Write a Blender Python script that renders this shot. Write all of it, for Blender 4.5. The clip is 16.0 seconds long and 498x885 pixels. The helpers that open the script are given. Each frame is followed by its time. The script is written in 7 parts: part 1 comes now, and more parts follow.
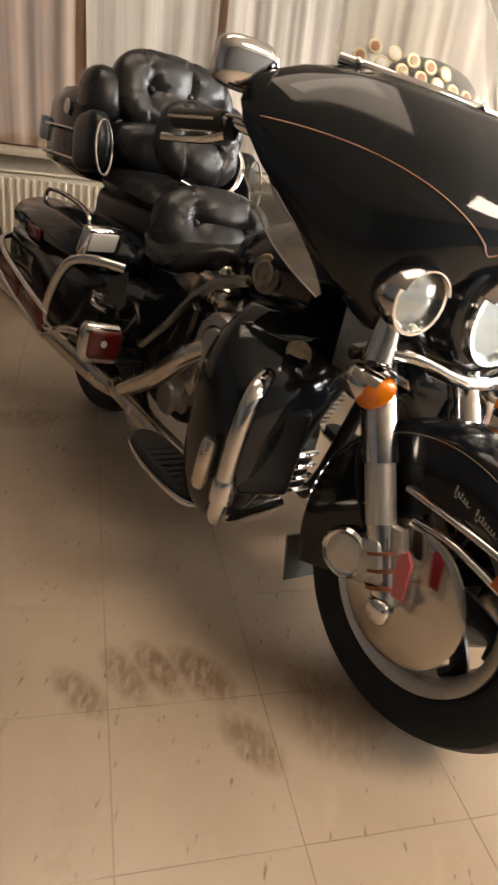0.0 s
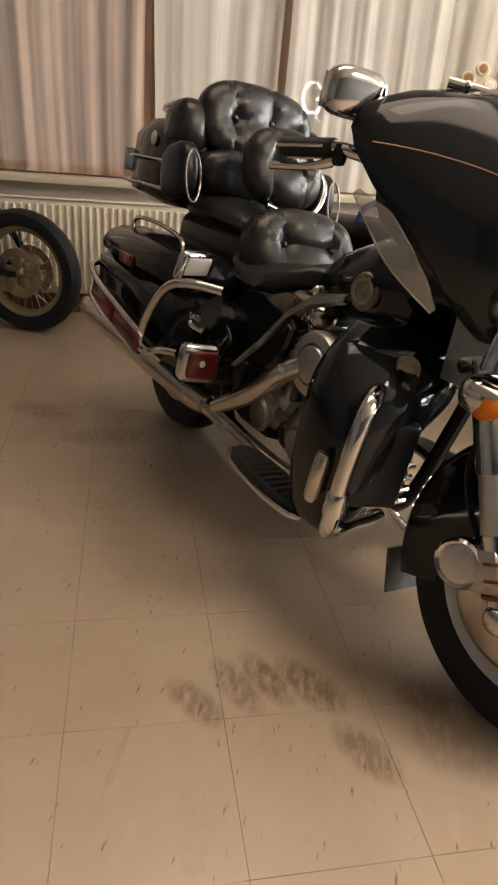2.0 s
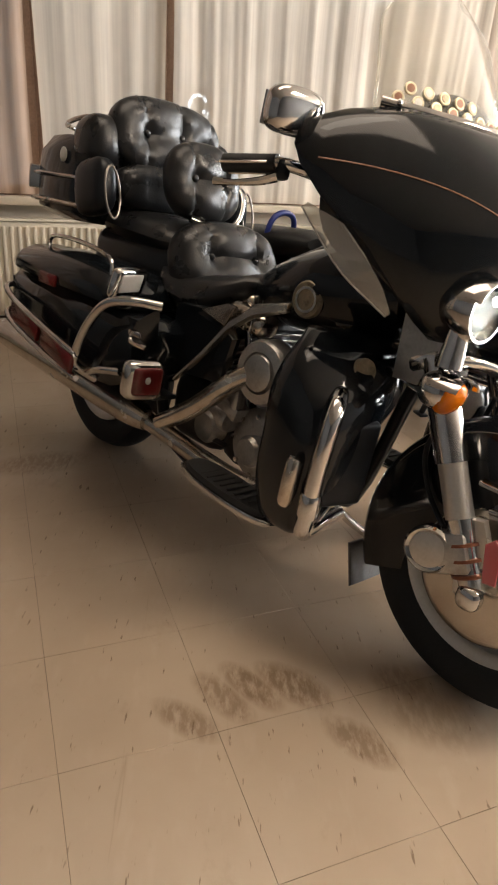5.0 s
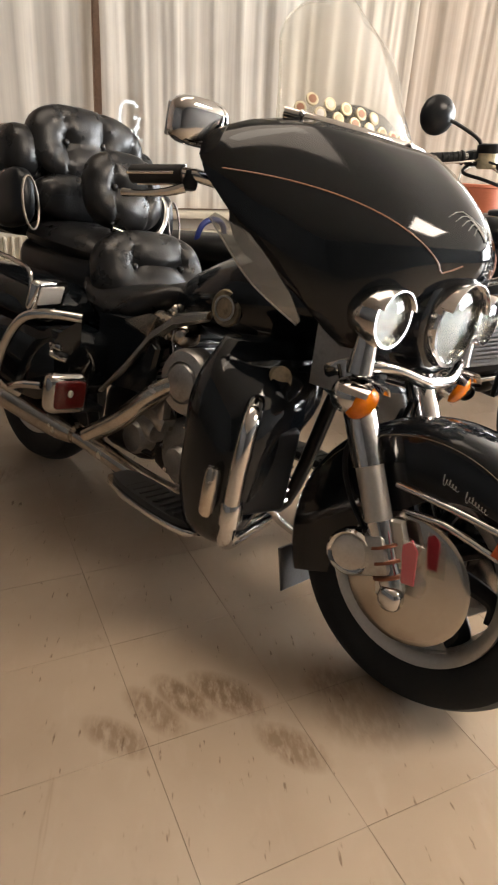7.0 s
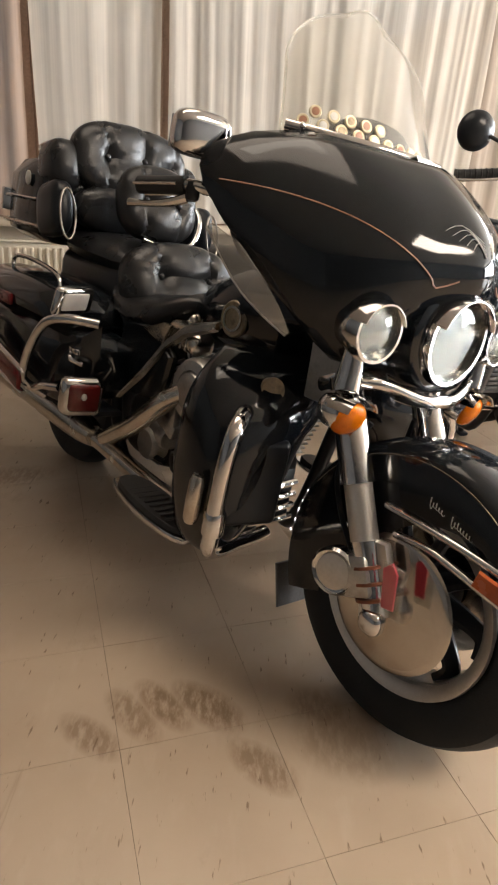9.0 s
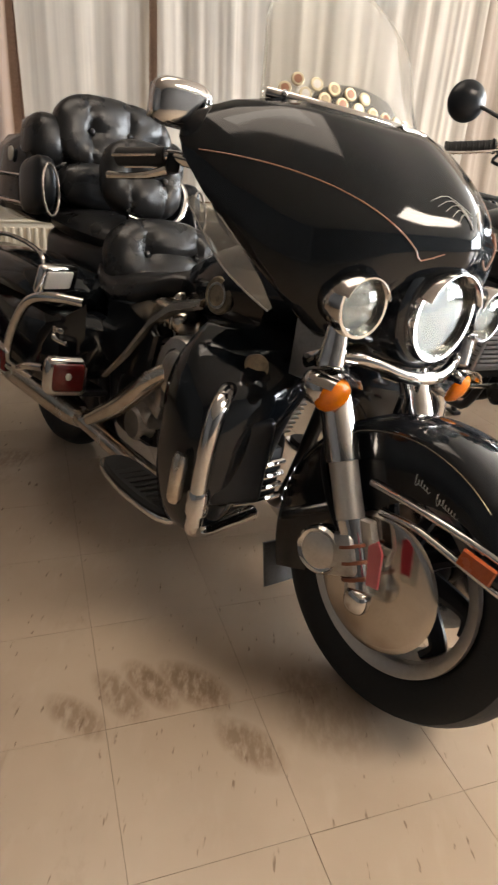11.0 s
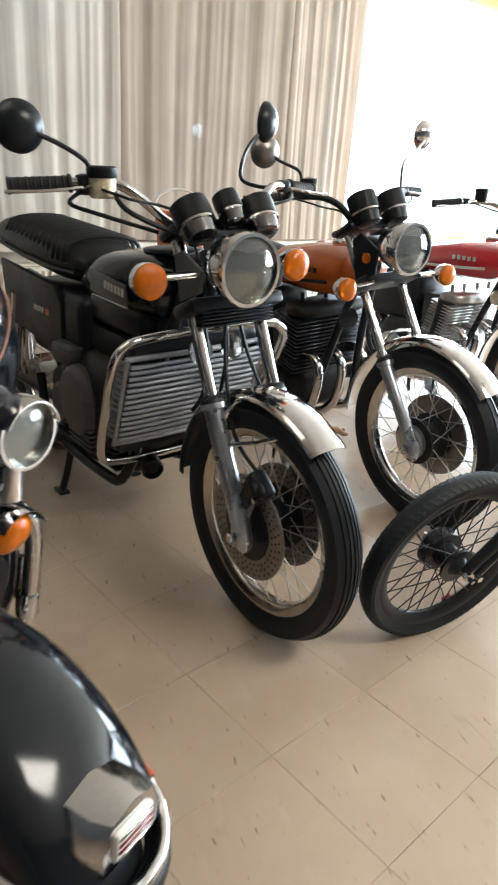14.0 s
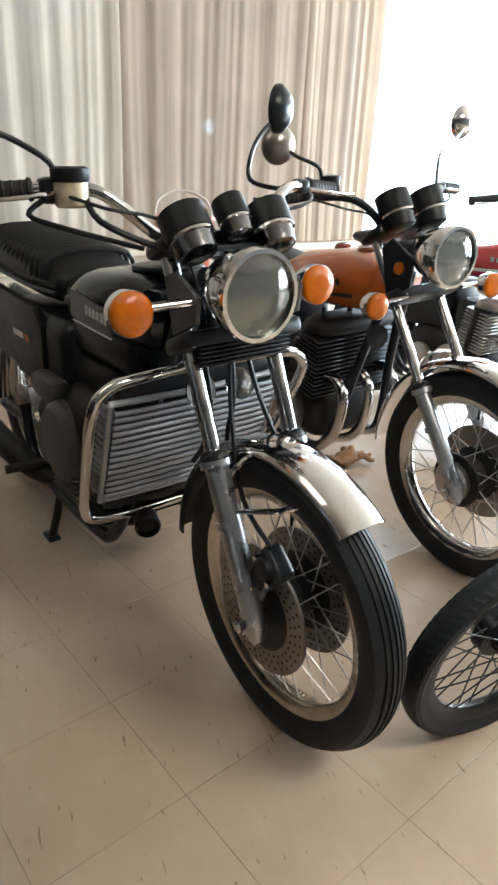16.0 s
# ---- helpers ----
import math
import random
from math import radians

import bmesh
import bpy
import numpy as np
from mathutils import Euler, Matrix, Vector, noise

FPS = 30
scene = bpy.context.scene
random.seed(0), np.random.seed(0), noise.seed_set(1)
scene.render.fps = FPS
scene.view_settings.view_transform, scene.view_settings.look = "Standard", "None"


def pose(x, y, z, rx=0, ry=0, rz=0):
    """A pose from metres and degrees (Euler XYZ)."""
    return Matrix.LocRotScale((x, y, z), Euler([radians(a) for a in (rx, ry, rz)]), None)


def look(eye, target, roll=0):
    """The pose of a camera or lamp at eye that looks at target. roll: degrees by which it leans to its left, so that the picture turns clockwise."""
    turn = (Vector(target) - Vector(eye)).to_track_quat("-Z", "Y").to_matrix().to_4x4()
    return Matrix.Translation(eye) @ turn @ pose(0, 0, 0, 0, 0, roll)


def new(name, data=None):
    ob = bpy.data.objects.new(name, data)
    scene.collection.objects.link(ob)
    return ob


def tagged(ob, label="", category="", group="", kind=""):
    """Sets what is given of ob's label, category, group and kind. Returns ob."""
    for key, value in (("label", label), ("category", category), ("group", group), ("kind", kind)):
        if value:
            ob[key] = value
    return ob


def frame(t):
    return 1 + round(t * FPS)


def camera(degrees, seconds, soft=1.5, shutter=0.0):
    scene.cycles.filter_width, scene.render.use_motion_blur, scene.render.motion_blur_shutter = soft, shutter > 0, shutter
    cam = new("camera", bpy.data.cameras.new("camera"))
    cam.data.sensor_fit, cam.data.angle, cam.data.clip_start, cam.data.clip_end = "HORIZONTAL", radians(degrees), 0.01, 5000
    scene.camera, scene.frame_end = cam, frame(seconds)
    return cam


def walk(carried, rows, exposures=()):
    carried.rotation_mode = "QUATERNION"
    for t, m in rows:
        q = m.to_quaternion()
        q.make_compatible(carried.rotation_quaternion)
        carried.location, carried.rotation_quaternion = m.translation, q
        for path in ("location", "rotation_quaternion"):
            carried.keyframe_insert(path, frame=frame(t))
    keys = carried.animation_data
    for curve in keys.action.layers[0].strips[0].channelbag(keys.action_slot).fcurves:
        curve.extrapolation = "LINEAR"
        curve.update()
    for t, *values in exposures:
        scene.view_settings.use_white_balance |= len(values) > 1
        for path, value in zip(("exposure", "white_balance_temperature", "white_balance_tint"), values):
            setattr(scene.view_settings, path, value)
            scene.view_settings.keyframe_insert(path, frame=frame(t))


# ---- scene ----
cam = camera(42.5, 16.0, 2.1, 0.4)
PATH = [
    (0, (0.0663, 0.038, 1.053), (0.0156, 1.7774, 0.1735), 7.8),
    (0.5, (-0.04, 0.0195, 1.0628), (-0.119, 1.7774, 0.2233), 6.6),
    (1, (-0.0819, 0.0029, 1.0569), (-0.1599, 1.7696, 0.234), 3.7),
    (1.5, (-0.0644, 0.0029, 1.0618), (-0.154, 1.7374, 0.1765), 4.5),
    (2, (-0.0566, -0.0097, 1.0559), (-0.2486, 1.7345, 0.2047), 4.8),
    (2.5, (-0.1063, -0.0292, 1.0559), (-0.1502, 1.7452, 0.2486), 5.7),
    (3, (-0.1648, -0.039, 1.0579), (-0.0556, 1.7472, 0.2837), 5.2),
    (3.5, (-0.2057, -0.0322, 1.0559), (-0.0848, 1.7443, 0.2603), 4.3),
    (3.7, (-0.2087, -0.0312, 1.054), (-0.0809, 1.7287, 0.2252), 4.4),
    (5.8, (-0.2028, -0.0273, 1.0735), (-0.0556, 1.7511, 0.2876), 3.0),
    (6, (-0.2057, -0.0253, 1.0793), (-0.0097, 1.7501, 0.2993), 3.7),
    (6.5, (-0.195, -0.0273, 1.0745), (0.0449, 1.7413, 0.2886), 4.5),
    (7, (-0.1297, -0.0302, 1.0754), (0.1287, 1.7326, 0.2828), 3.3),
    (7.5, (-0.0585, -0.0331, 1.0764), (0.1258, 1.7345, 0.273), 4.7),
    (8, (-0.0039, -0.0351, 1.0764), (0.0312, 1.753, 0.2993), 3.3),
    (8.5, (0.0166, -0.0292, 1.0774), (0.0556, 1.7618, 0.3091), 3.6),
    (8.7, (0.0292, -0.039, 1.0745), (0.0634, 1.7589, 0.3188), 3.7),
    (10.8, (0.0644, -0.0302, 1.0511), (0.0692, 1.754, 0.2652), 3.1),
    (11, (0.0692, -0.0263, 1.055), (0.1082, 1.7501, 0.2515), 3.4),
    (11.5, (0.0946, -0.0312, 1.054), (0.2632, 1.7579, 0.2984), 3.3),
    (12, (0.1384, -0.0097, 1.0579), (0.4309, 1.7433, 0.2564), 2.5),
    (12.5, (0.2155, 0.0721, 1.0813), (0.7039, 1.8125, 0.35), 1.3),
    (12.9, (0.2866, 0.1745, 1.1144), (0.9477, 1.8788, 0.4349), 1.7),
    (13, (0.2944, 0.1989, 1.1115), (1.0023, 1.8817, 0.427), 1.7),
    (13.5, (0.3773, 0.2788, 1.1086), (1.171, 1.8983, 0.3676), 0.7),
    (14, (0.5129, 0.3773, 1.1203), (1.2587, 2.029, 0.4017), 3.5),
    (14.5, (0.623, 0.4397, 1.1183), (1.3796, 2.0777, 0.3783), 4.0),
    (15, (0.6484, 0.5177, 1.1242), (1.3747, 2.1645, 0.3715), 3.1),
    (15.5, (0.6581, 0.6347, 1.1388), (1.4186, 2.2981, 0.4621), 2.6),
    (16, (0.6572, 0.6835, 1.13), (1.3513, 2.3546, 0.4017), 2.3),
]
walk(cam, [(t, look(eye, target, roll)) for t, eye, target, roll in PATH], [(0.0, 0.27, 6500, 11), (8.0, 0.28, 6150, 10), (12.0, 0.26, 5900, 9), (14.0, -0.1, 5450, 3), (16.0, -0.04, 5450, 3)])

# ---------------------------------------------------------------- world and light
world = bpy.data.worlds.new("world")
scene.world = world
world.use_nodes = True
_bg = world.node_tree.nodes["Background"]
_sky = world.node_tree.nodes.new("ShaderNodeTexSky")
_sky.sky_type, _sky.sun_disc = "NISHITA", False
_sky.sun_elevation, _sky.sun_rotation = radians(28), radians(40)
world.node_tree.links.new(_sky.outputs[0], _bg.inputs[0])
_bg.inputs[1].default_value = 0.12

# room axes: the window wall runs along U, N points from it into the room
W0 = Vector((-1.4625, 3.656, 0))
WALL_YAW = 17.4
ROOM = Matrix.Translation(W0) @ Matrix.Rotation(radians(WALL_YAW), 4, "Z")   # x along the wall, y outwards, z up


def room(u, n, z=0.0):
    """A world point from metres along the wall, metres into the room, and height."""
    return ROOM @ Vector((u, -n, z))


def area(name, at, target, size, size_y, watts, colour):
    lamp = bpy.data.lights.new(name, "AREA")
    lamp.shape, lamp.size, lamp.size_y, lamp.energy, lamp.color = "RECTANGLE", size, size_y, watts, colour
    ob = new(name, lamp)
    ob.matrix_world = look(at, target)
    return ob


area("window_daylight", room(6.5, 0.02, 1.7), room(5.4, 3.0, 0.3), 2.8, 1.9, 220, (0.93, 0.97, 1.0))
# fill from the right, through an added end window out of view
area("end_window_fill", room(9.55, 3.9, 1.5), room(4.0, 3.6, 0.6), 5.0, 2.1, 980, (1.0, 0.98, 0.95))
# unseen lamps added: warm light over the left floor, fill above the walkway
area("ceiling_fill_light", room(0.5, 2.3, 2.72), room(0.5, 2.3, 0), 1.6, 1.0, 12, (1.0, 0.80, 0.61))
area("ceiling_fill_light", room(2.6, 4.6, 2.72), room(2.6, 4.6, 0), 1.3, 0.8, 90, (1.0, 0.82, 0.64))

# ---------------------------------------------------------------- materials
MATS = {}


def material(name, colour, rough=0.5, metal=0.0, coat=0.0, var=0.12, scale=14.0, bump=0.0, bump_scale=200.0, rough_var=0.1,
             trans=0.0, spec=0.5, dirt=None, dirt_amount=0.0, dirt_scale=6.0, ior=1.45, emit=0.0, sheen=0.0):
    """A procedural surface: mottled at two scales, with optional dirt and fine relief."""
    m = bpy.data.materials.new(name)
    m.use_nodes = True
    nt = m.node_tree
    N, L = nt.nodes, nt.links
    b = N["Principled BSDF"]
    b.inputs["Roughness"].default_value = rough
    b.inputs["Metallic"].default_value = metal
    b.inputs["Coat Weight"].default_value = coat
    b.inputs["Coat Roughness"].default_value = 0.06
    b.inputs["Transmission Weight"].default_value = trans
    b.inputs["Specular IOR Level"].default_value = spec
    b.inputs["IOR"].default_value = ior
    b.inputs["Sheen Weight"].default_value = sheen
    geo = N.new("ShaderNodeNewGeometry")
    n1 = N.new("ShaderNodeTexNoise")
    n1.inputs["Scale"].default_value, n1.inputs["Detail"].default_value = scale, 6
    n2 = N.new("ShaderNodeTexNoise")
    n2.inputs["Scale"].default_value, n2.inputs["Detail"].default_value = scale * 11, 4
    L.new(geo.outputs["Position"], n1.inputs["Vector"])
    L.new(geo.outputs["Position"], n2.inputs["Vector"])
    add = N.new("ShaderNodeMath")
    add.operation = "ADD"
    L.new(n1.outputs["Fac"], add.inputs[0])
    L.new(n2.outputs["Fac"], add.inputs[1])
    mp = N.new("ShaderNodeMapRange")
    mp.inputs["From Min"].default_value, mp.inputs["From Max"].default_value = 0.6, 1.4
    mp.inputs["To Min"].default_value, mp.inputs["To Max"].default_value = 1 - var, 1 + var
    L.new(add.outputs[0], mp.inputs["Value"])
    mul = N.new("ShaderNodeVectorMath")
    mul.operation = "SCALE"
    mul.inputs[0].default_value = colour
    L.new(mp.outputs[0], mul.inputs["Scale"])
    out = mul.outputs[0]
    if dirt:
        n3 = N.new("ShaderNodeTexNoise")
        n3.inputs["Scale"].default_value, n3.inputs["Detail"].default_value, n3.inputs["Roughness"].default_value = dirt_scale, 8, 0.68
        L.new(geo.outputs["Position"], n3.inputs["Vector"])
        r3 = N.new("ShaderNodeMapRange")
        r3.inputs["From Min"].default_value, r3.inputs["From Max"].default_value = 0.5, 0.72
        r3.inputs["To Max"].default_value = dirt_amount
        L.new(n3.outputs["Fac"], r3.inputs["Value"])
        mx = N.new("ShaderNodeMix")
        mx.data_type = "RGBA"
        L.new(r3.outputs[0], mx.inputs["Factor"])
        L.new(out, mx.inputs["A"])
        mx.inputs["B"].default_value = (*dirt, 1)
        out = mx.outputs["Result"]
    L.new(out, b.inputs["Base Color"])
    rr = N.new("ShaderNodeMapRange")
    rr.inputs["From Min"].default_value, rr.inputs["From Max"].default_value = 0.3, 0.7
    rr.inputs["To Min"].default_value, rr.inputs["To Max"].default_value = max(0.02, rough * (1 - rough_var)), rough * (1 + rough_var) + (rough_var * 0.05)
    L.new(n1.outputs["Fac"], rr.inputs["Value"])
    L.new(rr.outputs[0], b.inputs["Roughness"])
    if bump:
        n4 = N.new("ShaderNodeTexNoise")
        n4.inputs["Scale"].default_value, n4.inputs["Detail"].default_value = bump_scale, 3
        L.new(geo.outputs["Position"], n4.inputs["Vector"])
        bp = N.new("ShaderNodeBump")
        bp.inputs["Strength"].default_value, bp.inputs["Distance"].default_value = bump, 0.002
        L.new(n4.outputs["Fac"], bp.inputs["Height"])
        L.new(bp.outputs[0], b.inputs["Normal"])
    if emit:
        b.inputs["Emission Color"].default_value = (*colour, 1)
        b.inputs["Emission Strength"].default_value = emit
    MATS[name] = m
    return m


BLACK_PAINT = material("black_paint", (0.0065, 0.0085, 0.011), 0.08, var=0.3, dirt=(0.05, 0.045, 0.04), dirt_amount=0.04, rough_var=0.5)
SATIN_BLACK = material("satin_black", (0.010, 0.012, 0.015), 0.30, var=0.25, spec=0.35, bump=0.05, dirt=(0.04, 0.036, 0.03), dirt_amount=0.08)
PLASTIC_BLACK = material("black_plastic", (0.007, 0.008, 0.009), 0.42, var=0.2, spec=0.3, bump=0.1)
DARK_STEEL = material("dark_steel", (0.030, 0.031, 0.032), 0.5, metal=0.7, var=0.3, bump=0.1, dirt=(0.05, 0.035, 0.02), dirt_amount=0.5)
CHROME = material("chrome", (0.62, 0.61, 0.60), 0.09, metal=1.0, var=0.06, rough_var=0.5, dirt=(0.35, 0.27, 0.19), dirt_amount=0.28, dirt_scale=22)
CHROME_WARM = material("worn_chrome", (0.58, 0.54, 0.48), 0.2, metal=1.0, var=0.1, rough_var=0.4, dirt=(0.3, 0.2, 0.12), dirt_amount=0.45, dirt_scale=30)
ALLOY = material("cast_alloy", (0.46, 0.45, 0.43), 0.36, metal=0.9, var=0.15, bump=0.12, dirt=(0.12, 0.09, 0.06), dirt_amount=0.5, dirt_scale=18)
ALLOY_PALE = material("brushed_alloy", (0.56, 0.54, 0.51), 0.33, metal=0.8, var=0.08, bump=0.05, dirt=(0.25, 0.2, 0.15), dirt_amount=0.3, dirt_scale=14)
LEATHER = material("black_leather", (0.014, 0.0145, 0.0155), 0.30, var=0.2, bump=0.25, bump_scale=220, rough_var=0.25, dirt=(0.03, 0.028, 0.025), dirt_amount=0.06)
VINYL = material("ribbed_vinyl", (0.007, 0.0075, 0.008), 0.42, var=0.2, spec=0.3, bump=0.25, bump_scale=500)
RUBBER = material("tyre_rubber", (0.009, 0.012, 0.015), 0.55, var=0.22, spec=0.35, bump=0.3, bump_scale=300, dirt=(0.035, 0.034, 0.032), dirt_amount=0.2, dirt_scale=9)
GRIP = material("grip_rubber", (0.014, 0.014, 0.014), 0.62, var=0.2, bump=0.2)
ORANGE_LENS = material("amber_lens", (0.70, 0.175, 0.0005), 0.10, var=0.25, scale=70, trans=0.4, bump=0.35, bump_scale=260)
AMBER_DIM = material("amber_reflector", (0.34, 0.075, 0.02), 0.25, var=0.15, bump=0.3, bump_scale=260)
RED_LENS = material("red_lens", (0.12, 0.008, 0.008), 0.18, var=0.15, coat=0.5, bump=0.25, bump_scale=240)
PINK_TAG = material("pink_red_plastic", (0.58, 0.05, 0.09), 0.35, var=0.1)
REFLECTOR = material("lamp_reflector", (0.29, 0.29, 0.29), 0.34, metal=1.0, var=0.06, bump=0.25, bump_scale=40)
LAMP_BOWL = material("lamp_bowl", (0.22, 0.225, 0.23), 0.2, metal=1.0, var=0.08, bump=0.55, bump_scale=85)
GAUGE_CUP = material("smoked_chrome", (0.20, 0.20, 0.205), 0.16, metal=1.0, var=0.15, rough_var=0.4, dirt=(0.08, 0.06, 0.05), dirt_amount=0.4, dirt_scale=30)
COPPER = material("rusty_copper", (0.20, 0.075, 0.04), 0.5, metal=0.5, var=0.3)
BRONZE = material("antique_badge", (0.30, 0.25, 0.175), 0.38, metal=0.8, var=0.25, bump=0.5, bump_scale=180, dirt=(0.05, 0.035, 0.02), dirt_amount=0.7, dirt_scale=40)
COIN = material("enamel_pin", (0.62, 0.55, 0.38), 0.4, metal=0.5, var=0.35, scale=60, bump=0.4, bump_scale=300)
GOLD_LINE = material("pinstripe_paint", (0.34, 0.17, 0.105), 0.35, var=0.1)
SILVER_PRINT = material("silver_print", (0.55, 0.54, 0.50), 0.35, metal=0.3, var=0.1)
ORANGE_PAINT = material("orange_tank_paint", (0.44, 0.10, 0.013), 0.22, coat=0.4, var=0.12, dirt=(0.3, 0.12, 0.05), dirt_amount=0.2)
RED_PAINT = material("red_tank_paint", (0.42, 0.012, 0.022), 0.2, coat=0.9, var=0.1)
BLUE_PLASTIC = material("blue_plastic", (0.016, 0.028, 0.16), 0.4, var=0.12, bump=0.06)
RED_CABLE = material("red_cable_sheath", (0.34, 0.035, 0.03), 0.5, var=0.2)
WHITE_PLASTIC = material("white_plastic", (0.72, 0.70, 0.66), 0.42, var=0.05)
BROWN_LEATHER = material("brown_glove_leather", (0.24, 0.13, 0.06), 0.7, var=0.25, bump=0.4, bump_scale=150)
DISC_STEEL = material("polished_disc_steel", (0.50, 0.46, 0.41), 0.16, metal=1.0, var=0.08, rough_var=0.3)
FORK_ALLOY = material("grey_fork_alloy", (0.43, 0.45, 0.48), 0.28, metal=0.9, var=0.12, bump=0.06, dirt=(0.10, 0.09, 0.08), dirt_amount=0.4, dirt_scale=20)
LOUVRE = material("louvre_aluminium", (0.37, 0.39, 0.42), 0.38, metal=0.85, var=0.12, dirt=(0.10, 0.09, 0.08), dirt_amount=0.3, dirt_scale=16)
SCUFFED = material("scuffed_grey_steel", (0.095, 0.095, 0.095), 0.45, metal=0.4, var=0.2, dirt=(0.07, 0.06, 0.05), dirt_amount=0.5, dirt_scale=24)
DISC_DULL = material("dull_disc_steel", (0.26, 0.24, 0.22), 0.32, metal=0.9, var=0.15, dirt=(0.08, 0.05, 0.03), dirt_amount=0.5, dirt_scale=16)
SPOKE = material("spoke_steel", (0.52, 0.50, 0.47), 0.3, metal=1.0, var=0.15)
BLACK_SPOKE = material("black_spoke", (0.03, 0.03, 0.03), 0.4, metal=0.3, var=0.2)
GOLD_WHEEL = material("dull_gold_alloy", (0.36, 0.29, 0.19), 0.45, metal=0.6, var=0.2, dirt=(0.1, 0.08, 0.05), dirt_amount=0.5)
ENAMEL = material("radiator_enamel", (0.70, 0.64, 0.52), 0.38, var=0.05, dirt=(0.4, 0.33, 0.24), dirt_amount=0.25)
WALL_PAINT = material("wall_paint", (0.62, 0.55, 0.45), 0.8, var=0.06, scale=3, bump=0.12, dirt=(0.42, 0.35, 0.27), dirt_amount=0.2, dirt_scale=2)
CEIL_PAINT = material("ceiling_paint", (0.74, 0.70, 0.63), 0.85, var=0.04, scale=3, bump=0.1)
SILL_STONE = material("window_board", (0.58, 0.51, 0.40), 0.45, var=0.08, scale=5)
FRAME_WOOD = material("window_frame_wood", (0.30, 0.19, 0.13), 0.5, var=0.2, scale=8, bump=0.15)
FRAME_ORANGE = material("varnished_pine", (0.62, 0.30, 0.07), 0.4, var=0.15, scale=8, bump=0.1)
BASE_WOOD = material("skirting_wood", (0.16, 0.075, 0.04), 0.5, var=0.2, scale=9)
# emits light: stands for the daylight behind the curtained windows
BACKLIGHT = material("curtain_backlight", (0.95, 0.92, 0.86), 0.9, var=0.3, scale=0.8, emit=0.6)
# for walls out of view: dark so that gloss and chrome reflect a dark room
DARK_WALL = material("unseen_wall_dark", (0.085, 0.083, 0.08), 0.7, var=0.1, scale=3)
DIAL = material("dial_face", (0.02, 0.02, 0.022), 0.4, var=0.1)
PINK_PLASTIC = material("faded_orange_plastic", (0.62, 0.20, 0.11), 0.5, var=0.12)


def curtain_material(name, colour, alpha, sheer):
    """Sheer woven cloth: vertical thread streaks, part of the light passes through."""
    m = bpy.data.materials.new(name)
    m.use_nodes = True
    N, L = m.node_tree.nodes, m.node_tree.links
    b = N["Principled BSDF"]
    b.inputs["Roughness"].default_value = 0.85
    geo = N.new("ShaderNodeNewGeometry")
    mp = N.new("ShaderNodeMapping")
    mp.vector_type = "POINT"
    mp.inputs["Rotation"].default_value = (0, 0, radians(-WALL_YAW))
    mp.inputs["Scale"].default_value = (60, 60, 1.2)
    L.new(geo.outputs["Position"], mp.inputs["Vector"])
    n1 = N.new("ShaderNodeTexNoise")
    n1.inputs["Scale"].default_value, n1.inputs["Detail"].default_value = 1.0, 5
    L.new(mp.outputs[0], n1.inputs["Vector"])
    n2 = N.new("ShaderNodeTexNoise")
    n2.inputs["Scale"].default_value, n2.inputs["Detail"].default_value = 2.2, 4
    L.new(geo.outputs["Position"], n2.inputs["Vector"])
    add = N.new("ShaderNodeMath")
    add.operation = "ADD"
    L.new(n1.outputs[0], add.inputs[0])
    L.new(n2.outputs[0], add.inputs[1])
    r = N.new("ShaderNodeMapRange")
    r.inputs["From Min"].default_value, r.inputs["From Max"].default_value = 0.6, 1.4
    r.inputs["To Min"].default_value, r.inputs["To Max"].default_value = 0.8, 1.15
    L.new(add.outputs[0], r.inputs["Value"])
    s = N.new("ShaderNodeVectorMath")
    s.operation = "SCALE"
    s.inputs[0].default_value = colour
    L.new(r.outputs[0], s.inputs["Scale"])
    L.new(s.outputs[0], b.inputs["Base Color"])
    tr = N.new("ShaderNodeBsdfTranslucent")
    L.new(s.outputs[0], tr.inputs["Color"])
    mix = N.new("ShaderNodeMixShader")
    mix.inputs[0].default_value = alpha
    L.new(b.outputs[0], mix.inputs[1])
    L.new(tr.outputs[0], mix.inputs[2])
    clear = N.new("ShaderNodeBsdfTransparent")
    mix2 = N.new("ShaderNodeMixShader")
    mix2.inputs[0].default_value = sheer
    L.new(mix.outputs[0], mix2.inputs[1])
    L.new(clear.outputs[0], mix2.inputs[2])
    L.new(mix2.outputs[0], N["Material Output"].inputs["Surface"])
    return m


CURTAIN_CREAM = curtain_material("cream_sheer_cloth", (0.55, 0.487, 0.402), 0.14, 0.07)
CURTAIN_BEIGE = curtain_material("beige_cloth", (0.355, 0.285, 0.22), 0.15, 0.03)
CURTAIN_TAUPE = curtain_material("taupe_cloth", (0.46, 0.37, 0.285), 0.3, 0.04)
CURTAIN_BROWN = curtain_material("brown_sheer_cloth", (0.40, 0.275, 0.195), 0.15, 0.08)


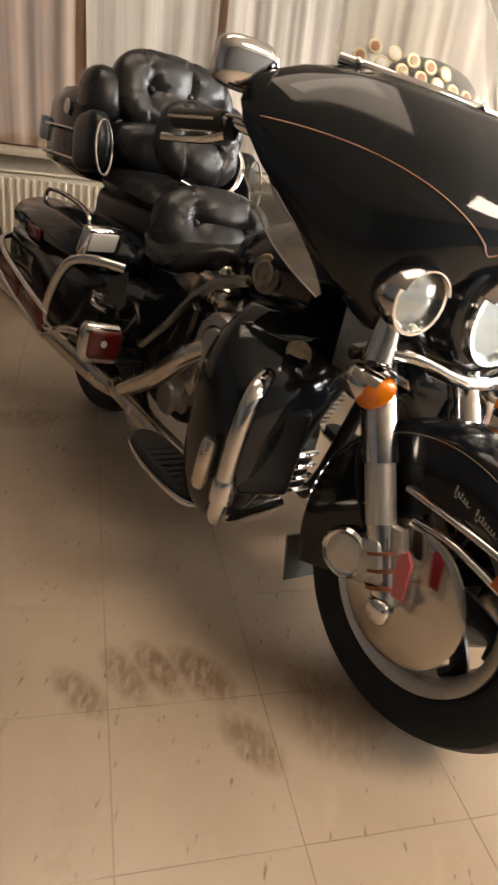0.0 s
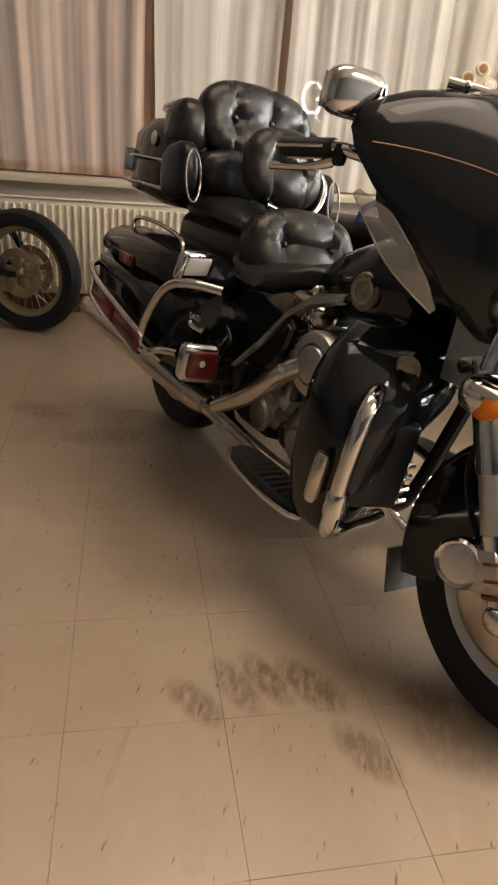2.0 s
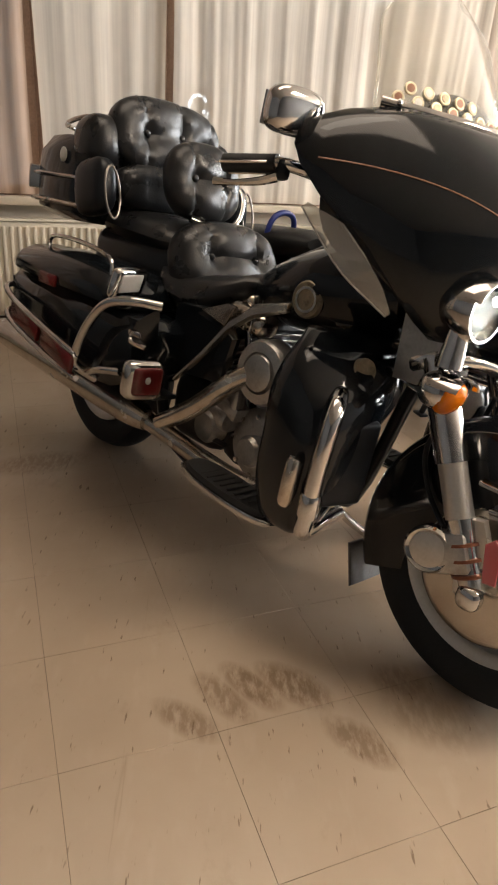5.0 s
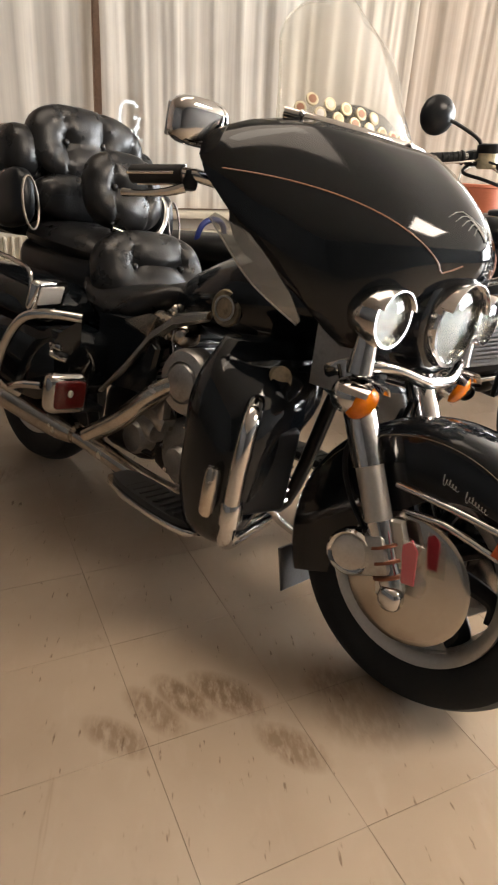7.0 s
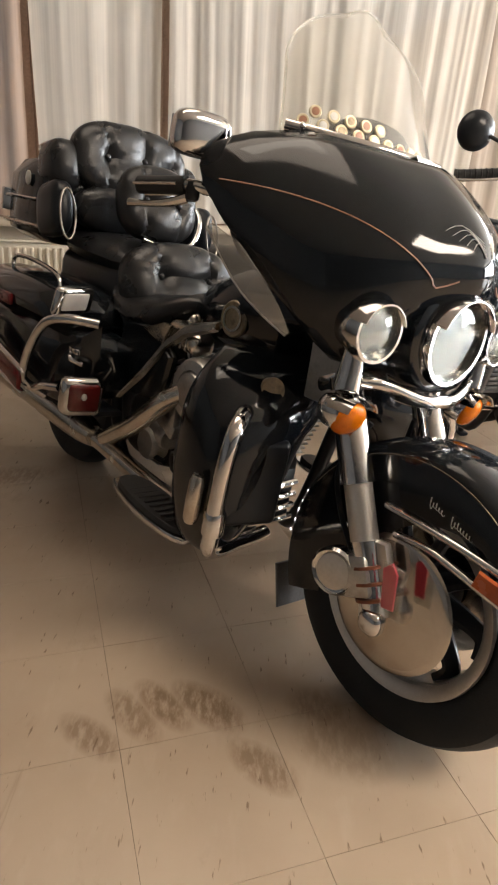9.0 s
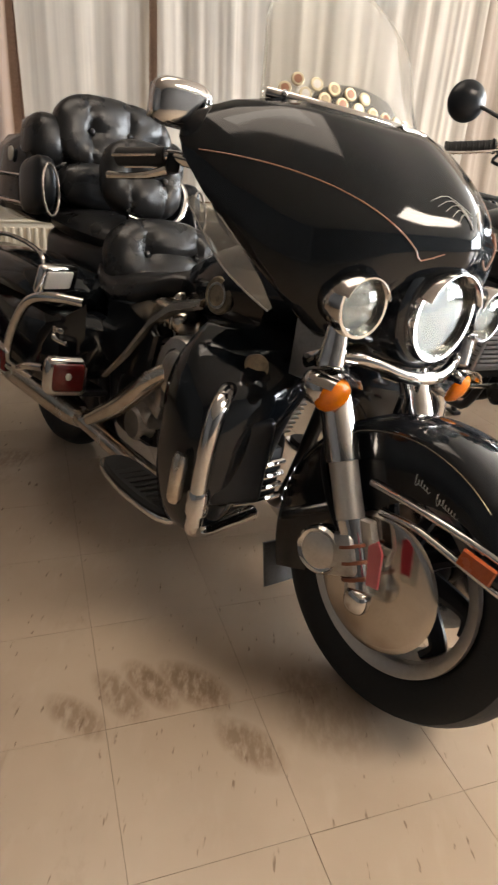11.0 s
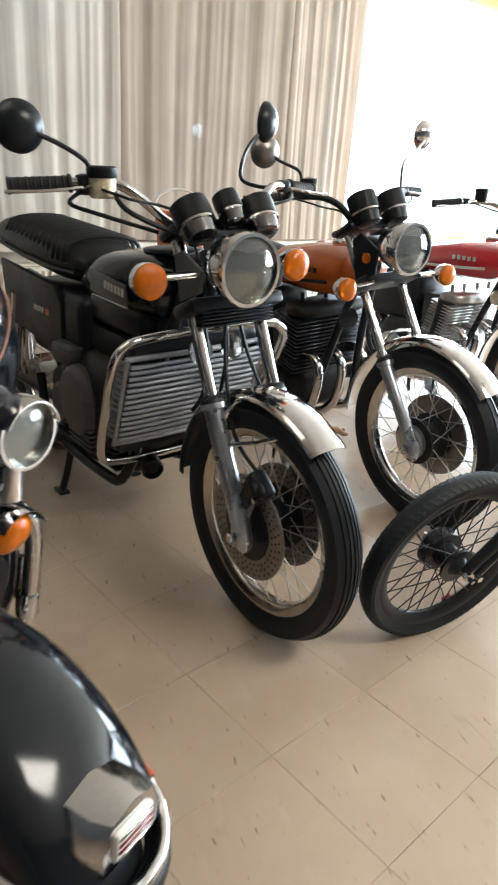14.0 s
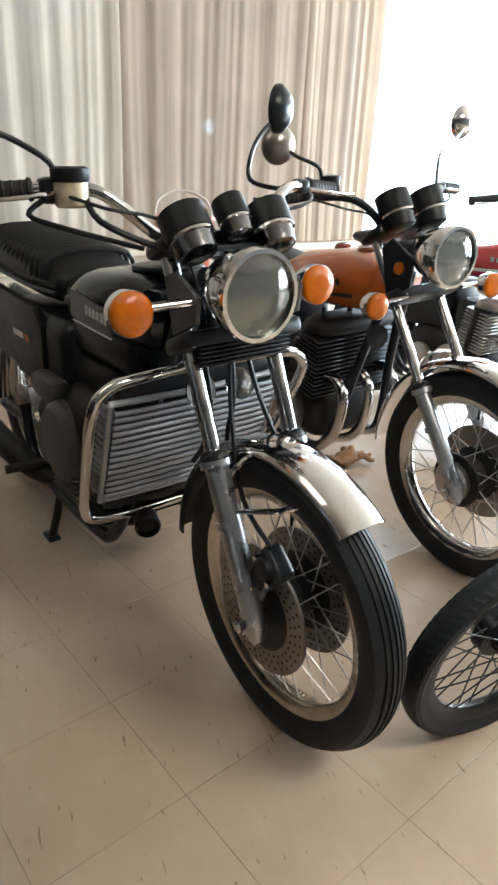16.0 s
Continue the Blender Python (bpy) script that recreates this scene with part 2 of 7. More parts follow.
def thin_clear(name, tint, low, high, bump=0.0, bump_scale=90.0, rough=0.02, haze=0.0):
    """A thin clear sheet: light passes straight on, the gloss grows towards the grazing view."""
    m = bpy.data.materials.new(name)
    m.use_nodes = True
    n, l = m.node_tree.nodes, m.node_tree.links
    t, g, x, w = n.new("ShaderNodeBsdfTransparent"), n.new("ShaderNodeBsdfGlossy"), n.new("ShaderNodeMixShader"), n.new("ShaderNodeLayerWeight")
    t.inputs["Color"].default_value = (*tint, 1)
    g.inputs["Roughness"].default_value = rough
    w.inputs["Blend"].default_value = 0.5
    p = n.new("ShaderNodeMath")
    p.operation = "POWER"
    p.inputs[1].default_value = 4.0
    l.new(w.outputs["Facing"], p.inputs[0])
    r = n.new("ShaderNodeMapRange")
    r.inputs["To Min"].default_value, r.inputs["To Max"].default_value = low, high
    l.new(p.outputs[0], r.inputs["Value"])
    l.new(r.outputs[0], x.inputs[0])
    l.new(t.outputs[0], x.inputs[1])
    l.new(g.outputs[0], x.inputs[2])
    out = x.outputs[0]
    # haze: pale diffuse colour mixed in, in place of a milky reflection
    if haze:
        d, y = n.new("ShaderNodeBsdfDiffuse"), n.new("ShaderNodeMixShader")
        d.inputs["Color"].default_value = (0.82, 0.80, 0.75, 1)
        y.inputs[0].default_value = haze
        l.new(out, y.inputs[1])
        l.new(d.outputs[0], y.inputs[2])
        out = y.outputs[0]
    l.new(out, n["Material Output"].inputs["Surface"])
    if bump:
        geo, no, bp = n.new("ShaderNodeNewGeometry"), n.new("ShaderNodeTexNoise"), n.new("ShaderNodeBump")
        no.inputs["Scale"].default_value = bump_scale
        l.new(geo.outputs["Position"], no.inputs["Vector"])
        l.new(no.outputs["Fac"], bp.inputs["Height"])
        bp.inputs["Strength"].default_value, bp.inputs["Distance"].default_value = bump, 0.004
        l.new(bp.outputs[0], g.inputs["Normal"])
    return m


GLASS = thin_clear("window_glass", (0.96, 0.97, 0.96), 0.05, 0.5)
LAMP_GLASS = thin_clear("lamp_glass", (0.93, 0.94, 0.92), 0.05, 0.5, 0.22, 60, 0.05)
# both plastics carry some pale haze that stands for reflected light
CLEAR = thin_clear("clear_plastic", (0.95, 0.945, 0.92), 0.10, 0.7, 0.03, 6, 0.08, 0.06)
DEFLECTOR = thin_clear("pale_haze_plastic", (0.86, 0.86, 0.83), 0.12, 0.8, 0.25, 14, 0.08, 0.17)

SKY_GLOW = bpy.data.materials.new("bright_sky")
SKY_GLOW.use_nodes = True
_n, _l = SKY_GLOW.node_tree.nodes, SKY_GLOW.node_tree.links
_e = _n.new("ShaderNodeEmission")
_e.inputs[0].default_value, _e.inputs[1].default_value = (0.96, 0.98, 1.0, 1), 3.0
_l.new(_e.outputs[0], _n["Material Output"].inputs["Surface"])

LAMP_GLOW = bpy.data.materials.new("lamp_diffuser_glow")
LAMP_GLOW.use_nodes = True
_n, _l = LAMP_GLOW.node_tree.nodes, LAMP_GLOW.node_tree.links
_e = _n.new("ShaderNodeEmission")
_e.inputs[0].default_value, _e.inputs[1].default_value = (1.0, 0.86, 0.68, 1), 2.0
_l.new(_e.outputs[0], _n["Material Output"].inputs["Surface"])

WHITE_GLOW = bpy.data.materials.new("white_glow")
WHITE_GLOW.use_nodes = True
_n, _l = WHITE_GLOW.node_tree.nodes, WHITE_GLOW.node_tree.links
_e = _n.new("ShaderNodeEmission")
_e.inputs[0].default_value, _e.inputs[1].default_value = (0.85, 0.93, 1.0, 1), 15.0
_l.new(_e.outputs[0], _n["Material Output"].inputs["Surface"])


def floor_material():
    """Old vinyl tile: beige with dark streaks along one way, worn smears and brown oil stains."""
    m = bpy.data.materials.new("vinyl_tile")
    m.use_nodes = True
    N, L = m.node_tree.nodes, m.node_tree.links
    b = N["Principled BSDF"]
    geo = N.new("ShaderNodeNewGeometry")
    info = N.new("ShaderNodeObjectInfo")

    def noise_at(scale, detail, rot=0.0, stretch=(1, 1, 1), rough=0.55):
        mp = N.new("ShaderNodeMapping")
        mp.inputs["Rotation"].default_value = (0, 0, radians(rot))
        mp.inputs["Scale"].default_value = stretch
        L.new(geo.outputs["Position"], mp.inputs["Vector"])
        n = N.new("ShaderNodeTexNoise")
        n.inputs["Scale"].default_value, n.inputs["Detail"].default_value, n.inputs["Roughness"].default_value = scale, detail, rough
        L.new(mp.outputs[0], n.inputs["Vector"])
        return n.outputs["Fac"]

    def ramp(v, a, c, lo=0.0, hi=1.0):
        r = N.new("ShaderNodeMapRange")
        r.inputs["From Min"].default_value, r.inputs["From Max"].default_value = a, c
        r.inputs["To Min"].default_value, r.inputs["To Max"].default_value = lo, hi
        L.new(v, r.inputs["Value"])
        return r.outputs[0]

    def math2(op, a, c):
        n = N.new("ShaderNodeMath")
        n.operation = op
        for i, v in enumerate((a, c)):
            if isinstance(v, (int, float)):
                n.inputs[i].default_value = v
            else:
                L.new(v, n.inputs[i])
        return n.outputs[0]

    def blend(f, a, colour):
        x = N.new("ShaderNodeMix")
        x.data_type = "RGBA"
        L.new(f, x.inputs["Factor"])
        if isinstance(a, tuple):
            x.inputs["A"].default_value = (*a, 1)
        else:
            L.new(a, x.inputs["A"])
        x.inputs["B"].default_value = (*colour, 1)
        return x.outputs["Result"]

    base = blend(ramp(noise_at(4, 4, 0, (1, 1, 1), 0.5), 0.3, 0.75), (0.46, 0.37, 0.28), (0.40, 0.315, 0.235))
    base = blend(ramp(info.outputs["Random"], 0, 1, 0.0, 0.35), base, (0.43, 0.35, 0.27))
    base = blend(ramp(noise_at(26, 5, -17, (1, 0.28, 1)), 0.56, 0.80, 0, 0.25), base, (0.55, 0.46, 0.37))
    base = blend(ramp(noise_at(84, 3, -17, (1, 0.20, 1), 0.55), 0.66, 0.72, 0, 0.65), base, (0.11, 0.07, 0.045))
    base = blend(ramp(noise_at(2.1, 4, 0, (1, 1, 1), 0.5), 0.42, 0.95, 0, 0.38), base, (0.26, 0.18, 0.115))
    base = blend(ramp(noise_at(7, 7, 30, (1, 0.6, 1), 0.72), 0.60, 0.74, 0, 0.30), base, (0.22, 0.165, 0.12))
    base = blend(ramp(noise_at(24, 4, 63, (1, 0.06, 1), 0.5), 0.70, 0.75, 0, 0.5), base, (0.17, 0.12, 0.085))
    # oil stains beside the touring motorcycle
    stain = None
    for (x, y, half, wide, turn, k) in ((-0.225, 0.922, 0.09, 0.04, -34, 0.8), (-0.15, 0.982, 0.095, 0.04, -47, 0.8), (-0.089, 1.015, 0.094, 0.041, -46, 1), (0.004, 1.019, 0.106, 0.052, -36, 1), (0.126, 0.871, 0.09, 0.046, -39, 0.85), (0.248, 1.03, 0.077, 0.057, -20, 0.6), (0.293, 0.934, 0.118, 0.092, -27, 0.45), (-0.8, 2.05, 0.195, 0.092, 20, 0.6), (-1.15, 2.2, 0.146, 0.081, -10, 0.6)):
        mp = N.new("ShaderNodeMapping")
        mp.vector_type = "TEXTURE"
        mp.inputs["Location"].default_value = (x, y, 0)
        mp.inputs["Rotation"].default_value = (0, 0, radians(turn))
        mp.inputs["Scale"].default_value = (half, wide, 1)
        L.new(geo.outputs["Position"], mp.inputs["Vector"])
        d = N.new("ShaderNodeVectorMath")
        d.operation = "LENGTH"
        L.new(mp.outputs[0], d.inputs[0])
        s = ramp(d.outputs["Value"], 0.55, 1.05, k, 0.0)
        stain = s if stain is None else math2("MAXIMUM", stain, s)
    smear = math2("MULTIPLY", stain, ramp(noise_at(62, 6, 40, (1, 0.35, 1), 0.62), 0.33, 0.56, 0.15, 1))
    base = blend(math2("MULTIPLY", smear, 0.75), base, (0.16, 0.10, 0.055))
    L.new(base, b.inputs["Base Color"])
    b.inputs["Roughness"].default_value = 0.27
    bp = N.new("ShaderNodeBump")
    bp.inputs["Strength"].default_value, bp.inputs["Distance"].default_value = 0.04, 0.001
    L.new(noise_at(160, 2), bp.inputs["Height"])
    L.new(bp.outputs[0], b.inputs["Normal"])
    return m


VINYL_TILE = floor_material()
TILE_BED = material("tile_adhesive", (0.17, 0.125, 0.09), 0.9)

# ---------------------------------------------------------------- shape helpers: each returns (verts, faces)


def xf(g, m):
    return [m @ Vector(v) for v in g[0]], g[1]


def join(*gs):
    vs, fs = [], []
    for g in gs:
        k = len(vs)
        vs += [Vector(v) for v in g[0]]
        fs += [tuple(i + k for i in f) for f in g[1]]
    return vs, fs


def spline(pts, n):
    """A smooth curve through the points, n steps between two of them."""
    p = [Vector(q) for q in pts]
    if n <= 1 or len(p) < 3:
        return p
    out = []
    for i in range(len(p) - 1):
        a, b, c, d = p[max(i - 1, 0)], p[i], p[i + 1], p[min(i + 2, len(p) - 1)]
        for k in range(n):
            t = k / n
            out.append(0.5 * ((2 * b) + (c - a) * t + (2 * a - 5 * b + 4 * c - d) * t * t + (3 * b - a - 3 * c + d) * t ** 3))
    return out + [p[-1]]


def loft(rings, cap=True, closed=True):
    vs, fs = [], []
    n = len(rings[0])
    for r in rings:
        vs += [Vector(v) for v in r]
    for i in range(len(rings) - 1):
        for j in range(n if closed else n - 1):
            a, b = i * n + j, i * n + (j + 1) % n
            fs.append((a, b, b + n, a + n))
    if cap and closed:
        fs.append(tuple(range(n))[::-1])
        fs.append(tuple(range((len(rings) - 1) * n, len(rings) * n)))
    return vs, fs


def tube(pts, r, n=8, sm=4, squash=1.0, closed=False):
    """A pipe along a smooth curve; r is one radius or one for each point."""
    rs = [r] * len(pts) if isinstance(r, (int, float)) else list(r)
    if closed:
        p = [Vector(q) for q in pts]
        rr = rs
    else:
        p = spline(pts, sm)
        q = spline([(v, 0, 0) for v in rs], sm)
        rr = [v.x for v in q]
    rings, side = [], None
    for i, v in enumerate(p):
        if closed:
            d = (p[(i + 1) % len(p)] - p[i - 1]).normalized()
        else:
            d = (p[min(i + 1, len(p) - 1)] - p[max(i - 1, 0)]).normalized()
        if side is None:
            side = d.orthogonal().normalized() if abs(d.z) > 0.95 else d.cross(Vector((0, 0, 1))).normalized()
        side = (side - d * side.dot(d)).normalized()
        up = side.cross(d)
        rings.append([v + (side * math.cos(k * math.tau / n) + up * math.sin(k * math.tau / n) * squash) * rr[i] for k in range(n)])
    if closed:
        rings.append(rings[0])
        return loft(rings, False)
    return loft(rings)


def lathe(prof, at=(0, 0, 0), axis=(0, 1, 0), n=24, close=False):
    """Turned solid: (radius, along) pairs round an axis through at. close: the profile is a ring."""
    q = Vector((0, 0, 1)).rotation_difference(Vector(axis))
    rows = list(prof) + ([prof[0]] if close else [])
    rings = [[Vector(at) + q @ Vector((max(r, 1e-5) * math.cos(k * math.tau / n), max(r, 1e-5) * math.sin(k * math.tau / n), h)) for k in range(n)] for r, h in rows]
    return loft(rings, not close)


def rod(a, b, r, n=8, r2=None):
    a, b = Vector(a), Vector(b)
    d = b - a
    return lathe([(r, 0), (r if r2 is None else r2, d.length)], a, d.normalized(), n)


def box(c, s, bev=0.004, rot=(0, 0, 0), seg=2):
    bm = bmesh.new()
    bmesh.ops.create_cube(bm, size=1)
    bmesh.ops.scale(bm, vec=s, verts=bm.verts)
    if bev:
        bmesh.ops.bevel(bm, geom=bm.edges[:], offset=min(bev, min(s) * 0.45), segments=seg, profile=0.5, affect="EDGES")
    m = pose(*c, *rot)
    bm.verts.index_update()
    g = [m @ v.co for v in bm.verts], [tuple(v.index for v in f.verts) for f in bm.faces]
    bm.free()
    return g


def ball(c, s, p=2.0, nu=20, nv=12, rot=(0, 0, 0)):
    """An ellipsoid; p above 2 makes it squarer."""
    def w(v):
        return math.copysign(abs(v) ** (2 / p), v)
    m = pose(*c, *rot)
    rings = []
    for i in range(nv + 1):
        a = -math.pi / 2 + math.pi * (i if 0 < i < nv else (0.04 if i == 0 else nv - 0.04)) / nv
        rings.append([m @ Vector((s[0] * w(math.cos(a)) * w(math.cos(b)), s[1] * w(math.cos(a)) * w(math.sin(b)), s[2] * w(math.sin(a))))
                      for b in [k * math.tau / nu for k in range(nu)]])
    return loft(rings)


def slab(outline, depth, m=None, bev=0.003):
    """A plate: outline in x, z, thickness along y, with chamfered edges."""
    c = sum((Vector((x, 0, z)) for x, z in outline), Vector()) / len(outline)
    size = max((Vector((x, 0, z)) - c).length for x, z in outline)
    k = 1 - bev / size
    inner = [c + (Vector((x, 0, z)) - c) * k for x, z in outline]
    outer = [Vector((x, 0, z)) for x, z in outline]
    h = Vector((0, depth / 2, 0))
    e = Vector((0, max(depth / 2 - bev, depth * 0.2), 0))
    g = loft([[v - h for v in inner], [v - e for v in outer], [v + e for v in outer], [v + h for v in inner]])
    return xf(g, m) if m else g


def to_mesh(name, g, mat, smooth=38, move=None):
    me = bpy.data.meshes.new(name)
    vs = [tuple(move @ Vector(v)) if move else tuple(v) for v in g[0]]
    me.from_pydata(vs, [], g[1])
    bm = bmesh.new()
    bm.from_mesh(me)
    bmesh.ops.remove_doubles(bm, verts=bm.verts, dist=1e-5)
    bmesh.ops.recalc_face_normals(bm, faces=bm.faces)
    lim = radians(smooth)
    for f in bm.faces:
        f.smooth = True
    for e in bm.edges:
        e.smooth = e.calc_face_angle(0.0) < lim
    bm.to_mesh(me)
    bm.free()
    me.materials.append(mat)
    return me


MOVE = [None]   # the turn that steered parts take


def part(name, g, mat, parent=None, label="", smooth=38):
    """One mesh object under a thing or a part."""
    ob = new(name, to_mesh(name, g, mat, smooth, MOVE[0]))
    if parent:
        ob.parent = parent
    return tagged(ob, label) if label else ob


def thing(name, m, label, category, group=""):
    ob = new(name)
    ob.empty_display_size = 0.1
    ob.matrix_world = m
    return tagged(ob, label, category, group)


def structure(name, g, mat, label="", smooth=38):
    ob = new(name, to_mesh(name, g, mat, smooth))
    return tagged(ob, label, kind="structure")


def letters(name, text, size, m, mat, parent, label="", shear=0.0, depth=0.0012):
    """Raised lettering in the built-in font, as a mesh."""
    cu = bpy.data.curves.new(name, "FONT")
    cu.body, cu.size, cu.extrude, cu.align_x, cu.align_y, cu.shear = text, size, depth, "CENTER", "CENTER", shear
    tmp = new(name + "_text", cu)
    bpy.context.view_layer.update()
    me = bpy.data.meshes.new_from_object(tmp.evaluated_get(bpy.context.evaluated_depsgraph_get()))
    bpy.data.objects.remove(tmp)
    bpy.data.curves.remove(cu)
    full = (MOVE[0] @ m) if MOVE[0] else m
    me.transform(full)
    me.materials.clear()
    me.materials.append(mat)
    ob = new(name, me)
    if parent:
        ob.parent = parent
    return tagged(ob, label) if label else ob


def bike_pose(x, y, yaw, lean):
    """A vehicle's frame: x ahead, y to its left, z up, leaning by lean degrees towards its right."""
    return Matrix.Translation((x, y, 0)) @ Matrix.Rotation(radians(yaw), 4, "Z") @ Matrix.Rotation(radians(lean), 4, "X")

# ---------------------------------------------------------------- the room


def plank(u0, u1, n0, n1, z0, z1, bev=0.003):
    """A block in room axes."""
    return xf(box(((u0 + u1) / 2, -(n0 + n1) / 2, (z0 + z1) / 2), (abs(u1 - u0), abs(n1 - n0), z1 - z0), bev), ROOM)


ULEFT, URIGHT, NFAR, CEIL, SILL = -3.2, 9.6, 7.6, 2.85, 0.765
WIN_R, WIN_TOP = 8.0, 2.78

structure("ceiling", plank(ULEFT - 0.2, URIGHT + 0.2, -0.2, NFAR + 0.2, CEIL, CEIL + 0.2), CEIL_PAINT, "pale painted ceiling")
# three unseen walls, dark only for what the machines reflect
structure("wall_south", plank(ULEFT, URIGHT, NFAR, NFAR + 0.2, 0, CEIL), DARK_WALL, "unseen wall behind the walkway, darkened for the reflections")
structure("wall_west", plank(ULEFT - 0.2, ULEFT, -0.2, NFAR + 0.2, 0, CEIL), DARK_WALL, "unseen end wall, darkened for the reflections")
structure("wall_east", join(plank(URIGHT, URIGHT + 0.2, -0.2, 1.2, 0, CEIL), plank(URIGHT, URIGHT + 0.2, 6.6, NFAR + 0.2, 0, CEIL), plank(URIGHT, URIGHT + 0.2, 1.2, 6.6, 0, 0.4), plank(URIGHT, URIGHT + 0.2, 1.2, 6.6, 2.6, CEIL)), DARK_WALL, "unseen end wall, darkened for the reflections")
structure("wall_north", join(plank(ULEFT, URIGHT, -0.2, 0.0, 0, SILL - 0.04),
                             plank(ULEFT, URIGHT, -0.2, 0.0, WIN_TOP, CEIL),
                             plank(WIN_R + 0.1, URIGHT, -0.2, 0.0, SILL - 0.04, WIN_TOP)), WALL_PAINT, "beige painted wall below the curtained windows")
structure("window_sill", plank(ULEFT, WIN_R + 0.1, -0.2, 0.14, SILL - 0.04, SILL, 0.006), SILL_STONE, "cream window board with a rounded edge")
structure("baseboard", plank(ULEFT, URIGHT, 0.0, 0.018, 0, 0.11, 0.004), BASE_WOOD, "dark brown wooden baseboard")


def window(name, u0, u1, wood, label):
    """A fixed window: posts, rails and one pane, in the wall's opening."""
    w = thing(name, Matrix.Identity(4), label, "window")
    w["kind"] = "structure"
    part("window_post", plank(u0, u0 + 0.05, -0.07, 0.0, SILL, WIN_TOP), wood, w)
    part("window_post", plank(u1 - 0.05, u1, -0.07, 0.0, SILL, WIN_TOP), wood, w)
    part("window_rail", plank(u0 + 0.05, u1 - 0.05, -0.07, 0.0, SILL, SILL + 0.05), wood, w)
    part("window_rail", plank(u0 + 0.05, u1 - 0.05, -0.07, 0.0, WIN_TOP - 0.06, WIN_TOP), wood, w)
    p = part("pane", plank(u0 + 0.05, u1 - 0.05, -0.040, -0.034, SILL + 0.05, WIN_TOP - 0.06, 0), GLASS, w)
    p.visible_shadow = False
    return w


window("window_1", -2.7, -1.15, FRAME_WOOD, "brown wooden window with a sheer curtain behind the glass")
window("window_2", -1.15, 0.33, FRAME_WOOD, "brown wooden window with a dark sheer curtain behind the glass")
window("window_3", 0.33, 1.02, FRAME_WOOD, "narrow brown wooden window with a cream curtain behind the glass")
window("window_4", 1.02, 3.05, FRAME_WOOD, "wide brown wooden window with cream pleated curtains behind the glass")
window("window_5", 3.05, 5.0, FRAME_WOOD, "wide brown wooden window with taupe curtains behind the glass")
window("window_6", 5.04, 8.05, FRAME_ORANGE, "bright uncurtained window with a varnished pine frame")


def curtain(u0, u1, pitch, deep, n0, mat, label, seed):
    """A hanging cloth with folds that differ from one another and lean a little."""
    nu, nz = int((u1 - u0) / pitch * 14), 12
    vs, fs = [], []
    for i in range(nz + 1):
        z = SILL + 0.012 + (CEIL - 0.08 - SILL) * i / nz
        for j in range(nu + 1):
            u = u0 + (u1 - u0) * j / nu
            k = (u - u0) / pitch + 0.10 * math.sin(1.7 * z + seed + 2.0 * u)
            sway = 0.012 * math.sin(3 * u + 2.5 * z + seed) * (1 - i / nz)
            fold = 1.1 * noise.noise(Vector((1.25 * k, 0.12 * z, seed))) + 0.28 * noise.noise(Vector((3.1 * k, 0.2 * z, seed + 7.3))) + 1.3 * noise.noise(Vector((0.32 * k, 0.1 * z, seed + 3.1)))
            n = n0 + deep * fold
            vs.append(room(u + sway, n, z))
    w = nu + 1
    for i in range(nz):
        for j in range(nu):
            fs.append((i * w + j, i * w + j + 1, (i + 1) * w + j + 1, (i + 1) * w + j))
    ob = new("curtain", to_mesh("curtain", (vs, fs), mat, 180))
    return tagged(ob, label, "curtain", "curtains along the windows")


curtain(-2.9, -1.2, 0.105, 0.028, 0.07, CURTAIN_BROWN, "brown sheer curtain hanging in folds behind the window", 3)
curtain(-1.18, -0.52, 0.075, 0.027, 0.07, CURTAIN_BROWN, "dark brown sheer curtain drawn half open", 5)
curtain(-0.52, 0.30, 0.10, 0.026, 0.06, CURTAIN_BROWN, "brown sheer curtain with loose folds", 7)
curtain(0.34, 1.0, 0.15, 0.019, 0.07, CURTAIN_CREAM, "cream sheer curtain hanging almost flat", 11)
curtain(1.03, 3.0, 0.105, 0.022, 0.07, CURTAIN_CREAM, "cream pleated curtain with many vertical folds", 13)
curtain(3.0, 4.35, 0.125, 0.020, 0.07, CURTAIN_BEIGE, "beige curtain with shallow folds", 17)
curtain(4.3, 5.02, 0.085, 0.030, 0.08, CURTAIN_TAUPE, "taupe curtain gathered in deep folds beside the bright window", 19)

# added divider: keeps the bright backdrop apart from the one behind the curtains
structure("backdrop_divider", plank(4.99, 5.03, -5.1, -0.24, -0.2, CEIL, 0), WALL_PAINT, "added wall outside that parts the two glowing backdrops")
sky = new("backdrop", to_mesh("backdrop", ([ROOM @ Vector(v) for v in ((5.3, 3.0, -2), (24, 3.0, -2), (24, 3.0, 9), (5.3, 3.0, 9))], [(0, 1, 2, 3)]), SKY_GLOW))
tagged(sky, "overexposed white daylight outside the window", kind="structure")


# unseen window, added to carry the light from the right
shop = thing("window_7", Matrix.Identity(4), "unseen tall pine-framed window added in the end wall to let light in", "window")
shop["kind"] = "structure"
for n in (1.2, 2.52, 3.87, 5.22, 6.54):
    part("window_post", plank(URIGHT + 0.04, URIGHT + 0.12, n, n + 0.06, 0.4, 2.6), FRAME_ORANGE, shop)
p = part("pane", plank(URIGHT + 0.08, URIGHT + 0.086, 1.26, 6.54, 0.4, 2.6, 0), GLASS, shop)
p.visible_shadow = False
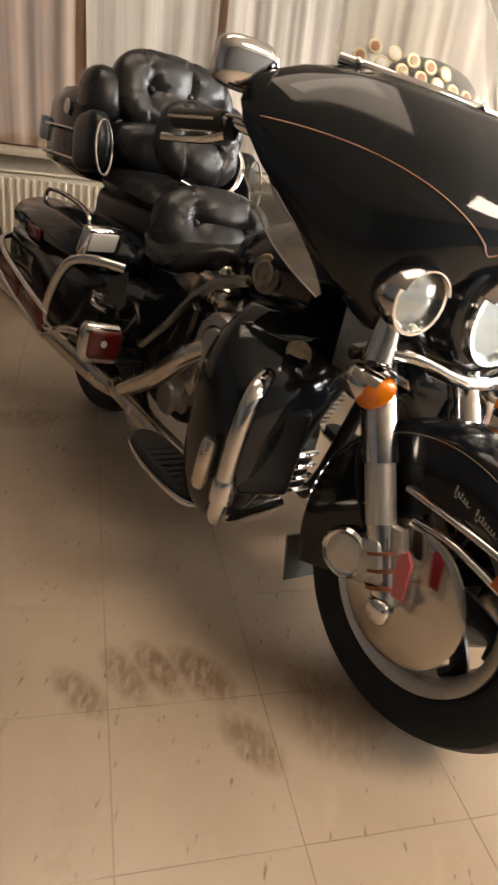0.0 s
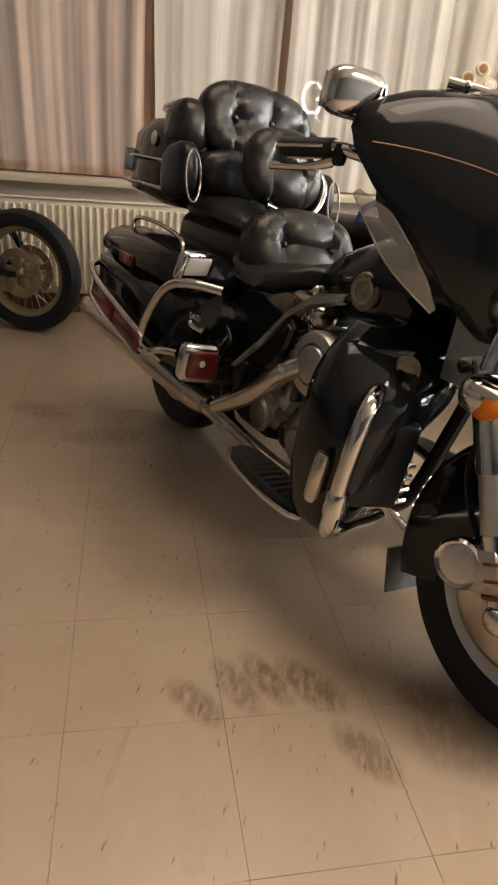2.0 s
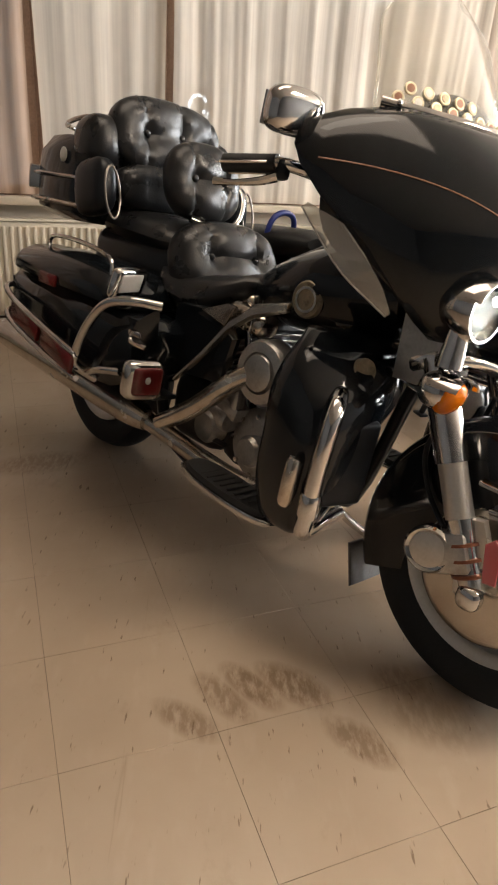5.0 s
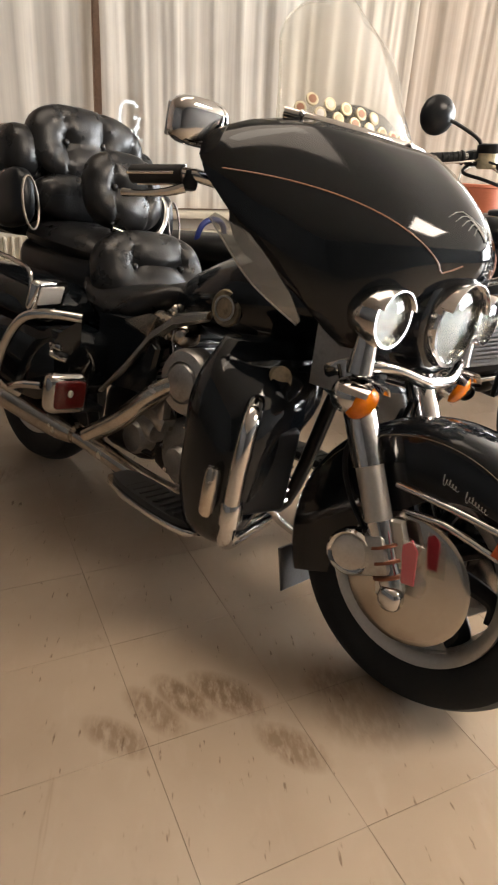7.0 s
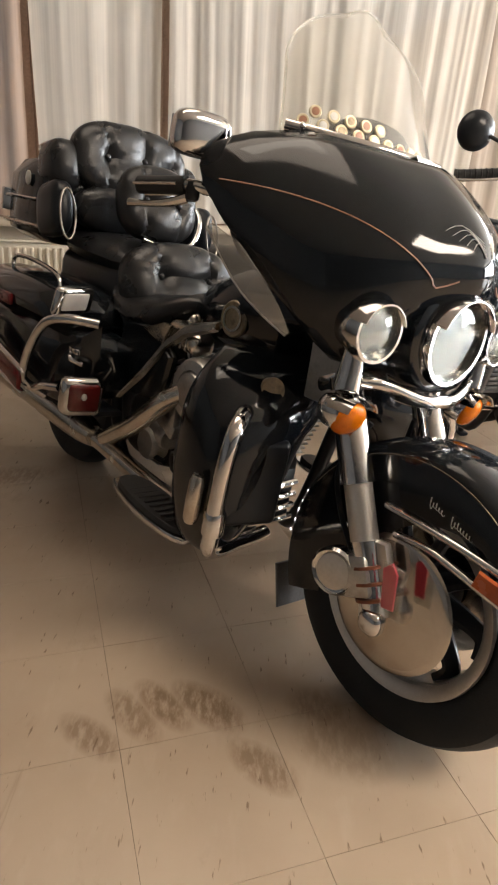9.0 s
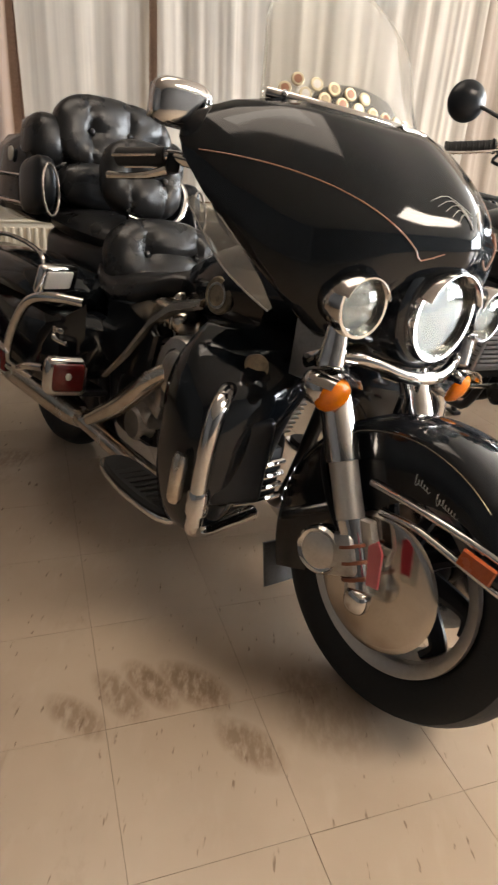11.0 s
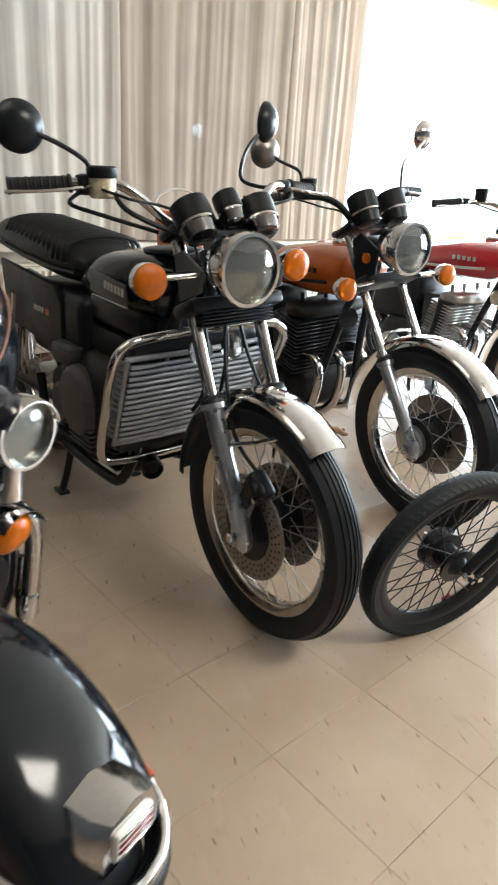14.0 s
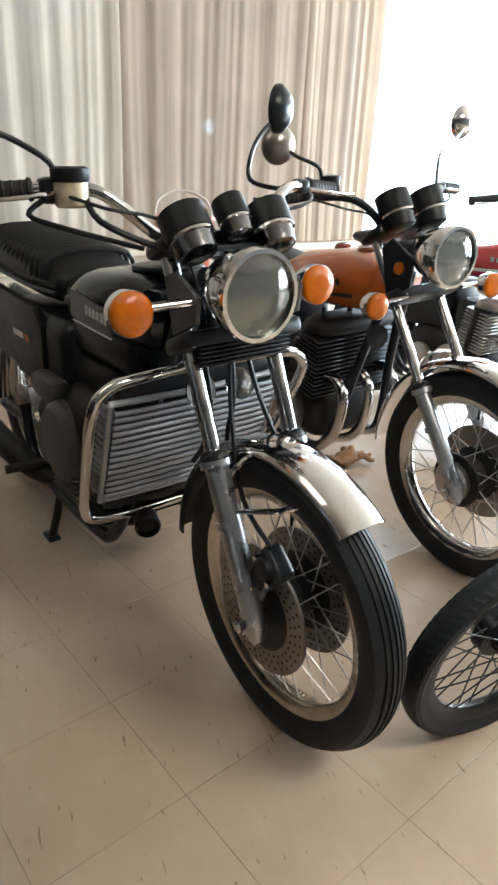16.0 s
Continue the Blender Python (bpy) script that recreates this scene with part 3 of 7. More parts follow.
east = new("backdrop", to_mesh("backdrop", ([ROOM @ Vector(v) for v in ((13, 3, -2), (13, -12, -2), (13, -12, 8), (13, 3, 8))], [(0, 1, 2, 3)]), SKY_GLOW))
tagged(east, "white glowing sheet added outside the unseen end window", kind="structure")
# glowing sheet added outside to light the curtains from behind
glow_sheet = new("backdrop", to_mesh("backdrop", ([ROOM @ Vector(v) for v in ((-12, 5.2, -2), (5.25, 5.2, -2), (5.25, 5.2, 8), (-12, 5.2, 8))], [(0, 1, 2, 3)]), BACKLIGHT))
tagged(glow_sheet, "pale glowing sheet outside that backlights the curtains as daylight", kind="structure")


def radiator(u0, u1):
    """A ribbed panel radiator on the wall below the windows."""
    r = thing("radiator", Matrix.Identity(4), "cream enamelled panel radiator with vertical ribs below the window", "radiator", "radiators below the windows")
    z0, z1 = 0.13, 0.64
    part("panel", plank(u0, u1, 0.05, 0.075, z0, z1, 0.006), ENAMEL, r)
    part("top_grille", plank(u0, u1, 0.02, 0.10, z1 + 0.002, z1 + 0.014, 0.003), ENAMEL, r)
    n = int((u1 - u0) / 0.04)
    me = to_mesh("rib", xf(box((0, -0.087, (z0 + z1) / 2), (0.022, 0.018, z1 - z0 - 0.05), 0.008), Matrix.Identity(4)), ENAMEL)
    for i in range(n):
        ob = new("rib", me)
        ob.matrix_world = ROOM @ Matrix.Translation((u0 + (i + 0.5) * (u1 - u0) / n, 0, 0))
        ob.parent = r
    part("bracket", plank(u0 + 0.2, u0 + 0.23, 0.018, 0.05, 0.2, 0.5), ENAMEL, r)
    part("bracket", plank(u1 - 0.23, u1 - 0.2, 0.018, 0.05, 0.2, 0.5), ENAMEL, r)
    part("valve", join(xf(rod((u1 + 0.03, -0.06, 0.16), (u1 + 0.03, -0.06, 0.0), 0.009), ROOM), xf(ball((u1 + 0.02, -0.06, 0.17), (0.025, 0.02, 0.02)), ROOM)), ENAMEL, r)
    return r


radiator(-2.2, 0.9)
radiator(1.05, 3.2)


# unseen fixtures, added to match the two fill lamps
def ceiling_lamp(u, n):
    c = thing("ceiling_light", ROOM @ Matrix.Translation((u, -n, CEIL)), "unseen long ceiling light added to go with a fill lamp", "ceiling light", "ceiling lights")
    part("housing", box((0, 0, -0.02), (1.3, 0.36, 0.035), 0.008), WHITE_PLASTIC, c)
    part("diffuser", box((0, 0, -0.055), (1.22, 0.3, 0.03), 0.01), LAMP_GLOW, c)


ceiling_lamp(0.5, 2.3)
ceiling_lamp(2.6, 4.6)

# ---------------------------------------------------------------- pieces that the motorcycles share


def ring_prof(r0, r1, h0, h1):
    return [(r0, h0), (r1, h0), (r1, h1), (r0, h1)]


def tyre_prof(R, w, ribs=0, rim=None):
    """Cross section of a tyre: bead, sidewall, shoulder and tread, with grooves for a ribbed one."""
    rim = rim or R - w * 0.62
    p = [(rim, -w * 0.30), (rim + 0.012, -w * 0.40), (R - w * 0.34, -w * 0.5), (R - w * 0.18, -w * 0.46)]
    k = 2 * ribs + 1 if ribs else 9
    for i in range(k * 2 if ribs else k + 1):
        if ribs:
            a = -0.38 + 0.76 * ((i // 2) + (i % 2)) / k
            dip = 0.004 if (i // 2) % 2 else 0.0
        else:
            a, dip = -0.38 + 0.76 * i / k, 0.0
        p.append((R - dip - w * 0.9 * a * a, a * w))
    p += [(R - w * 0.18, w * 0.46), (R - w * 0.34, w * 0.5), (rim + 0.012, w * 0.40), (rim, w * 0.30)]
    return p


def tread_blocks(R, w, n, c):
    """Slanted tread bars across a tyre."""
    out = []
    for i in range(n):
        a = i * math.tau / n
        for s in (-1, 1):
            m = Matrix.Translation(c) @ Matrix.Rotation(a + (0.5 * math.tau / n if s > 0 else 0), 4, "Y") @ Matrix.Translation((0, s * w * 0.24, R - 0.0098)) @ Matrix.Rotation(s * 0.45, 4, "Z") @ Matrix.Rotation(-s * 0.35, 4, "X")
            out.append(xf(box((0, 0, 0), (math.tau * R / n * 0.62, w * 0.34, 0.012), 0, seg=1), m))
    return join(*out)


def spoke_set(wheel, c, r_hub, r_rim, y_hub, n, mat, thick=0.0018):
    """Wire spokes, crossed, each one an object on a shared mesh."""
    kinds = []
    for side in (-1, 1):
        for cross in (-1, 1):
            a = cross * 0.55
            p = Vector((r_hub * math.sin(a), side * y_hub, r_hub * math.cos(a)))
            q = Vector((0, side * 0.006, r_rim))
            kinds.append(to_mesh("spoke", rod(p, q, thick, 5), mat))
    base = MOVE[0] or Matrix.Identity(4)
    for i in range(n):
        ob = new("spoke", kinds[i % 4])
        ob.parent = wheel
        ob.matrix_local = base @ Matrix.Translation(c) @ Matrix.Rotation(i * math.tau / n, 4, "Y")


def spoked_wheel(bike, c, R, w, rim_r, rim_mat, hub_r, hub_w, hub_mat, ribs=0, n=36, spoke_mat=None, name="front_wheel", label=""):
    c = Vector(c)
    wheel = part(name, lathe([(rim_r - 0.012, -w * 0.24), (rim_r + 0.012, -w * 0.33), (rim_r + 0.016, -w * 0.30), (rim_r - 0.004, -w * 0.18), (rim_r - 0.01, 0.0),
                              (rim_r - 0.004, w * 0.18), (rim_r + 0.016, w * 0.30), (rim_r + 0.012, w * 0.33), (rim_r - 0.012, w * 0.24), (rim_r - 0.022, w * 0.08), (rim_r - 0.022, -w * 0.08)],
                             c, n=64, close=True), rim_mat, bike, label)
    tyre = part("tyre", lathe(tyre_prof(R, w, ribs, rim_r + 0.006), c, n=72, close=True), RUBBER, wheel)
    part("hub", lathe([(0.012, -hub_w / 2 - 0.02), (hub_r * 0.55, -hub_w / 2 - 0.015), (hub_r * 0.6, -hub_w / 2), (hub_r, -hub_w / 2), (hub_r, -hub_w / 2 + 0.008), (hub_r * 0.7, -hub_w / 2 + 0.02),
                       (hub_r * 0.7, hub_w / 2 - 0.02), (hub_r, hub_w / 2 - 0.008), (hub_r, hub_w / 2), (hub_r * 0.6, hub_w / 2), (0.012, hub_w / 2 + 0.02)], c, n=28), hub_mat, wheel)
    spoke_set(wheel, c, hub_r * 0.92, rim_r - 0.014, hub_w / 2 - 0.006, n, spoke_mat or SPOKE)
    part("valve", rod(c + Vector((0.02, 0, rim_r - 0.02)), c + Vector((0.02, 0, rim_r - 0.055)), 0.004, 6), PLASTIC_BLACK, wheel)
    return wheel


def brake_disc(wheel, c, y, r0, r1, drilled=True):
    """A brake disc with rows of drilled holes, shown by dark studs let into both faces."""
    c = Vector(c)
    d = part("brake_disc", lathe(ring_prof(r0, r1, -0.003, 0.003), c + Vector((0, y, 0)), n=48, close=True), DISC_DULL, wheel)
    if drilled:
        holes = []
        for i in range(36):
            for k in range(3):
                a = (i + 0.33 * k) * math.tau / 36
                r = r0 + (r1 - r0) * (0.3 + 0.24 * k)
                holes.append(rod(c + Vector((r * math.cos(a), y - 0.0036, r * math.sin(a))), c + Vector((r * math.cos(a), y + 0.0036, r * math.sin(a))), 0.0036, 6))
        part("drilled_hole", join(*holes), PLASTIC_BLACK, d)
    part("disc_carrier", lathe([(0.02, -0.006), (r0 + 0.004, -0.005), (r0 + 0.004, 0.005), (0.02, 0.006)], c + Vector((0, y, 0)), n=24), SATIN_BLACK, wheel)
    return d


def round_lamp(bike, at, aim, r, depth, shell, name="headlamp", label="", peak=0.0, ring=None):
    """A lamp: shell, bezel, reflector bowl, bulb shield and a fluted front glass."""
    at, aim = Vector(at), Vector(aim).normalized()
    s = part(name, lathe([(0.012, -depth), (r * 0.45, -depth * 0.97), (r * 0.78, -depth * 0.75), (r * 0.97, -depth * 0.35), (r * 1.0, -0.012), (r * 0.97, -0.004)], at, aim, 32), shell, bike, label)
    part("bezel", lathe([(r * 0.97, -0.016), (r * 1.05, -0.014), (r * 1.07, 0.0), (r * 1.03, 0.012), (r * 0.93, 0.012), (r * 0.91, 0.004)], at, aim, 40, close=True), ring or CHROME, s)
    part("reflector", lathe([(0.006, -depth * 0.62), (r * 0.35, -depth * 0.55), (r * 0.7, -depth * 0.33), (r * 0.93, 0.0)], at, aim, 32), LAMP_BOWL, s)
    part("bulb", lathe([(0.003, -depth * 0.6), (r * 0.13, -depth * 0.56), (r * 0.13, -depth * 0.25), (0.003, -depth * 0.2)], at, aim, 14), WHITE_PLASTIC, s)
    g = part("lens", lathe([(r * 0.92, 0.0), (r * 0.9, 0.006), (r * 0.65, 0.015), (r * 0.3, 0.021), (0.002, 0.022), (0.001, 0.018), (r * 0.3, 0.017), (r * 0.65, 0.011), (r * 0.88, 0.001)], at, aim, 32, close=True), LAMP_GLASS, s)
    g.visible_shadow = False
    if peak:
        pts = []
        for k in range(15):
            a = radians(20 + 140 * k / 14)
            pts.append((math.cos(a), math.sin(a)))
        side = aim.cross(Vector((0, 0, 1))).normalized()
        up = side.cross(aim).normalized()
        rows = [[at + aim * d + side * x * r * 1.06 * k + up * y * r * 1.06 * k for x, y in pts] for d, k in ((-0.01, 1.0), (peak * 0.5, 1.0), (peak, 0.93))]
        rows += [[v - up * 0.003 for v in row] for row in rows[::-1]]
        part("peak", loft(rows, False, False), CHROME, s, "chrome peak over the glass")
    return s


def turn_signal(bike, at, aim, r, stem_to, lens=None, body=None):
    """A round indicator: stalk, cup and ribbed amber lens."""
    at, aim = Vector(at), Vector(aim).normalized()
    t = part("turn_signal", lathe([(0.008, -r * 1.1), (r * 0.7, -r * 1.0), (r * 0.98, -r * 0.45), (r, 0.0), (r * 0.9, 0.004)], at, aim, 24), body or CHROME, bike)
    part("lens", lathe([(r * 0.97, 0.0), (r * 1.0, 0.008), (r * 0.96, r * 0.35), (r * 0.75, r * 0.52), (r * 0.4, r * 0.6), (0.003, r * 0.62)], at, aim, 24), lens or ORANGE_LENS, t, "amber plastic lens")
    part("stalk", rod(at - aim * r * 0.5, stem_to, 0.008, 10), CHROME, t)
    return t


def round_mirror(bike, at, aim, r, arm, mat, group_label=""):
    at, aim = Vector(at), Vector(aim).normalized()
    m = part("mirror", lathe([(0.01, -0.03), (r * 0.6, -0.024), (r * 0.95, -0.008), (r, 0.0), (r, 0.006), (r * 0.94, 0.008)], at, aim, 32), mat, bike)
    part("mirror_glass", lathe([(0.002, 0.0086), (r * 0.93, 0.0086), (r * 0.93, 0.0092), (0.002, 0.0092)], at, aim, 28), REFLECTOR, m)
    part("mirror_arm", tube([at - aim * 0.02] + [Vector(v) for v in arm], 0.0055, 8), mat if mat is CHROME else SATIN_BLACK, m)
    return m


def gauge(bike, at, aim, r, h, cup=None):
    at, aim = Vector(at), Vector(aim).normalized()
    g = part("gauge", lathe([(r * 0.55, -h), (r * 0.8, -h * 0.95), (r * 0.92, -h * 0.55), (r * 0.92, -h * 0.5)], at, aim, 28), cup or CHROME, bike)
    part("cup_ring", lathe([(r * 0.90, -h * 0.62), (r * 1.0, -h * 0.60), (r * 1.0, -h * 0.54), (r * 0.90, -h * 0.52)], at, aim, 28, close=True), CHROME, g)
    part("gauge_cover", lathe([(r * 0.93, -h * 0.52), (r, -h * 0.5), (r * 1.02, -0.01), (r, 0.006), (r * 0.88, 0.006), (r * 0.86, -0.004)], at, aim, 28, close=True), PLASTIC_BLACK, g)
    part("dial", lathe([(0.002, -0.006), (r * 0.87, -0.006), (r * 0.87, -0.003), (0.002, -0.003)], at, aim, 24), DIAL, g)
    return g


def fender_shell(c, r, w, a0, a1, drop, n=22, flare=0.0, thick=0.004, crown=0.35):
    """A mudguard round a wheel centre, from angle a0 to a1 (degrees from straight ahead, upwards), with skirts of length drop."""
    c = Vector(c)
    rows = []
    for i in range(n + 1):
        a = radians(a0 + (a1 - a0) * i / n)
        up = Vector((math.cos(a), 0, math.sin(a)))
        d = drop(i / n) if callable(drop) else drop
        row = []
        prof = [(-1.0, -d), (-1.0, -d * 0.5), (-0.98, 0.0), (-0.85, w * crown * 0.55), (-0.55, w * crown * 0.85), (0, w * crown), (0.55, w * crown * 0.85), (0.85, w * crown * 0.55), (0.98, 0.0), (1.0, -d * 0.5), (1.0, -d)]
        for y, h in prof:
            row.append(c + up * (r + h) + Vector((0, y * w * (0.5 + flare * (h < 0)), 0)))
        inner = [v - up * thick * (1 if abs(j - 5) < 4 else 0) - Vector((0, math.copysign(thick, v.y - c.y) if abs(v.y - c.y) > w * 0.3 else 0, 0)) for j, v in enumerate(row)]
        rows.append(row + inner[::-1])
    return loft(rows)

# ---------------------------------------------------------------- the black touring motorcycle
TOURER = bike_pose(0.49, 0.935, -51, -8)
tourer = thing("touring_motorcycle", TOURER, "large black touring motorcycle with chrome trim leaning on its stand", "motorcycle")
STEER = Matrix.Translation((-0.40, -0.02, 0)) @ Matrix.Rotation(radians(-1.0), 4, "Z") @ Matrix.Translation((0.40, 0, 0))
FW = Vector((-0.127, 0, 0.303))
RW = Vector((-1.70, 0, 0.303))


def disc_wheel(c, name):
    """Cast wheel with a polished rim lip, curved black spokes and a wide tyre."""
    R, w, rim = 0.304, 0.125, 0.186
    wh = part(name, lathe([(rim - 0.014, -0.046), (rim - 0.003, -0.056), (rim + 0.012, -0.060), (rim + 0.014, -0.052), (rim - 0.016, -0.03), (rim - 0.02, 0.03), (rim + 0.014, 0.052), (rim + 0.012, 0.060), (rim - 0.003, 0.056), (rim - 0.014, 0.046)],
                          c, n=64, close=True), ALLOY_PALE, tourer, "polished alloy wheel rim")
    part("tyre", lathe(tyre_prof(R, w, 0, rim + 0.008), c, n=72, close=True), RUBBER, wh)
    for i in range(9):
        a = i * math.tau / 9
        m = Matrix.Translation(c) @ Matrix.Rotation(a, 4, "Y")
        g = tube([(0.0, 0, 0.04), (0.012, 0, 0.10), (0.035, 0, 0.15), (0.075, 0, rim - 0.03)], [0.02, 0.014, 0.012, 0.016], 8, 4, 1.5)
        part("wheel_spoke", xf(g, m), SATIN_BLACK, wh)
    part("hub", lathe([(0.02, -0.09), (0.05, -0.085), (0.06, -0.05), (0.06, 0.05), (0.05, 0.085), (0.02, 0.09)], c, n=24), SATIN_BLACK, wh)
    return wh


MOVE[0] = STEER
fwheel = disc_wheel(FW, "front_wheel")
for y in (-0.098, 0.098):
    part("disc_cover", lathe([(0.004, -0.006), (0.05, -0.006), (0.125, -0.003), (0.136, 0.0), (0.140, 0.004), (0.135, 0.006), (0.004, 0.006)], FW + Vector((0, y, 0)), (0, math.copysign(1, -y), 0), 48), DISC_STEEL, fwheel, "polished steel brake disc cover")

# front fender with chrome side rails, tip lamp and reflectors
drop = lambda s: 0.05 + 0.10 * min(1, max(0, (s - 0.12) / 0.3)) if s < 0.75 else 0.15 - 0.05 * (s - 0.75) / 0.25
ffender = part("front_fender", fender_shell(FW, 0.293, 0.185, 30, 203, drop, 40, 0.02, crown=0.14), BLACK_PAINT, tourer, "glossy black valanced front fender")
part("mud_flap", slab([(-0.075, -0.05), (0.075, -0.05), (0.08, 0.06), (-0.08, 0.06)], 0.008, Matrix.Translation((-0.448, 0, 0.150)) @ Matrix.Rotation(radians(-14), 4, "Y") @ Matrix.Rotation(radians(90), 4, "Z")), SCUFFED, ffender, "metal mud flap plate")
for s in (-1, 1):
    y = s * 0.100
    part("fender_rail", tube([(-0.185, y, 0.488), (-0.06, y * 1.01, 0.484), (0.05, y, 0.474), (0.125, y * 0.86, 0.458), (0.165, y * 0.45, 0.447), (0.176, 0, 0.445)], 0.0075, 10), CHROME, ffender)
    part("fender_rail", tube([(-0.150, y, 0.442), (-0.08, y * 1.03, 0.450), (-0.02, y * 1.03, 0.442), (0.06, y * 1.01, 0.426), (0.125, y * 0.88, 0.410), (0.165, y * 0.45, 0.400), (0.176, 0, 0.398)], 0.0075, 10), CHROME, ffender)
    part("rail_insert", tube([(0.06, y * 1.02, 0.450), (0.115, y * 0.90, 0.436), (0.158, y * 0.47, 0.424), (0.170, 0, 0.422)], 0.016, 8), SATIN_BLACK, ffender)
    part("side_reflector", slab([(-0.032, -0.015), (0.032, -0.015), (0.032, 0.015), (-0.032, 0.015)], 0.012, Matrix.Translation((0.066, y * 1.15, 0.448)) @ Matrix.Rotation(radians(12), 4, "Y") @ Matrix.Rotation(radians(-s * 6), 4, "Z")), AMBER_DIM, ffender, "amber side reflector")
    part("pinstripe", tube([FW + Vector((math.cos(a) * 0.292, s * 0.0945, math.sin(a) * 0.292)) for a in [radians(v) for v in range(52, 152, 8)]], 0.0009, 5, 2), BRONZE, ffender)
    marks = []
    for x0, loops in ((-0.098, 5), (-0.048, 7)):
        line = []
        for k in range(loops * 10 + 1):
            a = k / 10
            h = 0.0105 if a < 0.9 else (0.0085 if 2 < a < 2.6 else 0.0042)
            x = x0 + 0.0066 * a + 0.0022 * math.cos(a * math.tau)
            line.append((x, s * 0.0985, 0.532 - 0.32 * (x + 0.095) + h * math.sin(a * math.tau)))
        marks.append(tube(line, 0.0006, 5, 1))
    part("fender_script", join(*marks), SILVER_PRINT, ffender, "silver script mark of plain strokes")
tip = part("fender_tip_lamp", loft([[Vector((0.100 + dx, y * k, 0.500 + dz)) for y, dz in ((-0.05, -0.03), (-0.055, 0.0), (-0.04, 0.028), (0, 0.036), (0.04, 0.028), (0.055, 0.0), (0.05, -0.03))] for dx, k in ((-0.07, 0.6), (-0.03, 1.0), (0.03, 1.0), (0.052, 0.8))]), CHROME, ffender, "chrome fender tip lamp")
part("lens", box((0.152, 0, 0.498), (0.012, 0.060, 0.036), 0.005), WHITE_PLASTIC, tip, "clear ribbed lens")
for k in range(4):
    part("lens_rib", box((0.1585, 0, 0.486 + 0.008 * k), (0.003, 0.056, 0.003), 0.001, seg=1), RED_LENS if k in (1, 2) else CHROME, tip)

MOVE[0] = Matrix.Translation((0.018, -0.010, 0)) @ STEER
# fork: chrome covers, sliders, caliper covers, axle caps
for s in (-1, 1):
    y = s * 0.125
    leg = part("fork_leg", tube([(-0.345, y, 0.70), (-0.255, y, 0.515)], 0.033, 18, 1), CHROME, tourer, "chrome fork cover")
    part("fork_slider", tube([(-0.262, y, 0.53), (-0.205, y, 0.412)], 0.028, 18, 1), ALLOY_PALE, leg)
    part("slider_cover", tube([(-0.205, y, 0.418), (-0.175, y, 0.36), (-0.138, y, 0.287)], [0.032, 0.027, 0.026], 16, 3), CHROME, leg)
    for k in range(3):
        q = Vector((-0.183, y, 0.373)).lerp(Vector((-0.155, y, 0.318)), k / 2)
        part("spring_band", lathe([(0.026, -0.004), (0.034, -0.003), (0.035, 0.003), (0.026, 0.004)], q, (0.45, 0, -0.89), 18), COPPER, leg, "brown corroded band")
    part("axle_cap", ball((-0.136, y + s * 0.015, 0.282), (0.026, 0.020, 0.026), 2.6), CHROME, leg)
    cal = part("caliper_cover", lathe([(0.03, -0.03), (0.046, -0.02), (0.049, 0.0), (0.049, 0.012), (0.044, 0.018), (0.039, 0.014), (0.002, 0.012)], (-0.238, s * 0.150, 0.340), (0.25, s, 0.05), 32), CHROME, leg, "chrome round caliper cover")
    part("slider_bracket", slab([(-0.06, 0.055), (0.03, 0.07), (0.055, 0.02), (0.04, -0.09), (0.01, -0.10), (-0.01, -0.02)], 0.018, Matrix.Translation((-0.185, s * 0.122, 0.365)), 0.005), ALLOY_PALE, leg)
    part("cover_face", lathe([(0.002, 0.0125), (0.036, 0.0135), (0.036, 0.016), (0.022, 0.019), (0.002, 0.020)], (-0.238, s * 0.150, 0.340), (0.25, s, 0.05), 28), ALLOY_PALE, cal)
    part("caliper", box((-0.205, s * 0.135, 0.345), (0.10, 0.045, 0.085), 0.012, (0, -25, 0)), ALLOY, leg)
    part("brake_hose", tube([(-0.225, s * 0.12, 0.37), (-0.30, s * 0.10, 0.43), (-0.33, s * 0.10, 0.52), (-0.30, s * 0.07, 0.62)], 0.006, 8), PLASTIC_BLACK, leg)
part("price_tag", slab([(-0.014, -0.045), (0.012, -0.045), (0.016, 0.025), (0.004, 0.045), (-0.016, 0.03)], 0.005, Matrix.Translation((-0.112, -0.150, 0.375)) @ Matrix.Rotation(radians(-10), 4, "Y"), 0.002), PINK_TAG, tourer, "pink red plastic tag on the fork")
part("tag_sleeve", slab([(-0.022, -0.055), (0.024, -0.055), (0.026, 0.045), (-0.02, 0.05)], 0.008, Matrix.Translation((-0.105, -0.152, 0.370)) @ Matrix.Rotation(radians(-10), 4, "Y"), 0.002), CLEAR, tourer, "clear plastic sleeve round the tag")
MOVE[0] = STEER
part("axle", rod(FW + Vector((0, -0.15, 0)), FW + Vector((0, 0.15, 0)), 0.011, 12), CHROME, tourer)
part("fork_yoke", join(box((-0.335, 0, 0.69), (0.08, 0.33, 0.035), 0.012, (0, -26, 0)), box((-0.375, 0, 0.80), (0.08, 0.30, 0.03), 0.01, (0, -26, 0))), CHROME, tourer)
for s in (-1, 1):
    part("fork_bracket", slab([(-0.05, -0.075), (0.035, -0.075), (0.05, 0.0), (0.02, 0.075), (-0.055, 0.08)], 0.012, Matrix.Translation((-0.352, s * 0.155, 0.715))), ALLOY, tourer, "pale alloy fork bracket")
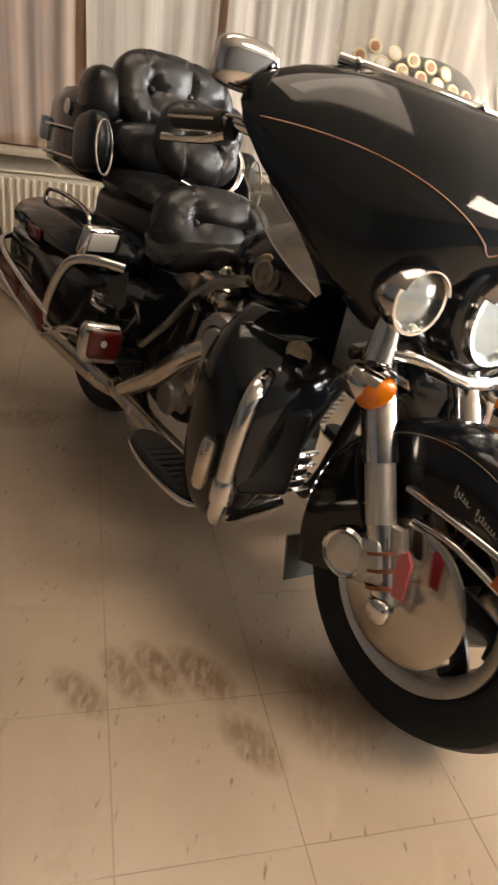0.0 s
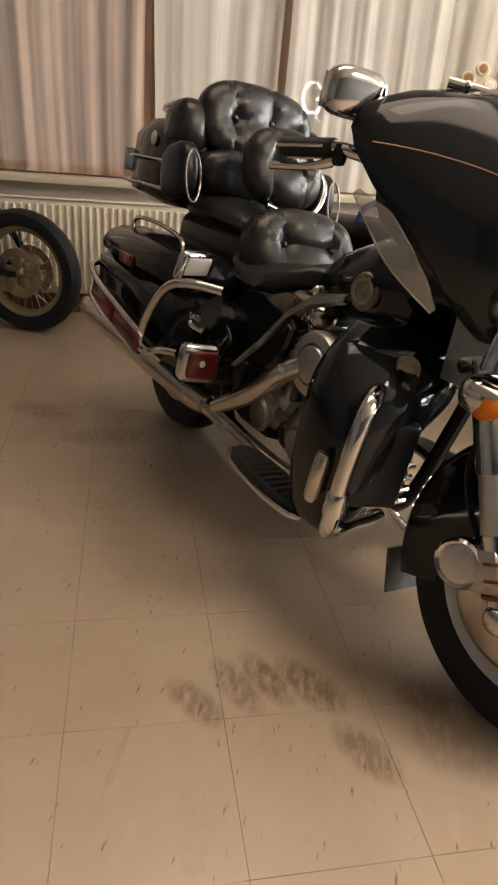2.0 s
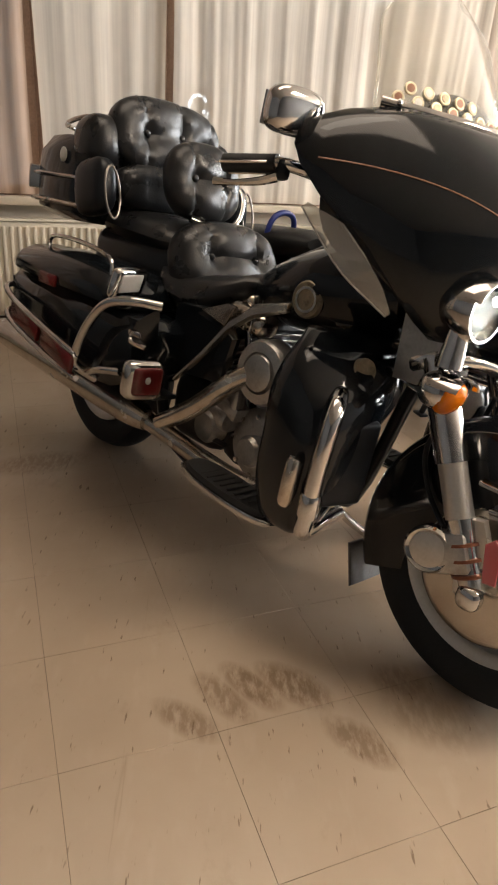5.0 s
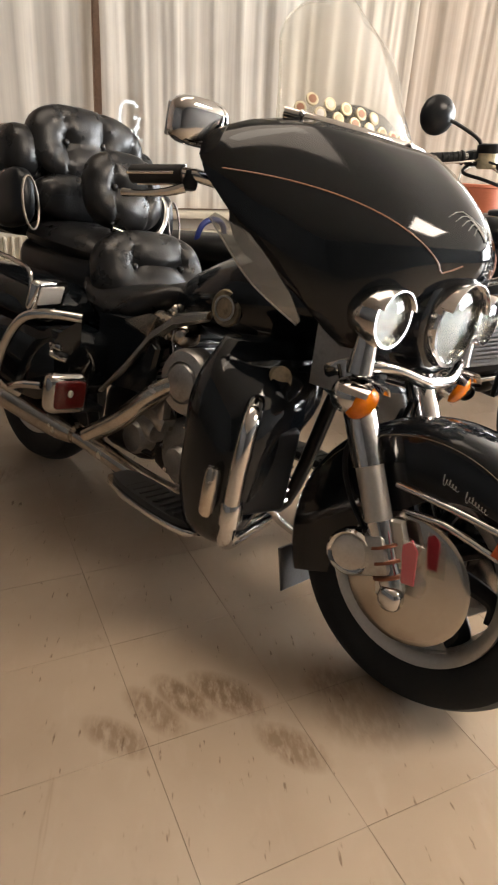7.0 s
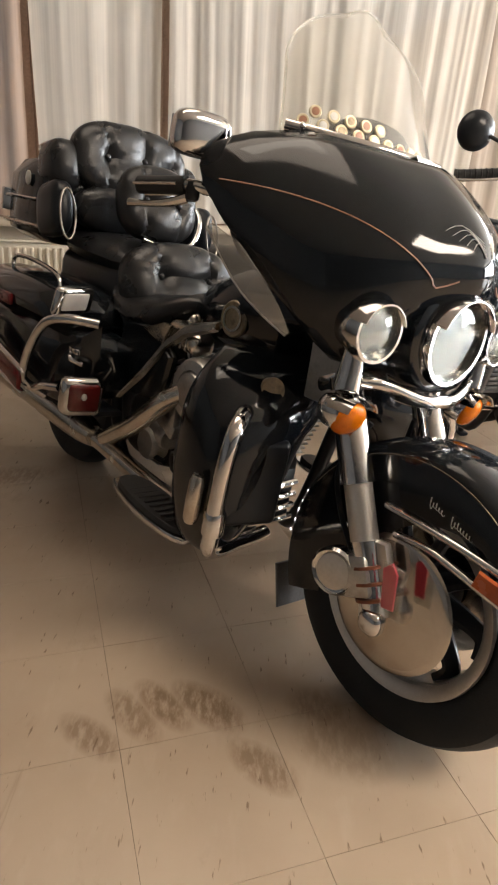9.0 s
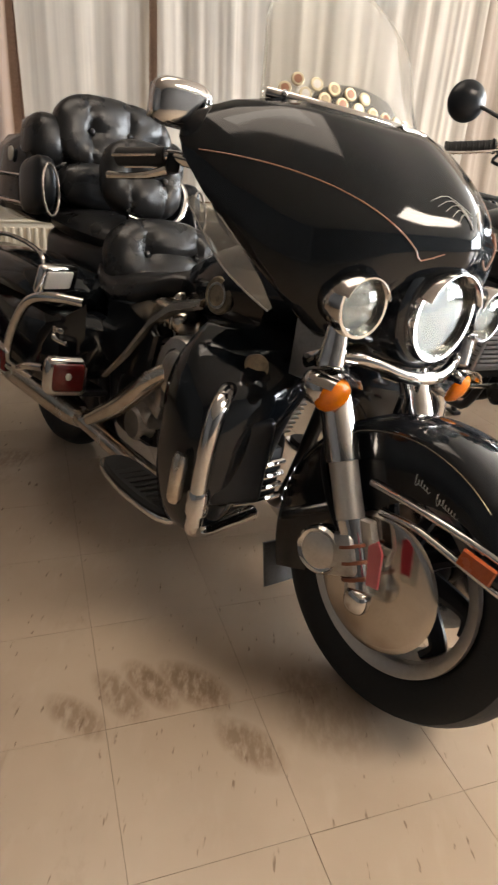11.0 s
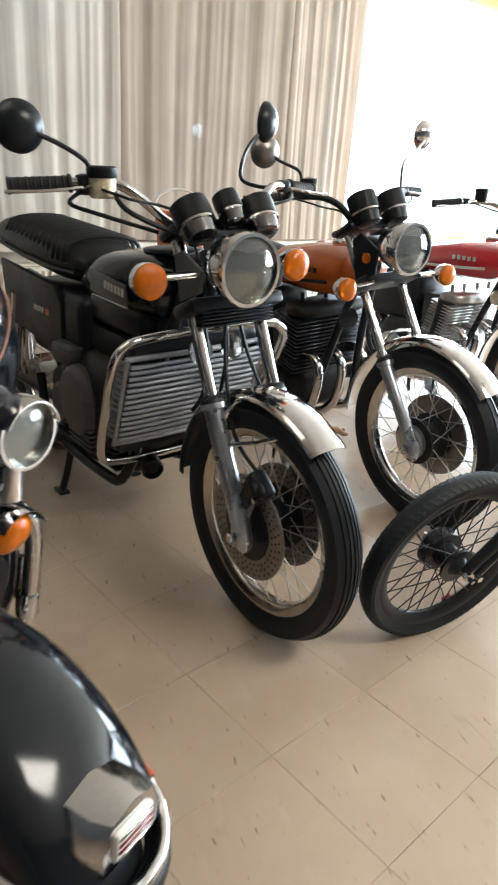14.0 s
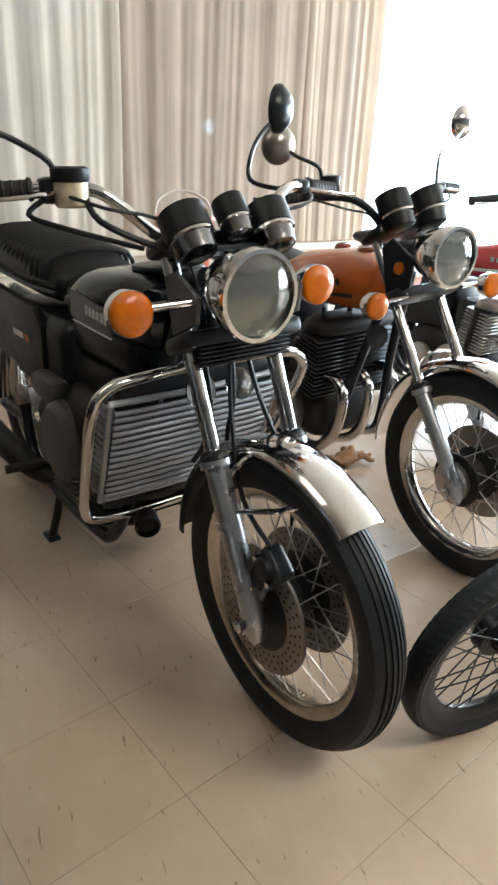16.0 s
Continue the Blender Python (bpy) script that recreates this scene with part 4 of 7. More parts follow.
part("lamp_bar", tube([(-0.29, -0.20, 0.705), (-0.235, -0.14, 0.712), (-0.205, -0.06, 0.69), (-0.20, 0, 0.685), (-0.205, 0.06, 0.69), (-0.235, 0.14, 0.712), (-0.29, 0.20, 0.705)], 0.013, 12), CHROME, tourer, "chrome spotlamp bar")
for s in (-1, 1):
    round_lamp(tourer, (-0.228, s * 0.195, 0.808), (1, s * 0.05, -0.05), 0.053, 0.080, CHROME, "spotlamp", "chrome round spotlamp with a small peak", 0.022)
    part("lamp_post", tube([(-0.260, s * 0.198, 0.775), (-0.262, s * 0.198, 0.70)], [0.02, 0.026], 12, 1), CHROME, tourer)
    t = part("turn_signal", ball((-0.268, s * 0.195, 0.655), (0.040, 0.043, 0.036), 2.3), CHROME, tourer, "chrome bullet turn signal")
    part("lens", lathe([(0.036, 0.0), (0.0355, 0.005), (0.032, 0.011), (0.022, 0.017), (0.003, 0.020)], (-0.246, s * 0.195, 0.646), (0.90, s * 0.15, -0.40), 32), ORANGE_LENS, t, "amber plastic lens")
    part("peak", loft([[Vector((-0.275 + dx, s * 0.195 + 0.045 * k * math.cos(a), 0.650 + 0.042 * k * math.sin(a))) for a in [radians(v) for v in range(20, 161, 14)]] for dx, k in ((0.0, 1.0), (0.03, 1.02), (0.062, 0.96), (0.060, 0.92), (0.03, 0.97))], False, False), CHROME, t)
round_lamp(tourer, (-0.200, 0, 0.805), (1, 0, -0.06), 0.084, 0.10, CHROME, "headlamp", "large chrome headlamp with a peaked bezel", 0.030)
part("headlamp_nacelle", lathe([(0.115, -0.15), (0.117, -0.05), (0.108, -0.012), (0.098, -0.006)], (-0.200, 0, 0.805), (1, 0, -0.06), 36), BLACK_PAINT, tourer)


# fairing: a batwing shell that turns with the fork
def fair_x(y, z):
    crest = 0.018 * math.exp(-(y / 0.06) ** 2)
    y *= 0.84
    return -0.175 - 2.1 * y * y - 17.0 * y ** 4 - 3.9 * max(0, z - 0.91) ** 2 - 1.6 * max(0, 0.91 - z) ** 2 + crest - 0.10 * max(0, z - 0.91) - 0.06 * math.exp(-(y / 0.11) ** 2 - ((z - 0.79) / 0.09) ** 2)


def fair_half(z):
    table = ((0.735, 0.185), (0.76, 0.220), (0.80, 0.258), (0.85, 0.296), (0.90, 0.325), (0.95, 0.345), (1.0, 0.355), (1.04, 0.352), (1.075, 0.335), (1.10, 0.30), (1.118, 0.26), (1.125, 0.22))
    for (z0, w0), (z1, w1) in zip(table, table[1:]):
        if z <= z1:
            return w0 + (w1 - w0) * (z - z0) / (z1 - z0)
    return table[-1][1]


def fairing():
    nz, ny = 26, 40
    front = []
    for i in range(nz + 1):
        zn = 0.735 + 0.39 * i / nz
        w = fair_half(zn)
        row = []
        for j in range(ny + 1):
            s = -1 + 2 * j / ny
            edge = max(0.0, abs(s) - 0.86) / 0.14
            z = zn - 0.018 * (1 - s * s) * (i / nz) ** 2
            row.append(Vector((fair_x(s * w, z) - 0.025 * edge ** 2, s * w, z)))
        front.append(row)
    vs = [v for r in front for v in r]
    k = len(vs)
    vs += [v + Vector((-0.012, 0, 0)) * 1 for v in vs]
    w = ny + 1
    fs = []
    for i in range(nz):
        for j in range(ny):
            a = i * w + j
            fs.append((a, a + 1, a + 1 + w, a + w))
            fs.append((k + a, k + a + w, k + a + 1 + w, k + a + 1))
    rim = [(0, j) for j in range(ny)] + [(i, ny) for i in range(nz)] + [(nz, j) for j in range(ny, 0, -1)] + [(i, 0) for i in range(nz, 0, -1)]
    ids = [i * w + j for i, j in rim]
    for a, b in zip(ids, ids[1:] + ids[:1]):
        fs.append((b, a, k + a, k + b))
    return vs, fs


fair = part("fairing", fairing(), BLACK_PAINT, tourer, "glossy black batwing fairing", 60)
part("inner_fairing", loft([[Vector((-0.60 + 0.02 * math.cos(a * 2), 0.28 * math.cos(a) * k, 0.96 + 0.13 * math.sin(a) * k)) for a in [i * math.tau / 24 for i in range(24)]] for k in (0.9, 1.0)] +
                           [[Vector((-0.46, 0.22 * math.cos(a), 0.96 + 0.12 * math.sin(a))) for a in [i * math.tau / 24 for i in range(24)]]]), PLASTIC_BLACK, fair)
for s in (-1, 1):
    pts = []
    for i in range(18):
        q = i / 17
        y = s * (0.345 - 0.245 * q)
        z = 1.015 - 0.10 * q ** 2.2 - 0.02 * q
        pts.append((fair_x(y, z) + 0.0015 - 0.025 * (max(0.0, abs(y) / fair_half(z) - 0.86) / 0.14) ** 2, y, z))
    pts += [(fair_x(s * 0.06, 0.905) + 0.002, s * 0.06, 0.912)]
    part("pinstripe", tube(pts, 0.0013, 5, 2), GOLD_LINE, fair)
# eagle-like crest on the fairing as a plain raised wing shape
crest = []
for s in (-1, 1):
    for k in range(5):
        y0, y1, z = s * 0.010, s * (0.085 - 0.012 * k), 0.995 - 0.006 * k
        crest.append(tube([(fair_x(y0, z - 0.01) + 0.002, y0, z - 0.012), (fair_x((y0 + y1) / 2, z + 0.012) + 0.002, (y0 + y1) / 2, z + 0.01), (fair_x(y1, z) + 0.002, y1, z - 0.004)], [0.0022, 0.002, 0.0008], 6, 3, 0.4))
part("wing_emblem", join(*crest), SILVER_PRINT, fair, "silver grey winged emblem")


def screen_point(s, h):
    """A point of the windshield: s across from -1 to 1, h up from 0 to 1."""
    w = 0.228 * (1 - 0.12 * min(h, 0.5)) * math.sqrt(1 - (max(0, h - 0.5) / 0.52) ** 2)
    y = s * w
    z = 1.104 + 0.290 * h + 0.018 * s * s * (1 - 2.4 * h)
    return Vector((-0.392 - 0.200 * h - (2.75 - 2.3 * h) * y * y, y, z))


rows = [[screen_point(-1 + 2 * j / 28, math.sin(i / 20 * math.pi / 2)) for j in range(29)] for i in range(21)]
rows += [[v + Vector((-0.004, 0, 0.001)) for v in r] for r in rows[::-1]]
shield = part("windshield", loft(rows + [rows[0]], False, False), CLEAR, tourer, "tall clear plastic windshield", 60)
shield.visible_shadow = False
part("edge_bead", tube([screen_point(-1, math.sin(i / 20 * math.pi / 2)) for i in range(21)] + [screen_point(-1 + 2 * j / 12, 1) for j in range(1, 12)] + [screen_point(1, math.sin(i / 20 * math.pi / 2)) for i in range(20, -1, -1)], 0.003, 6, 1), CLEAR, shield)
part("windshield_trim", tube([screen_point(-1 + 2 * j / 14, 0.0) + Vector((0.014, 0, 0.010)) for j in range(15)], 0.0085, 10, 2, 1.2), CHROME, tourer, "chrome windshield trim")
for s in (-0.93, -0.1, 0.93):
    part("trim_screw", ball(screen_point(s, 0.0) + Vector((0.026, 0, 0.014)), (0.005, 0.007, 0.007)), CHROME, tourer)
# collected pins in the windshield, in two rows
k = 0
for row, count, h0 in ((0, 9, 0.105), (1, 5, 0.185)):
    for i in range(count):
        s = (-0.88 + 0.125 * i) if row == 0 else (-0.80 + 0.125 * i)
        q = screen_point(s, h0 - 0.004 * i)
        pin = part("souvenir_pin", lathe([(0.002, 0.0), (0.0118, 0.0), (0.0127, 0.003), (0.0110, 0.005), (0.002, 0.0045)], q + Vector((0.002, 0, 0)), (1, s * 0.75, 0.35), 16), COIN, tourer, "round enamel souvenir pin on the windshield")
        part("pin_face", lathe([(0.002, 0.0), (0.0078, 0.0), (0.0078, 0.0008), (0.002, 0.0012)], q + Vector((0.002, 0, 0)) + Vector((1, s * 0.75, 0.35)).normalized() * 0.0048, (1, s * 0.75, 0.35), 12), (GOLD_LINE, WHITE_PLASTIC, BRONZE)[k % 3], pin)
        k += 1
part("dash_speaker_hump", ball((-0.50, -0.02, 1.125), (0.06, 0.11, 0.06), 2.4), PLASTIC_BLACK, fair)

# handlebar, grips, levers, mirrors
for s in (-1, 1):
    part("handlebar", tube([(-0.52, s * 0.10, 0.93), (-0.56, s * 0.22, 0.975), (-0.63, s * 0.33, 1.0), (-0.70, s * 0.375, 0.992)], 0.0125, 10), CHROME, tourer)
    g = part("grip", tube([(-0.645, s * 0.345, 0.999), (-0.745, s * 0.392, 0.987)], 0.0175, 16, 1), GRIP, tourer, "black rubber grip with chrome bands")
    for a in range(3):
        b = a * math.tau / 3 + math.pi
        o = Vector((0, math.cos(b) * 0.019, math.sin(b) * 0.0185))
        part("grip_band", tube([Vector((-0.650, s * 0.348, 0.998)) + o, Vector((-0.741, s * 0.390, 0.987)) + o], 0.0030, 6, 1), CHROME, g)
    part("lever", tube([(-0.640, s * 0.345, 0.975), (-0.665, s * 0.368, 0.962), (-0.705, s * 0.395, 0.953), (-0.745, s * 0.412, 0.950)], [0.010, 0.008, 0.006, 0.008], 8, 4), CHROME, tourer)
    part("switch_housing", box((-0.640, s * 0.334, 0.99), (0.034, 0.030, 0.040), 0.010, (0, 0, s * 26)), SATIN_BLACK, tourer)
    mir = part("mirror", ball((-0.630, s * 0.338, 1.090), (0.032, 0.058, 0.042), 3.4, 28, 16, (0, 6, s * 8)), CHROME, tourer, "chrome rectangular mirror shell")
    part("mirror_glass", box((-0.658, s * 0.341, 1.090), (0.006, 0.09, 0.058), 0.003, (0, 6, s * 8)), REFLECTOR, mir)
    part("mirror_stem", tube([(-0.615, s * 0.310, 1.065), (-0.60, s * 0.30, 1.045), (-0.59, s * 0.29, 1.00)], 0.008, 8), CHROME, mir)
    # clear wind deflectors below the fairing
    rows = []
    for (xo, yo, zo), (xi, yi, zi) in (((-0.558, 0.345, 0.928), (-0.545, 0.343, 0.938)), ((-0.502, 0.338, 0.876), (-0.458, 0.336, 0.911)), ((-0.452, 0.325, 0.829), (-0.415, 0.316, 0.868)),
                                       ((-0.402, 0.300, 0.792), (-0.380, 0.286, 0.815)), ((-0.376, 0.265, 0.765), (-0.368, 0.262, 0.772))):
        rows.append([(xo, s * yo, zo), (xi, s * yi, zi), (xi, s * (yi + 0.003), zi), (xo, s * (yo + 0.003), zo)])
    d = part("wind_deflector", loft(rows), DEFLECTOR, tourer, "clear plastic wind deflector")
    # pale metal line put in for the bright edge of the plastic
    part("edge_bead", tube([r[0] for r in rows], 0.0016, 6, 3), ALLOY_PALE, d)
    d.visible_shadow = False
MOVE[0] = None

# frame, engine and lower bodywork
part("frame", join(tube([(-0.40, 0, 0.78), (-0.50, -0.06, 0.55), (-0.60, -0.08, 0.24), (-0.75, -0.13, 0.20), (-1.15, -0.13, 0.22), (-1.25, -0.13, 0.45)], 0.019, 10),
                   tube([(-0.40, 0, 0.78), (-0.50, 0.06, 0.55), (-0.60, 0.08, 0.24), (-0.75, 0.13, 0.20), (-1.15, 0.13, 0.22), (-1.25, 0.13, 0.45)], 0.019, 10),
                   tube([(-0.38, 0, 0.80), (-0.80, 0, 0.76), (-1.25, 0, 0.60), (-1.55, 0, 0.58)], 0.03, 10)), SATIN_BLACK, tourer)
engine = part("engine", join(box((-0.80, 0, 0.33), (0.34, 0.24, 0.20), 0.06, seg=3), box((-1.10, 0, 0.33), (0.24, 0.22, 0.20), 0.05, seg=3)), DARK_STEEL, tourer)
for ang, x in ((-24, -0.71), (24, -0.87)):
    for i in range(11):
        m = Matrix.Translation((x, 0, 0.42)) @ Matrix.Rotation(radians(-ang), 4, "Y") @ Matrix.Translation((0, 0, 0.02 + 0.016 * i))
        part("cooling_fin", xf(box((0, 0, 0), (0.15, 0.20, 0.006), 0.0025, seg=1), m), ALLOY, engine)
    m = Matrix.Translation((x, 0, 0.42)) @ Matrix.Rotation(radians(-ang), 4, "Y")
    part("cylinder", xf(join(lathe([(0.062, 0), (0.062, 0.19)], n=20, axis=(0, 0, 1)), box((0, 0, 0.225), (0.15, 0.22, 0.075), 0.02)), m), DARK_STEEL, engine)
    part("rocker_cover", xf(box((0, 0, 0.27), (0.145, 0.23, 0.045), 0.018, seg=3), m), CHROME_WARM, engine)
part("cam_cover", join(lathe([(0.10, 0), (0.10, 0.02), (0.085, 0.035), (0.05, 0.04), (0.002, 0.04)], (-0.775, -0.12, 0.345), (0, -1, 0), 28), lathe([(0.04, 0), (0.042, 0.03), (0.034, 0.04), (0.002, 0.042)], (-0.765, -0.155, 0.338), (0, -1, 0), 24)), ALLOY, engine, "worn alloy timing cover")
for i in range(8):
    a = i * math.tau / 8
    part("cover_bolt", lathe([(0.007, 0), (0.007, 0.008), (0.001, 0.009)], (-0.775 + 0.080 * math.cos(a), -0.155, 0.345 + 0.080 * math.sin(a)), (0, -1, 0), 6), CHROME, engine)
part("oil_line", tube([(-0.90, -0.16, 0.47), (-0.94, -0.185, 0.44), (-0.97, -0.18, 0.38), (-0.92, -0.19, 0.33), (-0.86, -0.18, 0.32)], 0.008, 8), PLASTIC_BLACK, engine)
part("oil_filter", lathe([(0.036, 0.0), (0.038, 0.008), (0.038, 0.06), (0.030, 0.072), (0.002, 0.074)], (-0.60, -0.10, 0.315), (0.9, -0.4, 0), 24), CHROME, engine)
part("engine_bracket", join(box((-0.885, -0.185, 0.505), (0.07, 0.02, 0.03), 0.006, (0, 30, 0)), box((-0.845, -0.175, 0.455), (0.03, 0.03, 0.07), 0.008)), ALLOY, engine)
part("starter", join(lathe([(0.036, 0), (0.036, 0.12), (0.03, 0.13), (0.002, 0.13)], (-0.99, -0.15, 0.405), (0.8, -0.1, -0.15), 20), lathe([(0.045, -0.02), (0.045, 0.02), (0.038, 0.03), (0.002, 0.03)], (-0.93, -0.175, 0.35), (0, -1, 0), 24), box((-0.89, -0.165, 0.43), (0.13, 0.05, 0.045), 0.012, (0, 20, 0))), ALLOY, engine)
for x in (-0.80, -0.85, -0.74):
    part("pushrod_tube", rod((x, -0.125, 0.40), (x + (0.05 if x > -0.8 else -0.05), -0.125, 0.62), 0.010, 10), CHROME, engine)
air = part("air_cleaner", lathe([(0.075, 0.0), (0.082, 0.012), (0.082, 0.055), (0.075, 0.066), (0.052, 0.070), (0.050, 0.062), (0.002, 0.060)], (-0.758, -0.140, 0.548), (0.05, -1, 0), 36), ALLOY, engine, "round worn alloy air cleaner cover")
part("cover_ring", lathe([(0.050, 0.062), (0.044, 0.074), (0.030, 0.078), (0.002, 0.078)], (-0.758, -0.140, 0.548), (0.05, -1, 0), 28), ALLOY, air)
part("coil_cover", box((-0.87, -0.145, 0.655), (0.145, 0.07, 0.06), 0.022, (0, 8, 0), 3), CHROME_WARM, engine)
for i in range(4):
    part("ignition_rib", box((-0.905 + 0.024 * i, -0.182, 0.655), (0.006, 0.008, 0.05), 0.002, (0, 8, 0)), CHROME, engine)
part("trim_strut", loft([[Vector(p) + Vector((0, dy, dz)) for dy, dz in ((0, -w), (-0.012, -w * 0.5), (-0.012, w * 0.5), (0, w), (0.008, 0))] for p, w in (((-1.035, -0.235, 0.455), 0.006), ((-0.96, -0.215, 0.54), 0.012), ((-0.885, -0.20, 0.635), 0.016), ((-0.82, -0.19, 0.685), 0.018), ((-0.72, -0.175, 0.715), 0.012))]), CHROME_WARM, tourer, "curved chrome side trim")
part("trim_spike", slab([(-0.10, -0.012), (0.0, -0.035), (0.03, 0.02), (0.0, 0.022)], 0.012, Matrix.Translation((-0.90, -0.205, 0.665))), CHROME_WARM, tourer)
exh = part("exhaust", tube([(-0.60, -0.13, 0.47), (-0.60, -0.20, 0.36), (-0.66, -0.235, 0.29), (-0.80, -0.25, 0.285), (-1.05, -0.255, 0.305), (-1.25, -0.27, 0.325)], 0.026, 14), CHROME_WARM, tourer, "worn chrome exhaust pipes")
part("heat_shield", tube([(-0.76, -0.17, 0.56), (-0.83, -0.215, 0.505), (-0.93, -0.24, 0.41), (-1.05, -0.26, 0.325)], [0.024, 0.027, 0.027, 0.024], 14), CHROME_WARM, exh)
part("muffler", tube([(-1.10, -0.262, 0.312), (-1.22, -0.27, 0.322), (-1.60, -0.30, 0.35), (-1.93, -0.325, 0.372), (-1.97, -0.328, 0.375)], [0.03, 0.046, 0.048, 0.045, 0.035], 18), CHROME_WARM, exh)
part("muffler", tube([(-1.10, 0.262, 0.312), (-1.22, 0.27, 0.322), (-1.60, 0.30, 0.35), (-1.93, 0.325, 0.372)], [0.03, 0.046, 0.048, 0.045], 16), CHROME_WARM, exh)

def rounded(rows, n=4):
    """A loft through smoothed rings and smooth between them."""
    def ring(r):
        m = len(r)
        p = [Vector(v) for v in r]
        return [0.5 * ((2 * p[i]) + (p[(i + 1) % m] - p[i - 1]) * t + (2 * p[i - 1] - 5 * p[i] + 4 * p[(i + 1) % m] - p[(i + 2) % m]) * t * t + (3 * p[i] - p[i - 1] - 3 * p[(i + 1) % m] + p[(i + 2) % m]) * t ** 3)
                for i in range(m) for t in [k / n for k in range(n)]]
    cols = list(zip(*[ring(r) for r in rows]))
    lines = [spline(c, n) for c in cols]
    return loft([list(r) for r in zip(*lines)])


# leg shields with vents, engine guard
for s in (-1, 1):
    def shield_row(z, x, y0, y1, d, b=1.0):
        return [Vector((x + d * 0.2, s * y0, z)), Vector((x + d, s * (y0 * 0.6 + y1 * 0.4), z)), Vector((x + d * 0.9, s * (y0 * 0.25 + y1 * 0.75), z)), Vector((x, s * y1, z)),
                Vector((x - 0.105 * b, s * (y1 - 0.004), z)), Vector((x - 0.135 * b, s * (y1 - 0.05), z)), Vector((x - 0.06 * b, s * (y0 * 0.5 + y1 * 0.5), z)), Vector((x - 0.05, s * y0, z))]
    sh = part("leg_shield", rounded([shield_row(0.285, -0.475, 0.26, 0.33, 0.02, 0.6), shield_row(0.31, -0.465, 0.235, 0.350, 0.03, 0.8), shield_row(0.40, -0.445, 0.20, 0.370, 0.04), shield_row(0.50, -0.440, 0.165, 0.374, 0.05), shield_row(0.58, -0.450, 0.08, 0.368, 0.06, 0.95),
                                  shield_row(0.64, -0.475, 0.05, 0.350, 0.06, 0.7), shield_row(0.68, -0.505, 0.05, 0.318, 0.05, 0.45), shield_row(0.705, -0.54, 0.06, 0.275, 0.03, 0.3)]), BLACK_PAINT, tourer, "glossy black leg shield", 70)
    part("glove_box_door", box((-0.405, s * 0.268, 0.46), (0.03, 0.12, 0.19), 0.014, (0, 4, s * 14), 3), SATIN_BLACK, sh)
    part("vent_lamp", lathe([(0.024, -0.03), (0.026, 0.0), (0.025, 0.005), (0.019, 0.003), (0.002, 0.006)], (-0.424, s * 0.250, 0.648), (0.90, s * 0.28, 0.20), 24), BRONZE, sh, "round brass vent in the leg shield")
    part("engine_guard", tube([(-0.52, s * 0.255, 0.592), (-0.45, s * 0.285, 0.602), (-0.415, s * 0.322, 0.602), (-0.394, s * 0.352, 0.580), (-0.388, s * 0.366, 0.535), (-0.393, s * 0.370, 0.45), (-0.398, s * 0.366, 0.365), (-0.415, s * 0.345, 0.315), (-0.47, s * 0.22, 0.285), (-0.50, s * 0.12, 0.275)], 0.0175, 14, 5), CHROME, tourer, "chrome engine guard tube")
    part("guard_clamp", lathe([(0.021, -0.025), (0.023, -0.02), (0.023, 0.02), (0.021, 0.025)], (-0.397, s * 0.366, 0.39), (0, 0, 1), 18), CHROME, tourer)
    part("highway_peg", tube([(-0.435, s * 0.388, 0.475), (-0.436, s * 0.390, 0.468), (-0.442, s * 0.390, 0.385), (-0.444, s * 0.390, 0.378)], [0.008, 0.016, 0.016, 0.008], 14, 2), CHROME_WARM, tourer, "chrome folding peg")
    board = part("footboard", xf(slab([(0.16 * math.cos(a) * (1 if math.cos(a) > 0 else 1.05), 0.055 * math.copysign(abs(math.sin(a)) ** 0.6, math.sin(a))) for a in [i * math.tau / 24 for i in range(24)]], 0.014), Matrix.Translation((-0.675, s * 0.315, 0.288)) @ Matrix.Rotation(radians(3), 4, "Y") @ Matrix.Rotation(radians(90), 4, "X")), CHROME, tourer, "rider footboard with a black rubber pad")
    part("pad", xf(slab([(0.145 * math.cos(a), 0.047 * math.copysign(abs(math.sin(a)) ** 0.6, math.sin(a))) for a in [i * math.tau / 24 for i in range(24)]], 0.016), Matrix.Translation((-0.678, s * 0.315, 0.300)) @ Matrix.Rotation(radians(3), 4, "Y") @ Matrix.Rotation(radians(90), 4, "X")), GRIP, board)
    for i in range(9):
        part("pad_rib", box((-0.77 + 0.024 * i, s * 0.315, 0.310), (0.008, 0.07, 0.005), 0.002, (0, 3, 0), 1), GRIP, board)
    part("fork_stay", rod((-0.40, s * 0.12, 0.635), (-0.30, s * 0.17, 0.625), 0.014, 12), CHROME, tourer)
part("oil_cooler", box((-0.570, -0.080, 0.345), (0.05, 0.15, 0.13), 0.010), SATIN_BLACK, tourer)
for i in range(4):
    part("cooler_guard_bar", tube([(-0.570, -0.165, 0.285 + 0.030 * i), (-0.540, -0.155, 0.285 + 0.030 * i), (-0.532, -0.080, 0.285 + 0.030 * i), (-0.540, -0.005, 0.285 + 0.030 * i)], 0.0085, 8), CHROME, tourer)

# fuel tank and seats
def oval(x, y, z, hw, hh, p=2.6, n=22, lean=0.0):
    out = []
    for k in range(n):
        a = k * math.tau / n
        cy, cz = math.copysign(abs(math.cos(a)) ** (2 / p), math.cos(a)), math.copysign(abs(math.sin(a)) ** (2 / p), math.sin(a))
        out.append(Vector((x + lean * hh * cz, y + hw * cy * (1 if cz > -0.2 else 1 + 0.12 * cz), z + hh * cz)))
    return out


